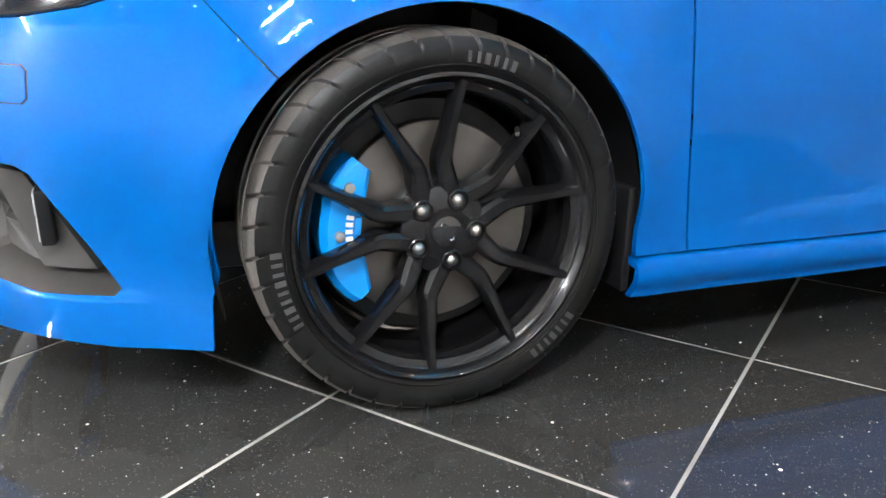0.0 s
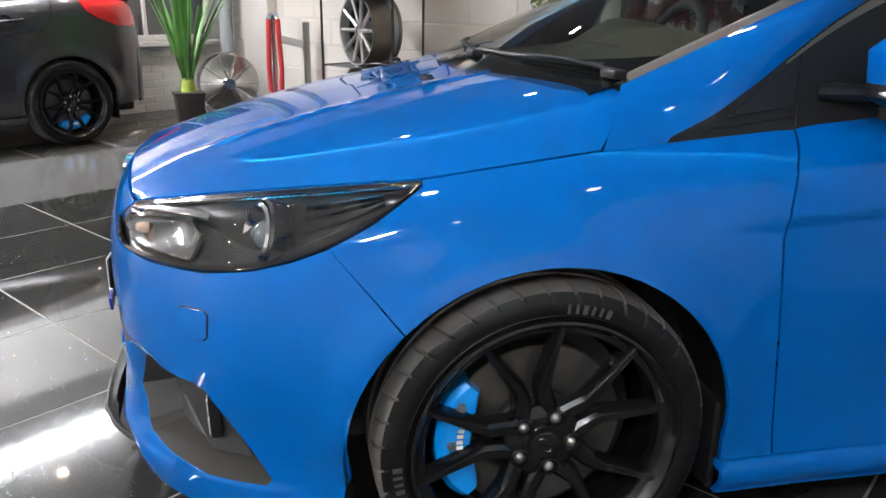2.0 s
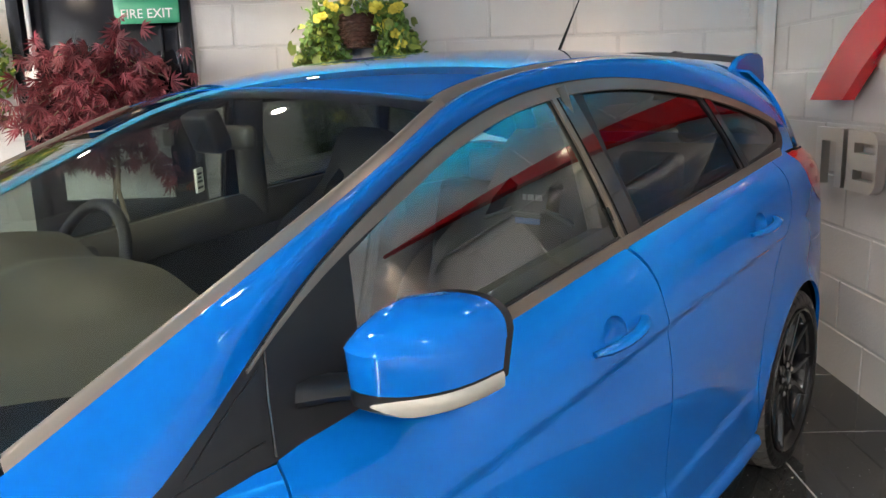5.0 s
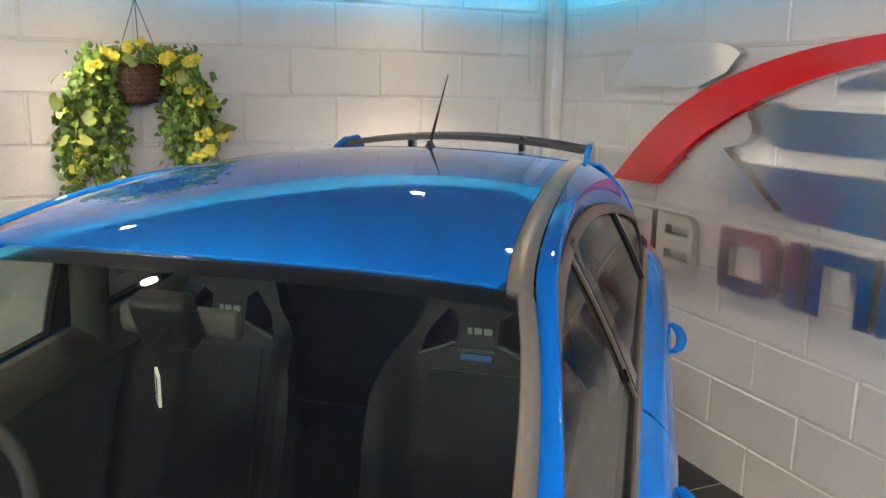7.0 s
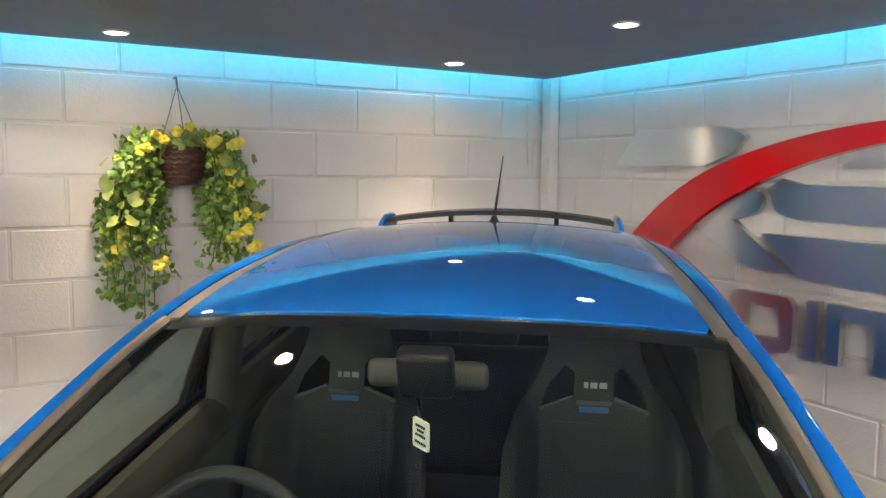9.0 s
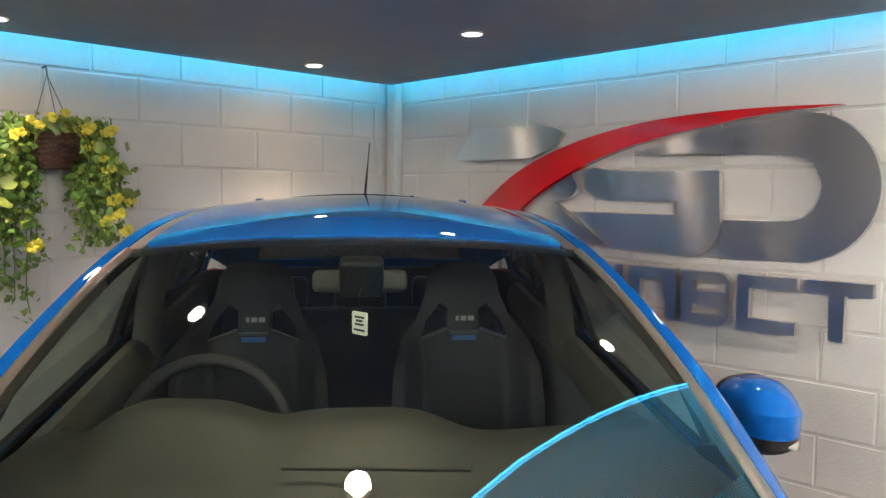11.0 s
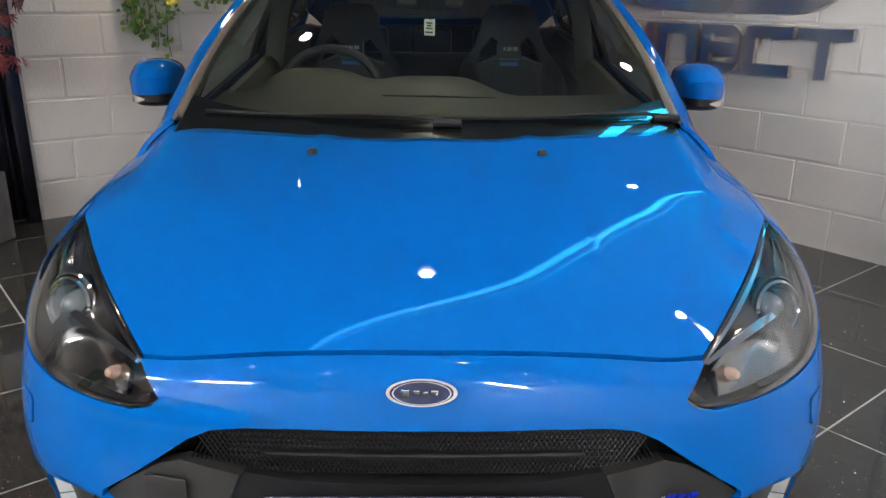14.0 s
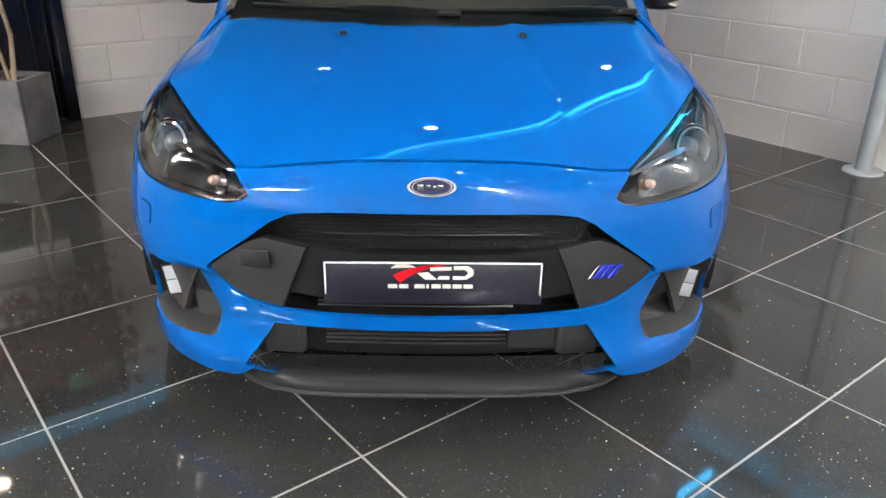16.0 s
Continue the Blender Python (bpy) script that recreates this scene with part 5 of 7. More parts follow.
lower = new("lower_intake")
lower.parent = car
lows = [(s * 0.995, z) for s, z in LOW]
patch("intake_back", lows, set_back(0.12), TRIM, lower, h=0.06, thick=0, centre=(0, 1, 0.4))
mesh_sheet("lower_mesh", 0.210, 0.262, 0.40, 0.45, -0.865, 0.008, lower)
for k in range(6):
    part("cooler_tube", tube([(x, -0.80 + 0.1 * x * x, 0.262 + 0.0125 * k) for x in np.linspace(-0.27, 0.19, 9)], 0.0042, 8, flat=0.6), PLASTIC, lower)
part("cooler_cover", box(0.265, -0.795, 0.293, 0.14, 0.02, 0.085, 0.004), PLASTIC, lower)
for sg in (1, -1):
    part("side_duct", box(sg * 0.375, -0.79, 0.285, 0.10, 0.03, 0.10, 0.006, Matrix.Rotation(sg * 0.15, 3, "Z")), PLASTIC, lower)
for sg in (1, -1):
    part("cooler_frame", box(sg * 0.325, -0.805, 0.295, 0.018, 0.02, 0.10, 0.003), PLASTIC, lower)


def splitter_fn(V):
    t = V[:, 1]
    x = V[:, 0] * (0.90 + 0.06 * np.clip(t, 0, 1))
    yb = np.interp(np.abs(x), [0, 0.2, 0.36, 0.43, 0.505], [-0.868, -0.864, -0.838, -0.800, -0.755])
    yo = np.interp(np.abs(x), [0, 0.2, 0.33, 0.40, 0.45, 0.505], [-0.918, -0.914, -0.898, -0.868, -0.826, -0.772])
    z0 = np.interp(np.abs(x), [0, 0.36, 0.42, 0.47, 0.505], [0.182, 0.178, 0.168, 0.160, 0.158])
    k = np.sin(np.clip(t, 0, 1) * np.pi / 2)
    zb = np.interp(np.abs(x), [0, 0.38, 0.43, 0.505], [0.228, 0.222, 0.186, 0.170])
    return np.stack([x, yb + (yo - yb) * k, zb + (z0 - zb) * (1 - np.cos(np.clip(t, 0, 1) * np.pi / 2))], 1)


patch("splitter", [(-0.505, 0), (0.505, 0), (0.505, 1), (-0.505, 1)], splitter_fn, TRIM, car, h=0.05, thick=0.012, out=(0, -1, 0.6), label="charcoal plastic front splitter")
part("splitter_lip", tube([tuple(splitter_fn(np.array([[x, 1.0]]))[0]) for x in np.linspace(-0.505, 0.505, 33)], 0.006, 8), PLASTIC, car, "grey lower lip, lighter than the splitter")

plate = new("show_plate")
plate.parent = car
tilt = Matrix.Rotation(radians(-3), 3, "X")
part("plate_board", box(0.002, -0.872, 0.470, 0.520, 0.005, 0.111, 0.004, tilt), PLATEDARK, plate, "dark navy show plate")
bm = bmesh.new()
for x, z, sx_, sz_ in ((0.002, 0.5225, 0.512, 0.004), (0.002, 0.4185, 0.512, 0.004), (-0.253, 0.4705, 0.004, 0.104), (0.257, 0.4705, 0.004, 0.104)):
    add_box(bm, x, -0.8752, z, sx_, 0.0016, sz_)
part("plate_border", bm, WHITEPAINT, plate, "white plate border", smooth=False)


def plate_shape(name, polys, mat, z0=0.0, lab="", y=-0.8752):
    bm = bmesh.new()
    for poly in polys:
        f = bm.faces.new([bm.verts.new((x, y, z)) for x, z in poly])
        r = bmesh.ops.extrude_face_region(bm, geom=[f])
        bmesh.ops.translate(bm, verts=[g for g in r["geom"] if isinstance(g, bmesh.types.BMVert)], vec=(0, 0.003, 0))
    return part(name, bm, mat, plate, lab, smooth=False)


def bow(x0, z0, x1, z1, w0, w1, lift, n=10):
    """A tapering curved swoosh from one end to the other."""
    up, lo = [], []
    for i in range(n + 1):
        t = i / n
        x, z = x0 + (x1 - x0) * t, z0 + (z1 - z0) * t + lift * math.sin(math.pi * t * 0.5 + 0) * (1 - t) * 2
        wd = w0 + (w1 - w0) * t
        up.append((x - wd * 0.4 * (1 - t), z + wd / 2))
        lo.append((x + wd * 0.4 * (1 - t), z - wd / 2))
    return up + lo[::-1]


UPZ = 0.006
plate_shape("plate_swoosh", [bow(-0.085, 0.474 + UPZ, 0.03, 0.512 + UPZ, 0.020, 0.002, 0.012)], SIGNRED, lab="red swoosh")
plate_shape("plate_emblem", [[(x, z + UPZ) for x, z in q] for q in [[(-0.098, 0.503), (-0.085, 0.512), (-0.055, 0.512), (-0.04, 0.505)], [(-0.035, 0.490), (-0.01, 0.492), (0.01, 0.474), (-0.018, 0.474)],
                             [(-0.005, 0.506), (0.045, 0.506), (0.045, 0.498), (-0.005, 0.496)], [(0.015, 0.482), (0.04, 0.482), (0.04, 0.474), (0.012, 0.474)],
                             [(0.05, 0.508), (0.085, 0.508), (0.097, 0.498), (0.097, 0.486), (0.08, 0.474), (0.048, 0.474), (0.048, 0.482), (0.076, 0.482), (0.083, 0.488), (0.083, 0.494), (0.076, 0.499), (0.05, 0.499)]]], PLATEWHITE, lab="cream emblem shapes")
for x, w in ((-0.105, 0.022), (-0.079, 0.022), (-0.042, 0.024), (-0.014, 0.006), (-0.002, 0.022), (0.024, 0.02), (0.048, 0.022), (0.074, 0.022)):
    plate_shape("printed_bar", [[(x, 0.444), (x + w, 0.444), (x + w, 0.467), (x, 0.467)]], PLATEWHITE, lab="white printed bar")
for i in range(11):
    x = -0.055 + i * 0.011
    plate_shape("small_printed_bar", [[(x, 0.434), (x + 0.008, 0.434), (x + 0.008, 0.440), (x, 0.440)]], SIGNRED, lab="small red printed bar")

badge = new("grille_badge")
badge.parent = car
for i, (x, col) in enumerate(((0.372, CHROME), (0.384, BADGEBLUE), (0.402, BADGEBLUE), (0.422, BADGEBLUE))):
    wd = 0.006 if i == 0 else 0.014
    poly = [(x, 0.468), (x + wd, 0.468), (x + wd + 0.022, 0.502), (x + 0.022, 0.502)]
    bm = prism(poly, 0.006, 0.0012)
    bm.transform(Matrix.Translation((0.0, -0.838 - 0.0, 0)) @ Matrix.Rotation(radians(8), 4, "Z") @ Matrix.Translation((0.0, -0.052, 0)))
    part("badge_bar", bm, col, badge, "slanted blue badge bars" if i else "slanted chrome badge bar")
part("tow_cover", box(-0.425, -0.832, 0.512, 0.075, 0.006, 0.048, 0.003, Matrix.Rotation(radians(-14), 3, "Z") @ Matrix.Rotation(radians(6), 3, "X")), PLASTIC, grille, "flush tow eye cover")

emb = new("front_emblem")
emb.parent = car
for nm, r0, r1, d, mt in (("emblem_rim", 0.0, 0.059, 0.009, CHROME), ("emblem_field", 0.0, 0.052, 0.0105, NAVY), ("emblem_inner_ring", 0.044, 0.0462, 0.0115, CHROME)):
    pr = [(r0, d), (r1 - 0.003, d), (r1, d - 0.004), (r1, -0.01)] if r0 == 0 else [(r0, d - 0.002), (r0, d), (r1, d), (r1, d - 0.002)]
    bm = lathe(pr, 48)
    bm.transform(Matrix.Translation((-0.003, -0.846, 0.701)) @ Matrix.Rotation(radians(-14), 4, "X") @ Matrix.Rotation(radians(-90), 4, "Z") @ Matrix.Diagonal((1, 1, 0.40, 1)))
    part(nm, bm, mt, emb)
bm = bmesh.new()
for k, (x, w_) in enumerate(((-0.026, 0.014), (-0.008, 0.010), (0.006, 0.008), (0.020, 0.012))):
    add_box(bm, x - 0.003, -0.8585, 0.7035 + (0.002 if k % 2 else 0), w_, 0.002, 0.0085 if k else 0.014, 0.001)
part("emblem_script", bm, CHROME, emb, "small chrome script bars")

# ---------------- door mirrors, handles, aerial, spoiler, wipers ----------------
for sg in (1, -1):
    mr = new("door_mirror")
    mr.parent = car
    # an angular cap: an upright band below a crease, a sloping top that rises to the rear edge
    us = np.linspace(0, 1, 25)
    C = spline3(np.array([(0.829, 0.735, 1.022), (0.828, 0.640, 1.028), (0.837, 0.584, 1.032), (0.868, 0.556, 1.034), (0.918, 0.563, 1.032), (0.958, 0.602, 1.027), (0.980, 0.662, 1.022), (0.985, 0.755, 1.018)]))(us)
    R = spline3(np.array([(0.829, 0.736, 1.024), (0.833, 0.738, 1.052), (0.852, 0.741, 1.068), (0.884, 0.745, 1.076), (0.924, 0.750, 1.077), (0.957, 0.755, 1.070), (0.979, 0.757, 1.052), (0.985, 0.758, 1.022)]))(us)
    mid = np.array([0.907, 0.67, 0])
    Bo = (C - mid) * np.array([0.97, 0.95, 1]) + mid
    Bo[:, 2] = 0.983 - 0.008 * us
    rows3 = [Bo, Bo * 0.35 + C * 0.65 + np.array([0, 0, 0]), C]
    for v in (0.04, 0.15, 0.35, 0.6, 0.8, 0.93, 1.0):
        up = 0.024 * math.sin(math.pi * min(1, v * 1.05)) ** 0.8 if v < 0.95 else 0.0
        rows3.append(C * (1 - v) + R * v + np.array([0, -0.35 * up, up]) * (np.sin(np.pi * us) ** 0.6)[:, None])
    bm = bmesh.new()
    rows = [[bm.verts.new((sg * p[0], p[1], p[2])) for p in r] for r in rows3]
    for A, B in zip(rows, rows[1:]):
        for j in range(24):
            bm.faces.new((A[j], A[j + 1], B[j + 1], B[j]))
    part("mirror_cap", bm, PAINT, mr, "blue mirror cap")
    # black shell below and behind the cap
    bm = bmesh.new()
    Lo = (C - mid) * np.array([0.86, 0.80, 1]) + mid + np.array([0, 0.012, 0])
    Lo[:, 2] = 0.938 + 0.004 * us
    Md = (C - mid) * np.array([0.965, 0.94, 1]) + mid
    Md[:, 2] = 0.958 - 0.004 * us
    Up = (C - mid) * np.array([0.955, 0.93, 1]) + mid
    Up[:, 2] = 0.986 - 0.008 * us
    rows = [[bm.verts.new((sg * p[0], p[1], p[2])) for p in r] for r in (Up, Md, Lo)]
    for A, B in zip(rows, rows[1:]):
        for j in range(24):
            bm.faces.new((A[j], A[j + 1], B[j + 1], B[j]))
    bm.faces.new(rows[-1])
    part("mirror_base", bm, TRIM, mr, "black lower mirror shell")
    bm = bmesh.new()
    k0 = 12
    St = [((C - mid) * np.array([f, f - 0.005, 1]) + mid)[k0:] for f in (0.962, 0.985, 0.985, 0.962)]
    for r, z in zip(St, (0.952, 0.955, 0.972, 0.977)):
        r[:, 2] = z - 0.006 * us[k0:]
        r[:3, 2] += (0.968 - z) * np.array([0.9, 0.4, 0.1])
    rows = [[bm.verts.new((sg * p[0], p[1], p[2])) for p in r] for r in St]
    for A, B in zip(rows, rows[1:]):
        for j in range(24 - k0):
            bm.faces.new((A[j], A[j + 1], B[j + 1], B[j]))
    part("mirror_indicator", bm, INDLENS, mr, "clear indicator strip")
    part("mirror_arm", tube([(sg * 0.752, 0.570, 0.950), (sg * 0.785, 0.598, 0.952), (sg * 0.83, 0.635, 0.955), (sg * 0.90, 0.66, 0.956)], 0.040, 12, taper=[1.25, 1.0, 0.9, 0.7], flat=0.42), TRIM, mr, "black mirror arm")
    bm = bmesh.new()
    ring = [Vector((sg * p[0], p[1] + 0.001, p[2])) for p in R[1:-1]] + [Vector((sg * 0.978, 0.752, 0.962)), Vector((sg * 0.842, 0.735, 0.962))]
    cen = sum(ring, Vector()) / len(ring)
    rows = [[bm.verts.new(cen + (p - cen) * f + Vector((0, dy, 0))) for p in ring] for f, dy in ((1.0, 0.0), (1.03, 0.004), (1.03, 0.014), (0.93, 0.016), (0.93, 0.008))]
    for A, B in zip(rows, rows[1:]):
        for j in range(len(ring)):
            bm.faces.new((A[j], A[(j + 1) % len(ring)], B[(j + 1) % len(ring)], B[j]))
    rim_m = part("mirror_rim", bm, TRIM, mr, "black rim behind the cap")
    bm = bmesh.new()
    bm.faces.new([bm.verts.new(cen + (p - cen) * 0.935 + Vector((0, 0.010, 0))) for p in ring])
    part("mirror_glass", bm, CHROME, mr)
    for y0, y1, z0, z1 in ((1.20, 1.43, 0.842, 0.862), (2.15, 2.37, 0.925, 0.945)):
        hd = new("door_handle")
        hd.parent = car
        pts = []
        for i in range(9):
            f = i / 8
            y, z = y0 + (y1 - y0) * f, z0 + (z1 - z0) * f
            base = shell(np.array([[sy(y), z]]))[0]
            pts.append((sg * (base[0] + 0.006 + 0.026 * math.sin(math.pi * f) ** 0.6), y, z))
        part("grip", tube(pts, 0.016, 12, taper=[0.6, 0.9, 0.95, 1, 1, 1, 1, 0.95, 0.7], flat=0.62), PAINT, hd)
        rows = []
        bm = bmesh.new()
        yc, zc = (y0 + y1) / 2 - 0.01, (z0 + z1) / 2 + 0.004
        for f, dp in ((1.02, 0.0), (0.97, 0.010), (0.85, 0.022), (0.6, 0.030), (0.3, 0.033)):
            ring = shell(np.array([(sy(yc + 0.050 * f * math.cos(2 * math.pi * i / 20)), zc + 0.037 * f * math.sin(2 * math.pi * i / 20)) for i in range(20)]))
            rows.append([bm.verts.new((sg * (p[0] - dp), p[1], p[2])) for p in ring])
        for A, B in zip(rows, rows[1:]):
            for i in range(20):
                bm.faces.new((A[i], A[(i + 1) % 20], B[(i + 1) % 20], B[i]))
        bm.faces.new(rows[-1])
        part("handle_cup", bm, PAINT, hd, "shaded finger recess")
    # quarter-light moulding lines and door edge of the black triangle
    part("frame_joint", tube([(sg * (side_x(y, z) + 0.002), y, z) for y, z in ((0.484, 0.893), (0.498, 0.96), (0.520, 1.035))], 0.0025, 6), GLOSSBLACK, car)

aerial = new("aerial")
aerial.parent = car
part("aerial_foot", lathe([(0.032, 1.462), (0.026, 1.474), (0.014, 1.488), (0.010, 1.50), (0.0, 1.502)], 20, "z"), TRIM, aerial)
aerial.matrix_basis = pose(0.02, 2.52, 0)
part("aerial_mast", tube([(0, 0.0, 1.49), (0.006, 0.045, 1.56), (0.012, 0.09, 1.63), (0.022, 0.155, 1.735)], 0.006, 8, taper=[1, 0.9, 0.55, 0.35]), TRIM, aerial)

sp = new("rear_spoiler")
sp.parent = car


def wing_fn(V):
    x, t = V[:, 0], V[:, 1]
    y = 3.02 + 0.20 * t + 0.02 * np.abs(x)
    z = 1.497 - 0.040 * (x / 0.5) ** 2 - 0.006 * t + 0.018 * np.clip(t - 0.6, 0, 1)
    return np.stack([x, y, z], 1)


patch("blade", [(-0.52, 0), (0.52, 0), (0.52, 1), (-0.52, 1)], wing_fn, TRIM, sp, h=0.06, thick=0.022, label="gloss black spoiler blade")
for sg in (1, -1):
    bm = prism([(2.86, 1.380), (2.96, 1.442), (3.06, 1.468), (3.20, 1.474), (3.255, 1.455), (3.285, 1.380), (3.275, 1.285), (3.16, 1.345), (3.00, 1.380)], 0.022, 0.007)
    bm.transform(Matrix.Translation((sg * 0.532, 0, 0)) @ Matrix.Rotation(radians(90), 4, "Z"))
    part("end_plate", bm, PAINT, sp, "blue spoiler end plate")
for x in (-0.215, 0.265):
    part("stay", box(x, 3.07, 1.462, 0.022, 0.08, 0.06, 0.006), GLOSSBLACK, sp)

for (x0, y0), (x1, y1), (bx0, bx1) in (((-0.09, 0.05), (0.10, 0.085), (-0.60, 0.0)), ((0.16, 0.06), (0.48, 0.16), (0.03, 0.60))):
    wp = new("wiper")
    wp.parent = car

    def on_screen(x, yy, up):
        y = curve_y(x, yy)
        p = top_fn(np.array([[x, y]]))[0]
        return (p[0], p[1], p[2] + up)

    xs = np.linspace(bx0, bx1, 9)
    part("blade", tube([on_screen(x, 0.064 + 0.004 * (i / 8), 0.006) for i, x in enumerate(xs)], 0.0065, 8, flat=0.8), TRIM, wp)
    part("arm", tube([on_screen(x, 0.046 + 0.016 * i / 5, 0.010 + 0.008 * math.sin(math.pi * i / 5)) for i, x in enumerate(np.linspace(bx1 + 0.06, (bx0 + bx1) / 2, 6))], 0.0075, 8, flat=0.6), TRIM, wp)
    part("pivot_cap", box(*on_screen(bx1 + 0.05, 0.045, 0.006), 0.075, 0.03, 0.018, 0.006), TRIM, wp)
cow = [(x, curve_y(x, 0.06)) for x in np.linspace(0, 0.66, 10)] + [(x, curve_y(x, -0.075)) for x in np.linspace(0.655, 0, 10)]
patch("cowl", half_mirror(cow), lambda V: top_fn(V) + np.array([0, 0, -0.022]), TRIM, car, h=0.04, thick=0.02, label="black plastic scuttle panel")
for sg in (1, -1):
    p = hood_fn(np.array([[sg * 0.355, 0.885]]))[0]
    bm = lathe([(0.0, 0.008), (0.010, 0.007), (0.014, 0.003), (0.015, -0.004)], 14, "z")
    bm.transform(Matrix.Translation((sg * 0.272, -0.12, p[2] + 0.002)) @ Matrix.Diagonal((0.8, 1.2, 1, 1)))
    part("washer_jet", bm, TRIM, car, "small black washer jet")

# ---------------- cabin ----------------
bm = bmesh.new()
for sg in (1, -1):
    add_box(bm, sg * 0.70, 1.75, 0.62, 0.03, 3.0, 0.66)
add_box(bm, 0, 1.75, 0.30, 1.4, 3.0, 0.03)
add_box(bm, 0, 3.25, 0.70, 1.4, 0.03, 0.8)
part("cabin_tub", bm, FABRIC, car, smooth=False)
dash_o = [(-0.68, 0.0), (0.68, 0.0), (0.68, 1.0), (-0.68, 1.0)]


def dash_fn(V):
    x, t = V[:, 0], V[:, 1]
    y = 0.12 + 0.32 * x * x + 0.62 * t - 0.12 * x * x
    z = 0.925 + 0.055 * np.sin(np.clip(t, 0, 1) * np.pi * 0.55) - 0.06 * np.clip(t - 0.75, 0, 1) ** 1.2 * 2
    z = z + 0.085 * np.exp(-((x + 0.375) / 0.17) ** 4) * smooth01((t - 0.45) / 0.35) + 0.065 * np.exp(-((x - 0.0) / 0.21) ** 4) * smooth01((t - 0.35) / 0.4)
    return np.stack([x, y, z], 1)


patch("dashboard", dash_o, dash_fn, DASH, car, h=0.03, thick=0.22, label="grey-brown soft dashboard")
part("dash_vent", box(0.03, 0.40, 1.002, 0.34, 0.006, 0.004, 0.001, Matrix.Rotation(radians(-6), 3, "Z")), TRIM, car)
st = new("steering_wheel")
st.parent = car
st.matrix_basis = pose(-0.345, 0.79, 0.935, 68, 0, 0)
part("wheel_rim", tube([(0.185 * math.cos(2 * math.pi * i / 40), 0.185 * math.sin(2 * math.pi * i / 40), 0) for i in range(40)], 0.016, 10, closed=True), LEATHER, st, "black leather steering rim")
part("wheel_boss", lathe([(0.0, 0.03), (0.06, 0.025), (0.075, 0.0), (0.0, -0.02)], 24, "z"), LEATHER, st)
for a in (0, 180, 270):
    part("wheel_spoke", tube([(0.05 * math.cos(radians(a)), 0.05 * math.sin(radians(a)), 0), (0.18 * math.cos(radians(a)), 0.18 * math.sin(radians(a)), 0)], 0.02, 8, flat=0.5), LEATHER, st)


def make_seat(x0):
    seat = new("bucket_seat")
    seat.parent = car
    h = [(0.0, 0.42), (0.24, 0.42), (0.255, 0.60), (0.262, 0.78), (0.255, 0.90), (0.225, 0.985), (0.165, 1.06), (0.135, 1.14), (0.125, 1.20), (0.09, 1.245), (0.0, 1.25)]
    hole = [(0.055, 1.020), (0.055, 1.085), (0.085, 1.105), (0.135, 1.045), (0.155, 0.985), (0.11, 1.0)]

    def fn(V):
        x, z = V[:, 0], V[:, 1]
        y = 1.60 + (z - 0.45) * 0.30 + 0.05 * np.clip((z - 1.05) / 0.2, 0, 1) * 0
        bol = 0.10 * smooth01((np.abs(x) - 0.13) / 0.11) * smooth01((1.03 - z) / 0.12)
        return np.stack([x + x0, y - bol, z], 1)

    patch("backrest", h + [(-x, z) for x, z in h[-2:0:-1]], fn, LEATHER, seat, holes=[hole, [(-x, z) for x, z in hole[::-1]]], h=0.025, thick=0.07, out=(0, -1, 0.3))
    cen = [(-0.13, 0.45), (0.13, 0.45), (0.12, 0.95), (-0.12, 0.95)]
    patch("back_panel", cen, lambda V: fn(V) - np.array([0, 0.012, 0]), FABRIC, seat, h=0.05, thick=0.012, out=(0, -1, 0.3))
    for sg in (1, -1):
        part("hole_trim", tube([tuple(fn(np.array([[sg * x, z]]))[0] + np.array([0, -0.004, 0])) for x, z in ((0.06, 1.018), (0.11, 0.998), (0.155, 0.983))], 0.006, 8), SEATTRIM, seat, "grey satin harness slot edge")
    bm = box(x0, 1.42, 0.45, 0.46, 0.50, 0.14, 0.05, None, 3)
    part("cushion", bm, FABRIC, seat)
    bm = bmesh.new()
    for k, (dx, w) in enumerate(((-0.030, 0.012), (-0.012, 0.020), (0.014, 0.022))):
        p = fn(np.array([[dx + w / 2, 1.052]]))[0]
        add_box(bm, p[0] + 0.002, p[1] - 0.004, 1.052, w, 0.003, 0.017, 0)
    part("seat_badge", bm, SEATMARK, seat, "small pale embroidered bars", smooth=False)
    p = fn(np.array([[0.0, 0.985]]))[0]
    part("seat_stripe", box(p[0], p[1] - 0.004, 0.985, 0.085, 0.004, 0.018, 0.002), SEATBLUE, seat, "blue stitched band")
    part("seat_frame_bar", box(p[0], p[1] - 0.006, 1.005, 0.10, 0.01, 0.012, 0.003), SEATTRIM, seat)
    return seat


make_seat(-0.37)
make_seat(0.37)
bm = bmesh.new()
add_box(bm, 0, 2.55, 0.72, 1.25, 0.14, 0.52, 0.05, Matrix.Rotation(radians(-14), 3, "X"), 3)
for x in (-0.36, 0, 0.36):
    add_box(bm, x, 2.62, 1.04, 0.24, 0.09, 0.15, 0.03, None, 3)
part("rear_bench", bm, FABRIC, car)
im = new("interior_mirror")
im.parent = car
part("mirror_shell", box(0.0, 1.00, 1.274, 0.240, 0.035, 0.058, 0.018, None, 3), DASH, im, "grey back of the mirror")
part("mirror_stem", tube([(0, 0.985, 1.285), (0, 0.955, 1.335)], 0.012, 8), TRIM, im)
part("sensor_box", box(0.004, 0.955, 1.290, 0.108, 0.05, 0.10, 0.014, Matrix.Rotation(radians(22), 3, "X"), 3), TRIM, im, "black sensor housing")
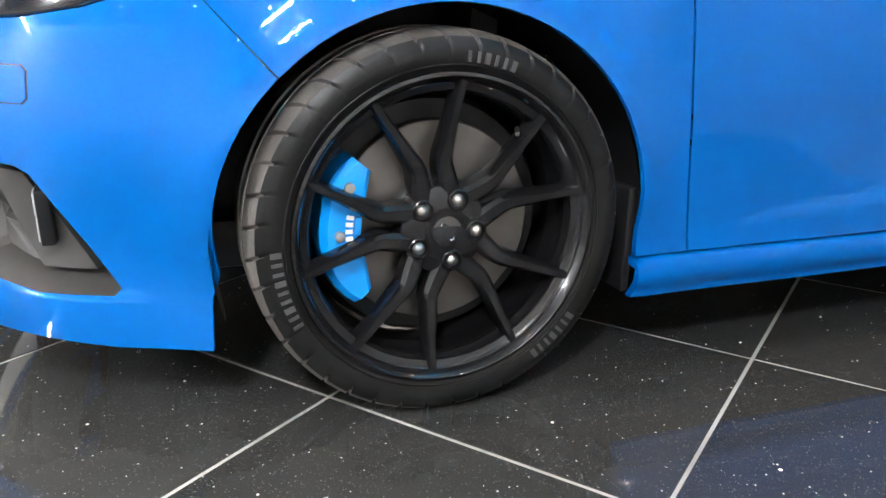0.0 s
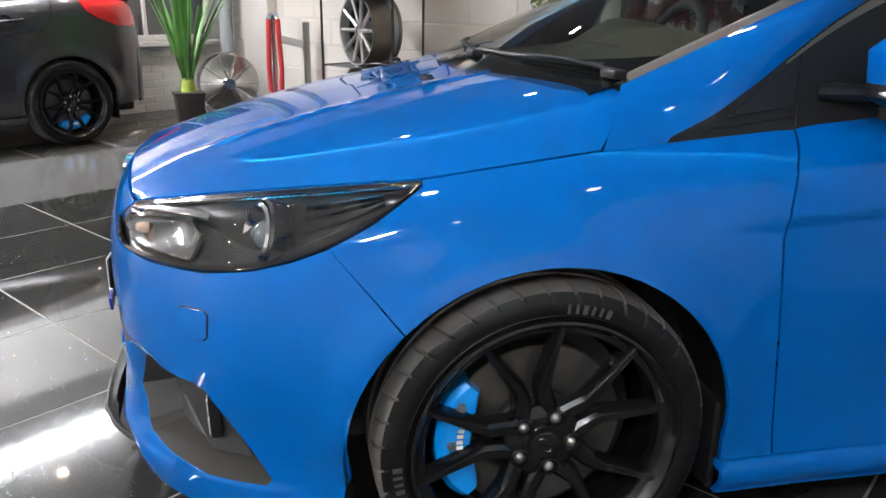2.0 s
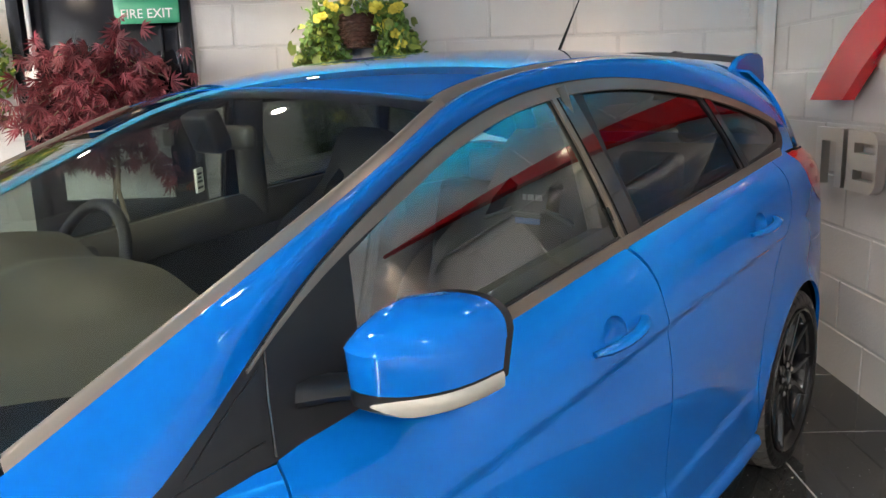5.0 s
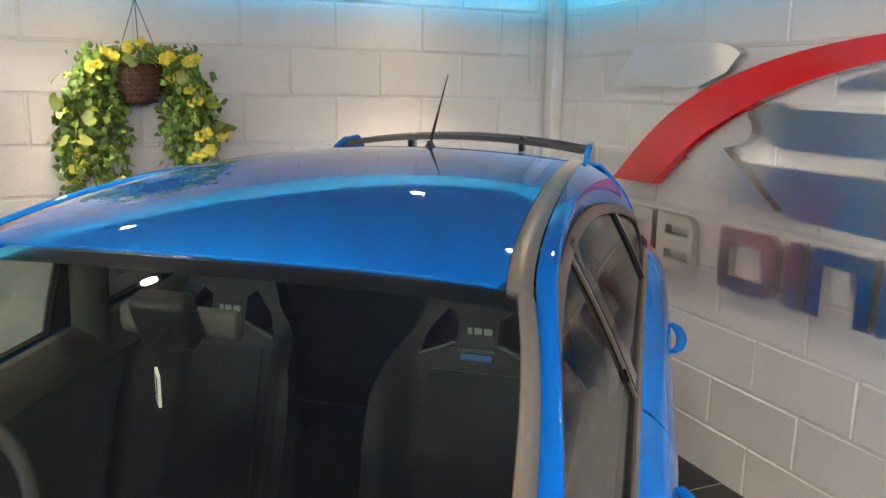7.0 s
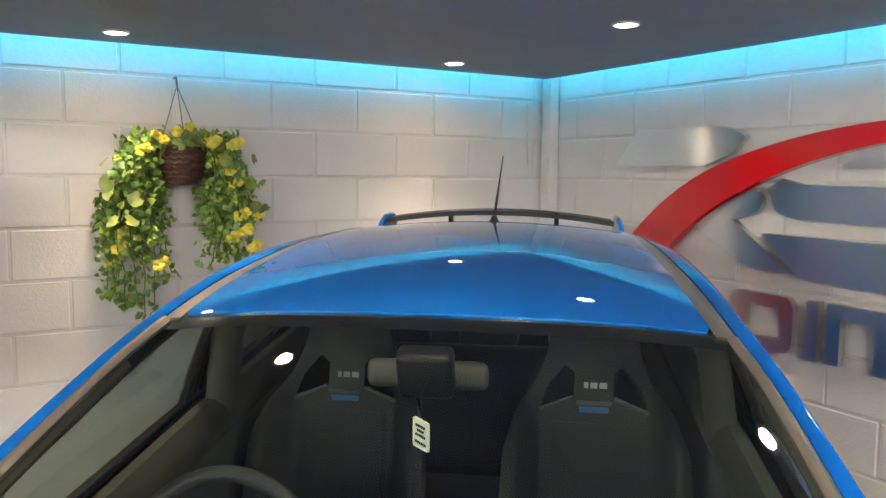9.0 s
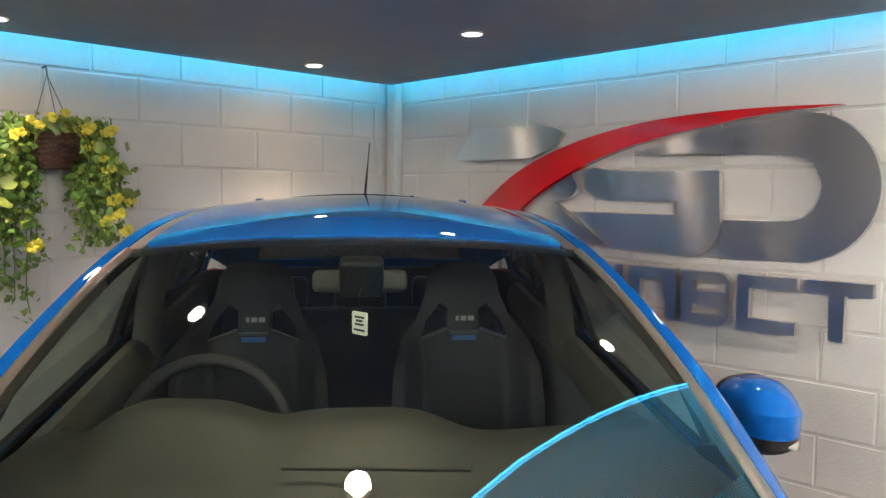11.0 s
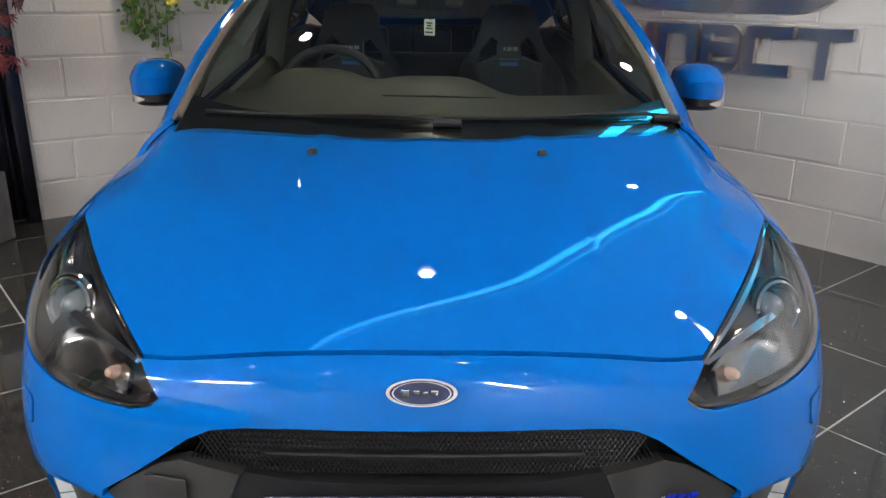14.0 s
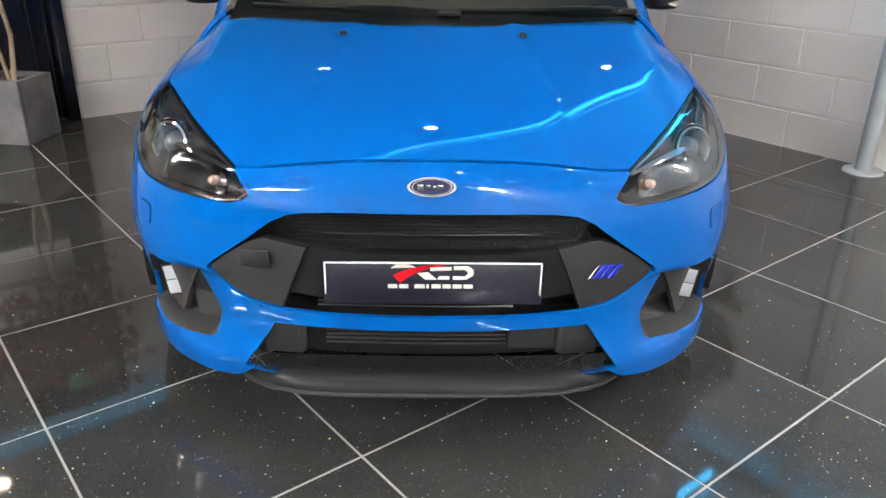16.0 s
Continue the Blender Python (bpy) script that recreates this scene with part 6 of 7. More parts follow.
part("headliner", box(0, 2.1, 1.375, 0.9, 1.5, 0.01), FABRIC, car, smooth=False)
for sg in (1, -1):
    part("door_card", tube([(sg * 0.71, y, z) for y, z in ((0.60, 0.86), (1.0, 0.90), (1.5, 0.955), (2.0, 0.99), (2.5, 1.03))], 0.045, 10, flat=1.6), CABIN, car)
    part("screen_pillar_trim", tube([tuple(top_fn(np.array([[sg * (float(E1X(y)) - 0.012), y]]))[0] - np.array([0, 0, 0.026])) for y in np.linspace(0.28, 0.98, 8)], 0.017, 8), CABIN, car)
    part("belt_pillar", tube([(sg * 0.70, 1.60, 0.95), (sg * 0.655, 1.56, 1.2), (sg * 0.60, 1.53, 1.36)], 0.05, 10, flat=0.5), CABIN, car)
tg = tagged(part("hanging_tag", box(0, 0, -0.045, 0.054, 0.003, 0.056, 0.004), PLATEWHITE), "cream card tag hanging from the mirror", "tag")
tg.matrix_basis = pose(0.0, 0.925, 1.224, 0, 0, -50)
part("tag_cord", tube([(0, 0, -0.008), (0, 0, 0.03), (0.012, 0.028, 0.085)], 0.0015, 6), TRIM, tg)
bm = bmesh.new()
for z, w in ((-0.030, 0.034), (-0.039, 0.024), (-0.048, 0.034), (-0.062, 0.040)):
    add_box(bm, 0, -0.002, z, w, 0.001, 0.005)
    add_box(bm, 0, 0.002, z, w, 0.001, 0.005)
part("tag_mark", bm, TRIM, tg, "dark printed bars", smooth=False)

# ---------------- metal sign on the sign wall; local x runs along the wall, y = 0 is the wall face ----------------
sign = thing("wall_sign_emblem", "large brushed metal emblem with a red swoosh fixed to the wall", "sign", SIGN @ Matrix.Translation((0, -0.012, 0)))


def sign_plate(name, poly, mat, depth=0.045, lift=0.0, holes=(), lab=""):
    """A thick plate on the wall, with stand-off behind it."""
    def fn(V):
        return np.stack([V[:, 0], np.full(len(V), -depth - lift), V[:, 1]], 1)
    return patch(name, poly, fn, mat, sign, holes=holes, h=0.12, thick=depth * 0.75, out=(0, -1, 0), label=lab)


def arc(cx, cz, rx, rz, a0, a1, n=14):
    return [(cx + rx * math.cos(radians(a0 + (a1 - a0) * i / n)), cz + rz * math.sin(radians(a0 + (a1 - a0) * i / n))) for i in range(n + 1)]


sign_plate("upper_plate", [(0.675, 1.712), (0.84, 1.898), (1.30, 1.892)] + arc(1.33, 1.80, 0.20, 0.090, 90, 25, 6) + [(1.44, 1.765), (1.28, 1.708)], BRUSHED, lab="brushed metal plate")
SW_UP = Curve((0.750, 1.265), (0.92, 1.425), (1.17, 1.610), (1.525, 1.760), (1.92, 1.850), (2.27, 1.885), (2.67, 1.892), (2.96, 1.882))
SW_LO = Curve((1.055, 1.268), (1.257, 1.440), (1.53, 1.600), (1.92, 1.742), (2.27, 1.812), (2.67, 1.866), (2.96, 1.880))
sw = [(x, float(SW_UP(x))) for x in np.linspace(0.750, 2.95, 28)]
lo = [(x, float(SW_LO(x))) for x in np.linspace(1.055, 2.93, 26)]
sign_plate("swoosh", sw + lo[::-1], SIGNRED, depth=0.07, lab="red swoosh plate")
sign_plate("diagonal_plate", [(1.24, 1.418)] + [(x, float(SW_LO(x)) - 0.004) for x in (1.30, 1.40, 1.50, 1.58)] + arc(1.50, 1.545, 0.112, 0.070, 42, -60, 7) + [(1.462, 1.462), (1.77, 1.245), (1.56, 1.250)], BRUSHED, lab="brushed metal plate")
sign_plate("middle_plate", [(1.645, 1.620), (1.72, 1.652), (1.80, 1.630), (2.415, 1.618), (2.425, 1.38)] + arc(2.285, 1.372, 0.142, 0.158, 0, -90, 8) + [(1.83, 1.226), (1.605, 1.410), (2.205, 1.408), (2.205, 1.476), (1.80, 1.482)] + arc(1.80, 1.555, 0.140, 0.073, -90, -160, 5), BRUSHED, lab="brushed metal plate")
ringo = [(1.945, 1.706), (2.05, 1.742)] + [(x, float(SW_LO(x)) - 0.022) for x in (2.20, 2.40, 2.60)] + [(2.78, 1.862)] + arc(2.78, 1.540, 0.320, 0.322, 88, -88, 24) + [(2.37, 1.214), (2.42, 1.262), (2.438, 1.318), (2.438, 1.390), (2.72, 1.393)] + arc(2.72, 1.542, 0.152, 0.150, -86, 86, 16)
sign_plate("ring_plate", ringo, BRUSHED, lab="brushed metal ring plate")

# plain metal blocks under the emblem, one for each character cell
ZL0, ZL1 = 0.892, 1.146


def cell(x0, x1, kind):
    b = 0.058
    if kind == "bar":
        return [(x0, ZL0), (x1, ZL0), (x1, ZL1), (x0, ZL1)], []
    outer = [(x0, ZL0), (x1 - 0.06, ZL0)] + arc(x1 - 0.06, ZL0 + 0.06, 0.06, 0.06, -80, -10, 4) + arc(x1 - 0.06, ZL1 - 0.06, 0.06, 0.06, 10, 80, 4) + [(x0, ZL1)]
    if kind == "ring":
        return outer, [[(x0 + b, ZL0 + b), (x1 - b, ZL0 + b), (x1 - b, ZL1 - b), (x0 + b, ZL1 - b)]]
    if kind == "slots":
        return outer, [[(x0 + b, ZL0 + 0.05), (x1 - 0.02, ZL0 + 0.05), (x1 - 0.02, ZL0 + 0.092), (x0 + b, ZL0 + 0.092)], [(x0 + b, ZL1 - 0.092), (x1 - 0.02, ZL1 - 0.092), (x1 - 0.02, ZL1 - 0.05), (x0 + b, ZL1 - 0.05)]]
    if kind == "open":
        return [(x0, ZL0), (x1, ZL0), (x1, ZL0 + b), (x0 + b, ZL0 + b), (x0 + b, ZL1 - b), (x1, ZL1 - b), (x1, ZL1), (x0, ZL1)], []
    if kind == "cap":
        m = (x0 + x1) / 2
        return [(m - 0.03, ZL0), (m + 0.03, ZL0), (m + 0.03, ZL1 - b), (x1, ZL1 - b), (x1, ZL1), (x0, ZL1), (x0, ZL1 - b), (m - 0.03, ZL1 - b)], []
    if kind == "arch":
        return [(x0, ZL0), (x0 + b, ZL0), (x0 + b, ZL1 - b), (x1 - b, ZL1 - b), (x1 - b, ZL0), (x1, ZL0), (x1, ZL1), (x0, ZL1)], []


for x0, x1, kind in ((0.80, 1.05, "arch"), (1.09, 1.33, "slots"), (1.50, 1.80, "ring"), (1.86, 1.915, "bar"), (1.955, 2.215, "arch"), (2.245, 2.485, "slots"), (2.52, 2.785, "open"), (2.815, 3.09, "cap")):
    poly, holes = cell(x0, x1, kind)
    sign_plate("metal_block", poly, BRUSHED, depth=0.05, holes=holes, lab="plain brushed metal block")

# ---------------- trunking in the corner, post, cables ----------------
tr = thing("corner_trunking", "painted square trunking in the wall corner", "trunking", SIGN)
part("trunk_box", box(0.065, -0.035, 1.30, 0.085, 0.07, 2.60, 0.006), WALLPAINT, tr)
cb = thing("wall_cable", "thin painted cable clipped to the block wall", "cable", BACK)
part("cable_run", tube([(-0.165, -0.012, 2.08), (-0.165, -0.012, 1.89), (-0.155, -0.012, 1.72)], 0.006, 8), WALLPAINT, cb)
post = thing("steel_post", "grey painted round steel post on a base plate", "post", Matrix.Translation((2.375, 1.50, 0)))
part("shaft", lathe([(0.045, 0.0), (0.045, PANEL_Z)], 28, "z"), POSTGREY, post)
part("base_plate", lathe([(0.0, 0.012), (0.10, 0.012), (0.105, 0.0)], 28, "z"), POSTGREY, post)

# ---------------- hanging baskets ----------------


def leaf_mesh(name, mat, parent, spots, size, seed, lab="", n=7, round_edge=False):
    """Many small cupped leaves at the spots: (point, spread)."""
    rnd = random.Random(seed)
    verts, faces = [], []
    for p in spots:
        c = Vector(p)
        nrm = Vector((rnd.uniform(-1, 1), rnd.uniform(-1.2, 0.2), rnd.uniform(-0.5, 1))).normalized()
        a = nrm.orthogonal().normalized()
        a.rotate(Matrix.Rotation(rnd.uniform(0, 6.28), 3, nrm))
        b = nrm.cross(a)
        s = size * rnd.uniform(0.6, 1.25)
        k = len(verts)
        verts.append(c + nrm * s * (-0.18 if round_edge else 0.12))
        for i in range(n):
            t = 2 * math.pi * i / n
            rr = s * ((1.0 if i else 0.45) if round_edge else (1.0 if i % 2 else 0.62))
            verts.append(c + a * math.cos(t) * rr + b * math.sin(t) * rr * 0.88 - nrm * s * 0.15 * (rnd.uniform(-1, 1) if round_edge else i % 2))
        for i in range(n):
            faces.append((k, k + 1 + i, k + 1 + (i + 1) % n))
    me = bpy.data.meshes.new(name)
    me.from_pydata(verts, [], faces)
    me.shade_smooth()
    ob = link(name, me, mat, parent, lab)
    ob["kind"] = "stuff"
    return ob


def flower_mesh(parent, spots, size, seed):
    rnd = random.Random(seed)
    for p in spots:
        bm = bmesh.new()
        s = size * rnd.uniform(0.75, 1.2)
        for i in range(5):
            a = 2 * math.pi * i / 5 + rnd.uniform(-0.2, 0.2)
            m = Matrix.Translation(Vector(p) + Vector((math.cos(a) * s * 0.55, rnd.uniform(-0.01, 0.01), math.sin(a) * s * 0.55))) @ Matrix.Rotation(rnd.uniform(-0.6, 0.6), 4, "X") @ Matrix.Diagonal((s * 0.55, s * 0.22, s * 0.55, 1))
            bmesh.ops.create_icosphere(bm, subdivisions=1, radius=1, matrix=m)
        part("flower", bm, PETAL, parent, "yellow artificial flower")


def make_basket(a, z, seed):
    bk = thing("hanging_basket", "wicker wall basket trailing artificial leaves and yellow flowers", "hanging basket", BACK @ Matrix.Translation((-a, 0, 0)), group="wall flower baskets")
    bowl = []
    for i in range(9):
        f = i / 8
        bowl.append((0.115 - 0.055 * f ** 2, z + 0.07 - 0.17 * f))
    bm = lathe([(0.0, z + 0.05), (0.108, z + 0.06)] + bowl + [(0.0, z - 0.105)], 40, "z")
    bm.transform(Matrix.Translation((0, -0.135, 0)))
    w = part("wicker_bowl", bm, WICKER, bk, "dark brown woven wicker")
    for k in range(8):
        f = k / 7
        rr = 0.117 - 0.052 * f ** 2
        part("weave_ring", tube([(rr * math.cos(2 * math.pi * i / 40), -0.135 + rr * math.sin(2 * math.pi * i / 40), z + 0.065 - 0.155 * f + 0.004 * (-1) ** i) for i in range(40)], 0.0075, 6, closed=True), WICKER, w)
    for dx, dy in ((-0.1, -0.135), (0.1, -0.135), (0, -0.23)):
        part("chain", tube([(dx, dy, z + 0.06), (0, -0.06, z + 0.36)], 0.0022, 6), CHAIN, bk)
    part("wall_hook", tube([(0, 0, z + 0.40), (0, -0.05, z + 0.40), (0, -0.065, z + 0.36)], 0.005, 8), CHAIN, bk)
    rnd = random.Random(seed)
    spots, fl, stems = [], [], []
    big = []
    for _ in range(64):
        f = rnd.uniform(-1, 1)
        big.append((f * 0.26, -0.16 + rnd.gauss(0, 0.06), z + 0.10 - 0.16 * f * f + rnd.uniform(-0.03, 0.06)))
    for sg in (-1, 1):
        for _ in range(34):
            big.append((sg * rnd.uniform(0.16, 0.36), -0.15 + rnd.gauss(0, 0.05), z + rnd.uniform(-0.26, 0.03)))
    for _ in range(60):
        spots.append((rnd.gauss(0, 0.13), -0.135 + rnd.gauss(0, 0.07), z + 0.08 + abs(rnd.gauss(0, 0.035))))
    for _ in range(6):
        fl.append((rnd.gauss(0, 0.12), -0.265 + rnd.uniform(-0.04, 0.02), z + 0.10 + rnd.uniform(-0.02, 0.07)))
    for sg, n, depth in ((-1, 17, 0.80), (1, 15, 0.52)):
        for k in range(n):
            x0 = sg * rnd.uniform(0.08, 0.19)
            x1 = sg * rnd.uniform(0.06, 0.35)
            ln = depth * rnd.uniform(0.35, 0.92)
            y0 = -0.13 + rnd.uniform(-0.09, 0.09)
            if k < 3:
                ln, x1 = depth * (1.06 - 0.08 * k), sg * (0.15 + 0.04 * k)
            pts = []
            for i in range(11):
                t = i / 10
                x = x0 + (x1 - x0) * min(1, t * 1.8) - sg * 0.07 * max(0, t - 0.6) + rnd.uniform(-0.012, 0.012)
                zz = z + 0.09 + 0.03 * math.sin(t * 5) - ln * t ** 1.25 - 0.55 * max(0, abs(x) - 0.20)
                yy = min(-0.015, y0 + rnd.uniform(-0.02, 0.02) + 0.05 * t)
                pts.append((x, yy, zz))
                for _ in range(9 if t < 0.8 else 5):
                    spots.append((x + rnd.gauss(0, 0.024), min(-0.012, yy + rnd.gauss(0, 0.028)), zz + rnd.gauss(0, 0.024)))
                if rnd.random() < 0.062:
                    fl += [(x, yy - 0.070, zz), (x + 0.03, yy - 0.065, zz + 0.012)]
            stems.append(pts)
    for pts in stems:
        part("trailing_stem", tube(pts, 0.0028, 5), STEMGREEN, bk)
    leaf_mesh("foliage", LEAFGREEN, bk, spots, 0.023, seed + 5, "small green artificial ivy leaves")
    leaf_mesh("foliage", LEAFLIME, bk, [s for i, s in enumerate(spots) if i % 3 == 0], 0.022, seed + 9, "paler yellow-green leaves")
    leaf_mesh("round_leaves", LEAFROUND, bk, big, 0.034, seed + 7, "large round yellow-green leaves", 11, True)
    flower_mesh(bk, fl, 0.026, seed + 2)
    return bk


make_basket(2.235, 1.70, 3)
make_basket(4.56, 1.71, 11)

# ---------------- fire exit door, exit sign, boxes, maple in its planter ----------------
door = thing("door_1", "dark painted exit door in a black frame", "door", BACK, kind="structure")
for x, w in ((-3.215, 0.07), (-4.165, 0.07)):
    part("door_frame", box(x, 0.035, 1.045, w, 0.13, 2.09, 0.006), DOORBLACK, door)
part("door_frame", box(-3.69, 0.035, 2.06, 0.88, 0.13, 0.07, 0.006), DOORBLACK, door)
part("door_leaf", box(-3.69, 0.07, 1.01, 0.88, 0.05, 2.0, 0.004), DOORBLACK, door, "dark blue-black door leaf")
for x in (-3.28, -3.37):
    part("frame_bead", box(x, 0.03, 1.02, 0.016, 0.02, 2.0, 0.004), DOORBLACK, door)
# pale panel and beads added in place of an unexplained bright area
part("vision_panel", box(-3.70, 0.0425, 1.07, 0.66, 0.006, 0.54, 0.002), WHITEPLASTIC, door, "pale panel added to brighten the middle of the door")
for z in (0.785, 1.355):
    part("panel_bead", box(-3.70, 0.038, z, 0.70, 0.016, 0.03, 0.003), DOORBLACK, door)
part("door_closer", box(-3.36, -0.045, 1.15, 0.05, 0.04, 0.09, 0.005), STEEL, door)
part("push_bar", tube([(-4.08, -0.04, 1.02), (-3.36, -0.04, 1.02)], 0.018, 10), STEEL, door)
ex = thing("exit_sign", "green running exit sign with white lettering", "sign", BACK @ Matrix.Translation((-3.41, -0.04, 1.852)))
part("sign_board", box(0, 0, 0, 0.36, 0.012, 0.15, 0.003), EXITGREEN, ex)
fc = bpy.data.curves.new("lettering", "FONT")
fc.body = "FIRE EXIT"
fc.size, fc.align_x, fc.align_y, fc.extrude = 0.070, "CENTER", "CENTER", 0.001
tx = new("lettering", fc)
fc.materials.append(WHITEPAINT)
tx.parent = ex
tx.matrix_basis = pose(0.0, -0.0075, -0.025, 90)
for a, z in ((4.26, 1.50), (4.07, 1.50)):
    bx = thing("switch_box", "white surface switch box with conduit above", "switch", BACK @ Matrix.Translation((-a - 0.02, 0, z)), group="white wall switches")
    part("cover", box(0, -0.025, 0, 0.085, 0.05, 0.085, 0.006), WHITEPLASTIC, bx)
    part("conduit", tube([(0, -0.015, 0.04), (0, -0.015, 0.9)], 0.013, 10), WHITEPLASTIC, bx)
    part("rocker", box(0, -0.053, 0, 0.03, 0.008, 0.045, 0.003), WHITEPLASTIC, bx)

planter = thing("planter", "grey concrete square planter with soil", "planter", Matrix.Translation((-2.448, 2.007, 0)) @ Matrix.Rotation(radians(-10), 4, "Z"))
for cx, cy, sx_, sy_ in ((0, -0.1375, 0.31, 0.035), (0, 0.1375, 0.31, 0.035), (-0.1375, 0, 0.035, 0.24), (0.1375, 0, 0.035, 0.24)):
    part("tub_side", box(cx, cy, 0.185, sx_, sy_, 0.37, 0.006), CONCRETE, planter)
part("soil", box(0, 0, 0.175, 0.242, 0.242, 0.33), SOIL, planter)
maple = thing("maple_tree", "artificial dark red maple with bare pale stems", "tree", Matrix.Translation((-2.448, 2.007, 0.34)) @ Matrix.Rotation(TURN, 4, "Z"))
rnd = random.Random(7)
bm = bmesh.new()
add_tube(bm, [(0.02, 0, 0), (0.05, 0.01, 0.25), (0.01, -0.02, 0.55), (0.03, 0, 0.85), (0.0, 0, 1.05), (0, 0, 1.2)], 0.014, 10, taper=[1.2, 1, 0.9, 0.8, 0.6, 0.4])
add_tube(bm, [(0.0, 0.02, 0), (-0.05, -0.01, 0.3), (-0.02, 0.02, 0.6), (-0.07, 0, 0.9), (-0.1, 0, 1.15)], 0.011, 9, taper=[1.2, 1, 0.9, 0.7, 0.4])
part("trunk", bm, BARK, maple, "pale twisted stems")
verts, faces = [], []
for k in range(34):
    base = Vector((rnd.uniform(-0.06, 0.06), rnd.uniform(-0.05, 0.05), rnd.uniform(0.67, 1.23)))
    tip = base + Vector((rnd.uniform(-0.38, 0.38), rnd.uniform(-0.32, 0.12), rnd.uniform(-0.26, 0.16)))
    part("branch", tube([base, (base + tip) / 2 + Vector((0, 0, 0.06)), tip], 0.006, 5, taper=[1, 0.7, 0.4]), BARK, maple)
    for i in range(34):
        t = rnd.uniform(0.25, 1.1)
        c = base.lerp(tip, t) + Vector((rnd.gauss(0, 0.05), rnd.gauss(0, 0.05), rnd.gauss(0, 0.05) + 0.03))
        if c.y > 0.16:
            c.y = 0.16
        down = Vector((rnd.uniform(-0.6, 0.6), rnd.uniform(-0.6, 0.3), rnd.uniform(-1, -0.1))).normalized()
        side = down.orthogonal().normalized()
        side.rotate(Matrix.Rotation(rnd.uniform(0, 6.28), 3, down))
        s = rnd.uniform(0.06, 0.105)
        for fi in range(7):
            ang = (fi - 3) * 0.42
            d = down * math.cos(ang) + side * math.sin(ang)
            e = down.cross(side)
            p = d.cross(e) * s * 0.075
            kk = len(verts)
            ln = s * 1.1 * (1.0 - 0.15 * abs(fi - 3))
            verts += [c, c + d * ln * 0.5 + p, c + d * ln + e * 0.006, c + d * ln * 0.5 - p]
            faces += [(kk, kk + 1, kk + 2, kk + 3)]
me = bpy.data.meshes.new("foliage")
me.from_pydata(verts, [], faces)
fo = link("foliage", me, MAPLE, maple, "deep red fingered maple leaves")
fo["kind"] = "stuff"

# ---------------- display rack with bare alloy wheels ----------------
RACK = Matrix.Translation(at_room(6.31, 0.55) + Vector((0.17, 0.13, 0))) @ Matrix.Rotation(TURN, 4, "Z")
rack = thing("wheel_rack", "black wire display rack with three open shelves", "rack", RACK)
RW, RD = 0.80, 0.34
for x in (-RW / 2, RW / 2):
    for y in (-RD / 2, RD / 2):
        part("upright", tube([(x, y, 0), (x, y, 2.0)], 0.010, 8), RACKBLACK, rack)
for z in (0.06, 0.595, 1.13, 1.67):
    for y in np.linspace(-RD / 2, RD / 2, 6):
        part("shelf_wire", tube([(-RW / 2, y, z), (RW / 2, y, z)], 0.006, 6), RACKBLACK, rack)
    for x in (-RW / 2, 0, RW / 2):
        part("shelf_bar", tube([(x, -RD / 2, z), (x, RD / 2, z)], 0.008, 6), RACKBLACK, rack)


TAUPE = node_mat("barrel_taupe", (0.20, 0.165, 0.13), rough=0.32, metal=0.6, vary=0.15)
BARRELSHADE = node_mat("barrel_shade", (0.035, 0.03, 0.026), rough=0.35, metal=0.5, vary=0.3)


def show_wheel(m, spokes, twin, label):
    w = thing("alloy_wheel", label, "alloy wheel", m, group="wheels on the rack")
    rim = part("rim", lathe([(0.255, 0.10), (0.268, 0.115), (0.268, 0.122), (0.258, 0.118), (0.250, 0.09), (0.240, 0.04), (0.238, -0.06), (0.262, -0.10), (0.268, -0.115)], 60), SILVER, w)
    for i in range(spokes):
        a = 2 * math.pi * i / spokes
        for d in ((-0.07, 0.07) if twin else (0,)):
            path = [(0.04, a, 0.075), (0.12, a + d * 0.6, 0.085), (0.252, a + d * (1.6 if twin else 1), 0.10)]
            part("spoke", tube([(h, r * math.cos(q), r * math.sin(q)) for r, q, h in path], 0.014 if twin else 0.019, 8, taper=[1.3, 0.9, 0.9], flat=0.9), SILVER, rim)
    part("barrel", lathe([(0.2665, 0.108), (0.256, 0.07), (0.252, -0.10), (0.262, -0.145), (0.268, -0.150)], 48), TAUPE, rim, "taupe outer barrel")
    # dark backing disc gives the shade behind the spokes by colour
    part("barrel_inside", lathe([(0.0, -0.02), (0.20, -0.02), (0.236, -0.01), (0.240, 0.045)], 40), BARRELSHADE, rim, "dark disc standing in for shade inside the barrel")
    part("hub", lathe([(0.0, 0.09), (0.03, 0.09), (0.035, 0.082), (0.07, 0.08), (0.08, 0.06), (0.08, 0.0)], 30), SILVER, rim)
    return w


face = Matrix.Rotation(radians(-90), 4, "Z") @ Matrix.Rotation(radians(-14), 4, "Z")
for z, n, twin, dx, lab in ((0.06 + 0.27, 5, True, -0.02, "polished alloy wheel with five split spokes"), (0.595 + 0.274, 10, False, -0.03, "silver alloy wheel with ten straight spokes"),
                            (1.13 + 0.274, 8, True, -0.05, "grey alloy wheel with fine crossed spokes"), (1.67 + 0.274, 6, True, -0.03, "silver alloy wheel with six twin spokes")):
    show_wheel(RACK @ Matrix.Translation((dx, 0.0, z + 0.006)) @ face, n, twin, lab)

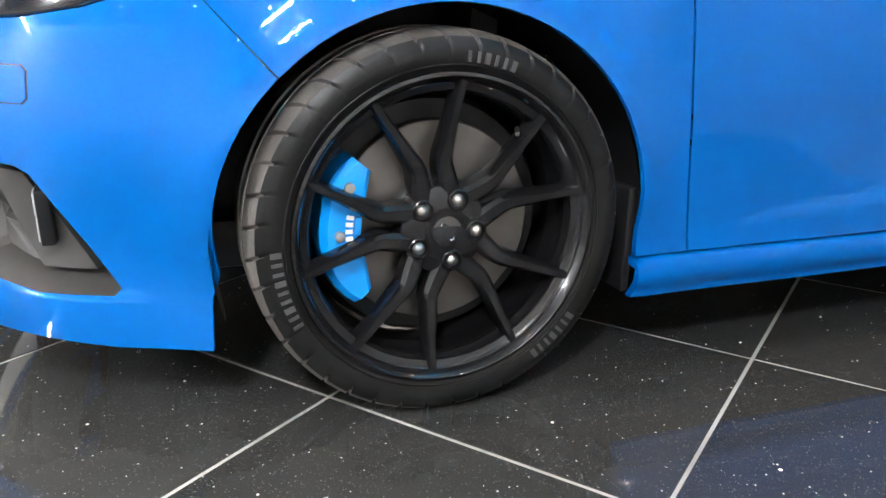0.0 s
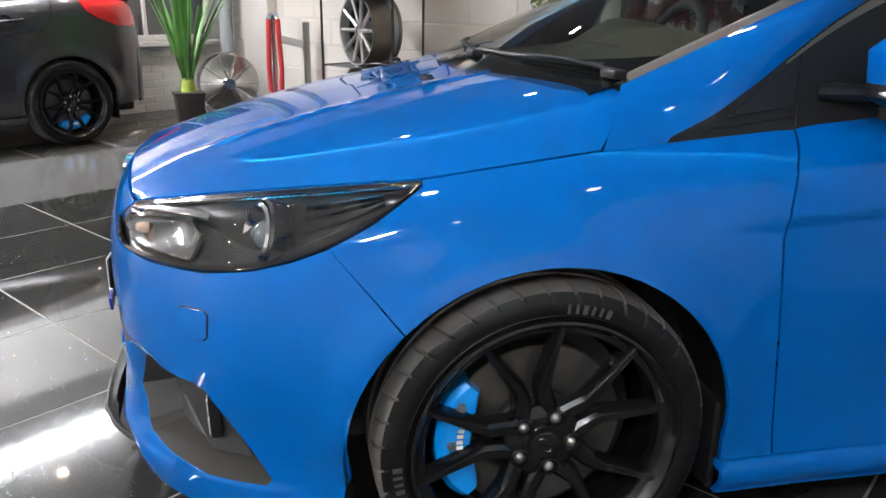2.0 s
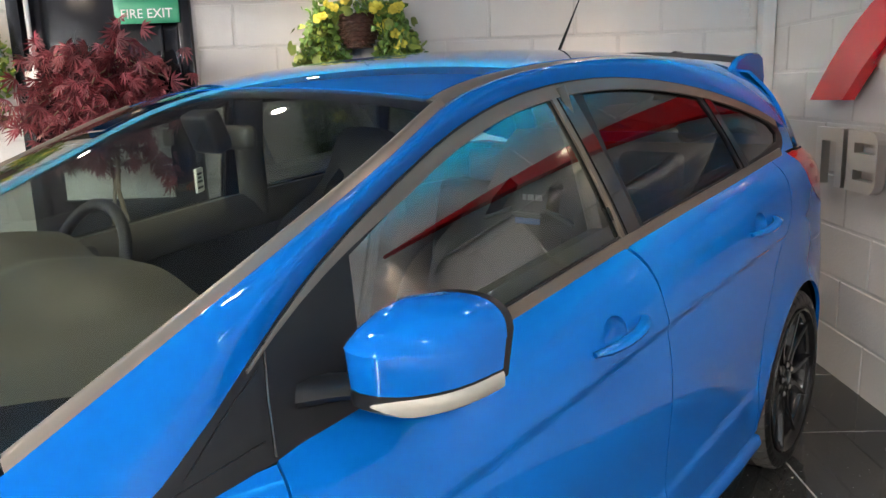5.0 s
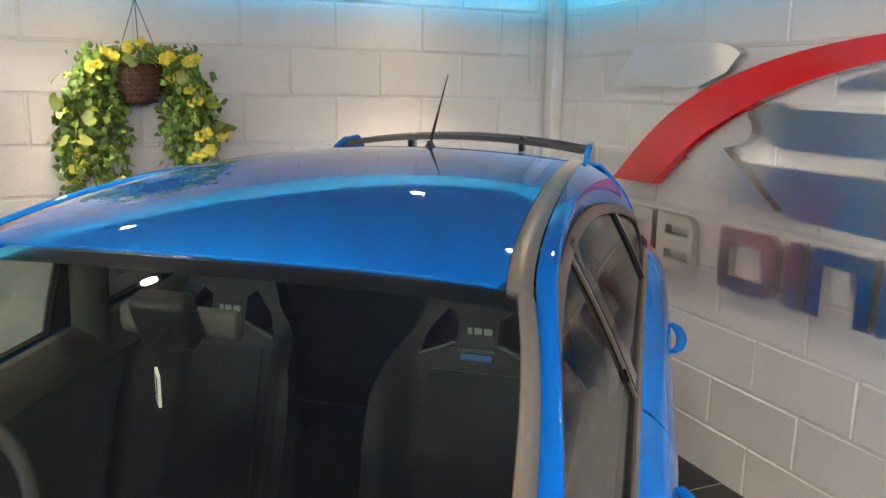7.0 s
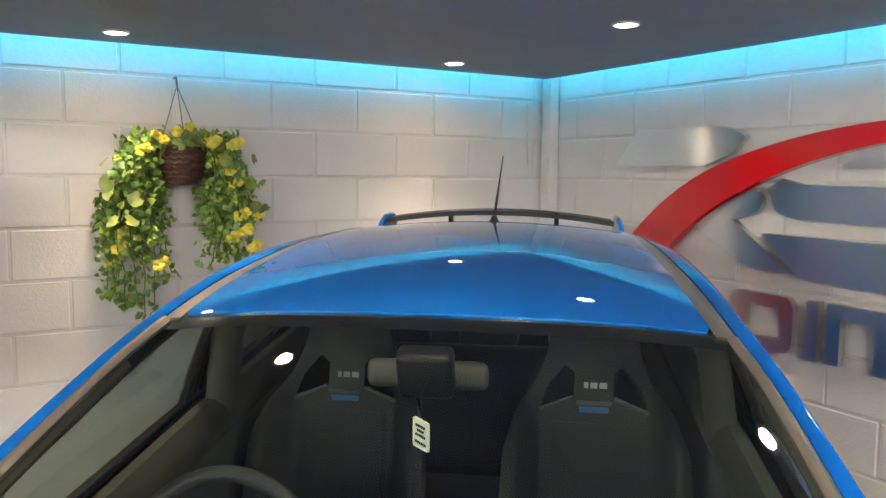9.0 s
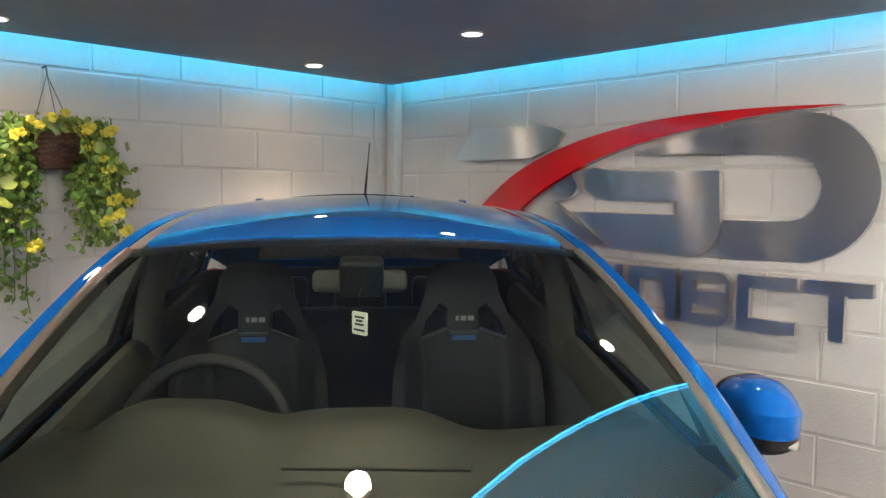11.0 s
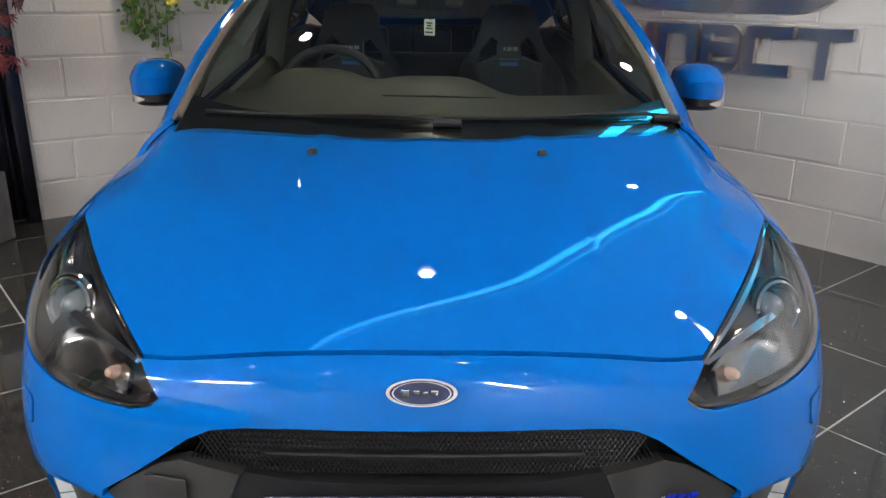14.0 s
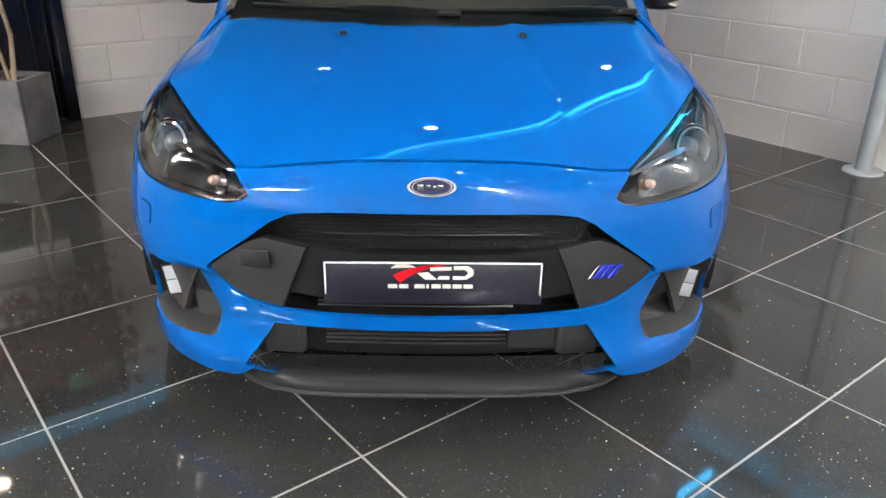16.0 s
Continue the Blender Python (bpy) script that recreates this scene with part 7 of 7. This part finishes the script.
# ---------------- rope barrier, pole, fan, potted plant ----------------
bar = thing("rope_barrier", "chrome barrier post with hung red ropes", "barrier post", Matrix.Translation((-5.38, -0.545, 0)))
part("foot", lathe([(0.0, 0.02), (0.13, 0.016), (0.15, 0.004), (0.15, 0.0)], 36, "z"), CHROME, bar)
part("pole", lathe([(0.024, 0.01), (0.024, 0.92), (0.03, 0.93), (0.03, 0.97), (0.0, 0.985)], 24, "z"), CHROME, bar)
for dy in (-0.045, 0.045):
    rope = [(0.03, dy * 0.9, 0.93), (0.05, dy, 0.80), (0.05, dy * 1.25, 0.5), (0.05, dy * 1.1, 0.30), (0.05, dy * 0.2, 0.235)]
    part("rope", tube(rope, 0.024, 12), ROPERED, bar, "red velvet rope")
    part("rope_cap", tube([(0.03, dy * 0.9, 0.92), (0.0, dy * 0.5, 0.975)], 0.026, 12), CHROME, bar)
pole = thing("barrier_pole", "slim brushed steel pole with a paper flag", "pole", Matrix.Translation((-5.50, -0.25, 0)))
part("shaft", lathe([(0.032, 0.0), (0.032, 0.88), (0.036, 0.90), (0.0, 0.91)], 20, "z"), STEEL, pole)
part("paper", box(0.06, -0.15, 0.73, 0.02, 0.24, 0.07, 0.002, Matrix.Rotation(radians(-14), 3, "X")), WHITEPLASTIC, pole)
fan = thing("drum_fan", "round polished metal drum fan on a low stand", "fan", Matrix.Translation((-5.70, -1.0, 0)) @ Matrix.Rotation(radians(12), 4, "Z"))
bm = lathe([(0.0, 0.12), (0.05, 0.12), (0.07, 0.10), (0.20, 0.075), (0.27, 0.05), (0.285, 0.02), (0.285, -0.10), (0.26, -0.12)], 48)
bm.transform(Matrix.Translation((0, 0, 0.33)))
part("drum", bm, FANMETAL, fan, "polished metal shroud")
for i in range(10):
    a = 2 * math.pi * i / 10
    part("guard_rib", tube([(0.122, 0.05 * math.cos(a), 0.33 + 0.05 * math.sin(a)), (0.082, 0.20 * math.cos(a), 0.33 + 0.20 * math.sin(a)), (0.052, 0.275 * math.cos(a), 0.33 + 0.275 * math.sin(a))], 0.006, 6), CHROME, fan)
for dy in (-0.22, 0.22):
    part("foot_bar", tube([(-0.15, dy, 0.03), (0.2, dy, 0.03)], 0.018, 8), CHROME, fan)
    part("stand_leg", tube([(0, dy, 0.03), (0, dy * 1.2, 0.2)], 0.016, 8), CHROME, fan)
pot = thing("plant_pot", "tall tapered dark brown square pot", "plant pot", Matrix.Translation((-4.0, -1.17, 0)) @ Matrix.Rotation(radians(14), 4, "Z"))
bm = bmesh.new()
add_box(bm, 0, 0, 0.215, 0.21, 0.21, 0.43)
for v in bm.verts:
    if v.co.z < 0.1:
        v.co.x *= 0.66
        v.co.y *= 0.66
bmesh.ops.bevel(bm, geom=list(bm.edges), offset=0.008, segments=2, profile=0.5, affect="EDGES")
part("pot_body", bm, POTBROWN, pot)
part("pot_rim", box(0, 0, 0.425, 0.222, 0.222, 0.026, 0.005), POTBROWN, pot)
grass = thing("spiky_plant", "artificial green sword-leaved plant", "plant", pot.matrix_basis @ Matrix.Translation((0, 0, 0.43)))
rnd = random.Random(21)
for k in range(24):
    a = rnd.uniform(0, 6.28)
    lean = rnd.uniform(0.05, 0.52)
    L = rnd.uniform(0.62, 0.98)
    d = Vector((math.cos(a), math.sin(a), 0))
    sd = Vector((-d.y, d.x, 0))
    bm = bmesh.new()
    prev = None
    for i in range(7):
        t = i / 6
        c = d * (0.02 + lean * t ** 1.4 * L) + Vector((0, 0, L * t * (1 - 0.12 * lean * t)))
        wd = 0.014 * (0.6 + 1.2 * t) * (1 - t ** 3) + 0.002
        row = [bm.verts.new(c - sd * wd), bm.verts.new(c - d * 0.006), bm.verts.new(c + sd * wd)]
        if prev:
            bm.faces.new((prev[0], prev[1], row[1], row[0]))
            bm.faces.new((prev[1], prev[2], row[2], row[1]))
        prev = row
    part("blade_leaf", bm, BLADEGREEN, grass)
part("crown_base", lathe([(0.05, -0.01), (0.055, 0.04), (0.04, 0.10), (0.0, 0.12)], 14, "z"), LEAFLIME, grass)

# ---------------- side wall window and pipes ----------------
SIDEM = Matrix.Translation(at_room(ROOM_A, 0)) @ Matrix.Rotation(TURN + math.pi / 2, 4, "Z")     # x = -b
win = thing("window_1", "inner window with a pale frame looking onto parked dark cars", "window", SIDEM, kind="structure")
for x, z, sx_, sz_ in ((-0.25, 1.20, 0.06, 1.0), (-2.20, 1.20, 0.06, 1.0), (-1.225, 0.72, 2.0, 0.06), (-1.225, 1.70, 2.0, 0.06), (-0.95, 1.2, 0.03, 0.94)):
    part("window_frame", box(x, -0.02, z, sx_, 0.07, sz_, 0.006), WALLPAINT, win)
part("window_sill", box(-1.225, -0.05, 0.665, 2.1, 0.12, 0.05, 0.008), WALLPAINT, win)
part("pane", box(-1.225, -0.012, 1.21, 1.9, 0.008, 0.94), MIRRORPANE, win, "dark reflecting pane", smooth=False)
pipe = thing("drain_pipe", "grey vertical pipe in the wall corner", "pipe", Matrix.Translation(at_room(8.66, 0.16)))
part("pipe_run", lathe([(0.065, 0.0), (0.065, ROOM_H)], 24, "z"), POSTGREY, pipe)
part("pipe_collar", lathe([(0.066, 1.0), (0.076, 1.005), (0.076, 1.09), (0.066, 1.095)], 24, "z"), POSTGREY, pipe)
pier = thing("wall_pier", "pale painted pier beside the pipe", "pier", BACK, kind="structure")
part("pier_body", box(-8.22, -0.06, ROOM_H / 2, 0.42, 0.12, ROOM_H, 0.01), WALLPAINT, pier)

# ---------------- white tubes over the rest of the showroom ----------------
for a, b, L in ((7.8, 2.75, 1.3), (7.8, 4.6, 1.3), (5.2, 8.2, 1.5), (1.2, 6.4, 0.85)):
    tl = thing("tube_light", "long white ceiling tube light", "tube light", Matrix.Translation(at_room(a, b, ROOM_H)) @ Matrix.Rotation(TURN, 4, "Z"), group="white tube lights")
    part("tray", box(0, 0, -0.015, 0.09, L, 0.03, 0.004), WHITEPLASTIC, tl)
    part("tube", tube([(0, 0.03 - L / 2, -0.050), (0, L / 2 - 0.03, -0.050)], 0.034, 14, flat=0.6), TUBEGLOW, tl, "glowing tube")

# ---------------- a second car, dark grey, parked by the side wall ----------------
grey = copy_thing(car, pose(-3.39, -4.70, 0, 0, 0, 38))
tagged(grey, "dark metallic grey hatchback with black wheels parked by the wall", "car")
for o in grey.children_recursive:
    if o.type == "MESH" and o.data.materials and o.data.materials[0] == PAINT:
        o.material_slots[0].link = "OBJECT"
        o.material_slots[0].material = GREYPAINT

# ---------------- wall blocks and floor tiles, each one apart ----------------
BH, BL = 0.2355, 0.4735


def block_mesh(name, L, H, d=0.0045):
    bm = bmesh.new()
    add_box(bm, 0, -d / 2, 0, L - 0.011, d, H - 0.011)
    for v in bm.verts:
        if v.co.y < -d * 0.6:
            v.co.x *= 1 - 0.010 / L
            v.co.z *= 1 - 0.010 / H
    me = bpy.data.meshes.new(name)
    bmesh.ops.recalc_face_normals(bm, faces=bm.faces)
    bm.to_mesh(me)
    bm.free()
    me.materials.append(WALLPAINT)
    return me


BLOCKS = {}


def lay_blocks(parent, sg, length, shift, skip=()):
    rows = int(2.6 / BH)
    for r in range(rows):
        zc = BH * (r + 0.5) - 0.012
        x = shift + (BL / 2 if r % 2 else 0) - 2 * BL
        while x < length:
            a0, a1 = max(x, 0.012), min(x + BL, length)
            x += BL
            for lo, hi, zt in skip:
                if zc < zt and a1 > lo and a0 < hi:
                    if a0 < lo:
                        a1 = lo
                    elif a1 > hi:
                        a0 = hi
                    else:
                        a1 = a0
            if a1 - a0 < 0.03:
                continue
            L = round(a1 - a0, 3)
            key = (L, BH)
            if key not in BLOCKS:
                BLOCKS[key] = block_mesh("block", L, BH)
            ob = new("block", BLOCKS[key])
            ob.parent = parent
            ob.location = (sg * (a0 + a1) / 2, 0.0106 + random.uniform(-0.0012, 0.0012), zc)


lay_blocks(wall_back, -1, ROOM_A, 1.766 - 4 * BL, [(3.17, 4.21, 2.05)])
lay_blocks(wall_sign, 1, 6.2, 3.108 - 7 * BL)

# painted bricks of the side wall, below the window
brick_me = block_mesh("brick", 0.222, 0.075, 0.008)
side_wall = bpy.data.objects["wall_side"]
for r in range(8):
    for k in range(14):
        ob = new("brick", brick_me)
        ob.parent = side_wall
        ob.location = (-(0.25 + 0.222 * k + 0.111 * (r % 2)), 0.0106 + random.uniform(-0.0015, 0.0015), 0.042 + 0.075 * r)

tm = bmesh.new()
g = 0.0065
add_box(tm, 0, 0, -0.004, TS - g, TS - g, 0.008)
bmesh.ops.bevel(tm, geom=[e for e in tm.edges if all(v.co.z > -0.001 for v in e.verts)], offset=0.0012, segments=1, affect="EDGES")
tile_me = bpy.data.meshes.new("tile")
bmesh.ops.recalc_face_normals(tm, faces=tm.faces)
tm.to_mesh(tile_me)
tm.free()
tile_me.materials.append(TILE)
tile_grey = tile_me.copy()
tile_grey.materials.clear()
tile_grey.materials.append(GREYFLOOR)
for v in tile_grey.vertices:
    v.co.x *= TS / (TS - g) * (1.004 if v.co.z > -0.002 else 1.0)
    v.co.y *= TS / (TS - g) * (1.004 if v.co.z > -0.002 else 1.0)
rotz = Matrix.Rotation(TILE_TURN, 4, "Z")
for i in range(-24, 25):
    for j in range(-24, 25):
        c = G0 + TU * TS * (i + 0.5) + TV * TS * (j + 0.5)
        d = CORNER - c
        a, b = d.dot(UX), d.dot(VX)
        if -0.25 < a < ROOM_A + 0.25 and -0.25 < b < ROOM_B + 0.25:
            ob = new("tile", tile_grey if 6.05 < a < 7.25 else tile_me)
            ob.parent = floor
            ob.matrix_basis = Matrix.Translation((c.x, c.y, random.uniform(-0.0003, 0.0003))) @ rotz
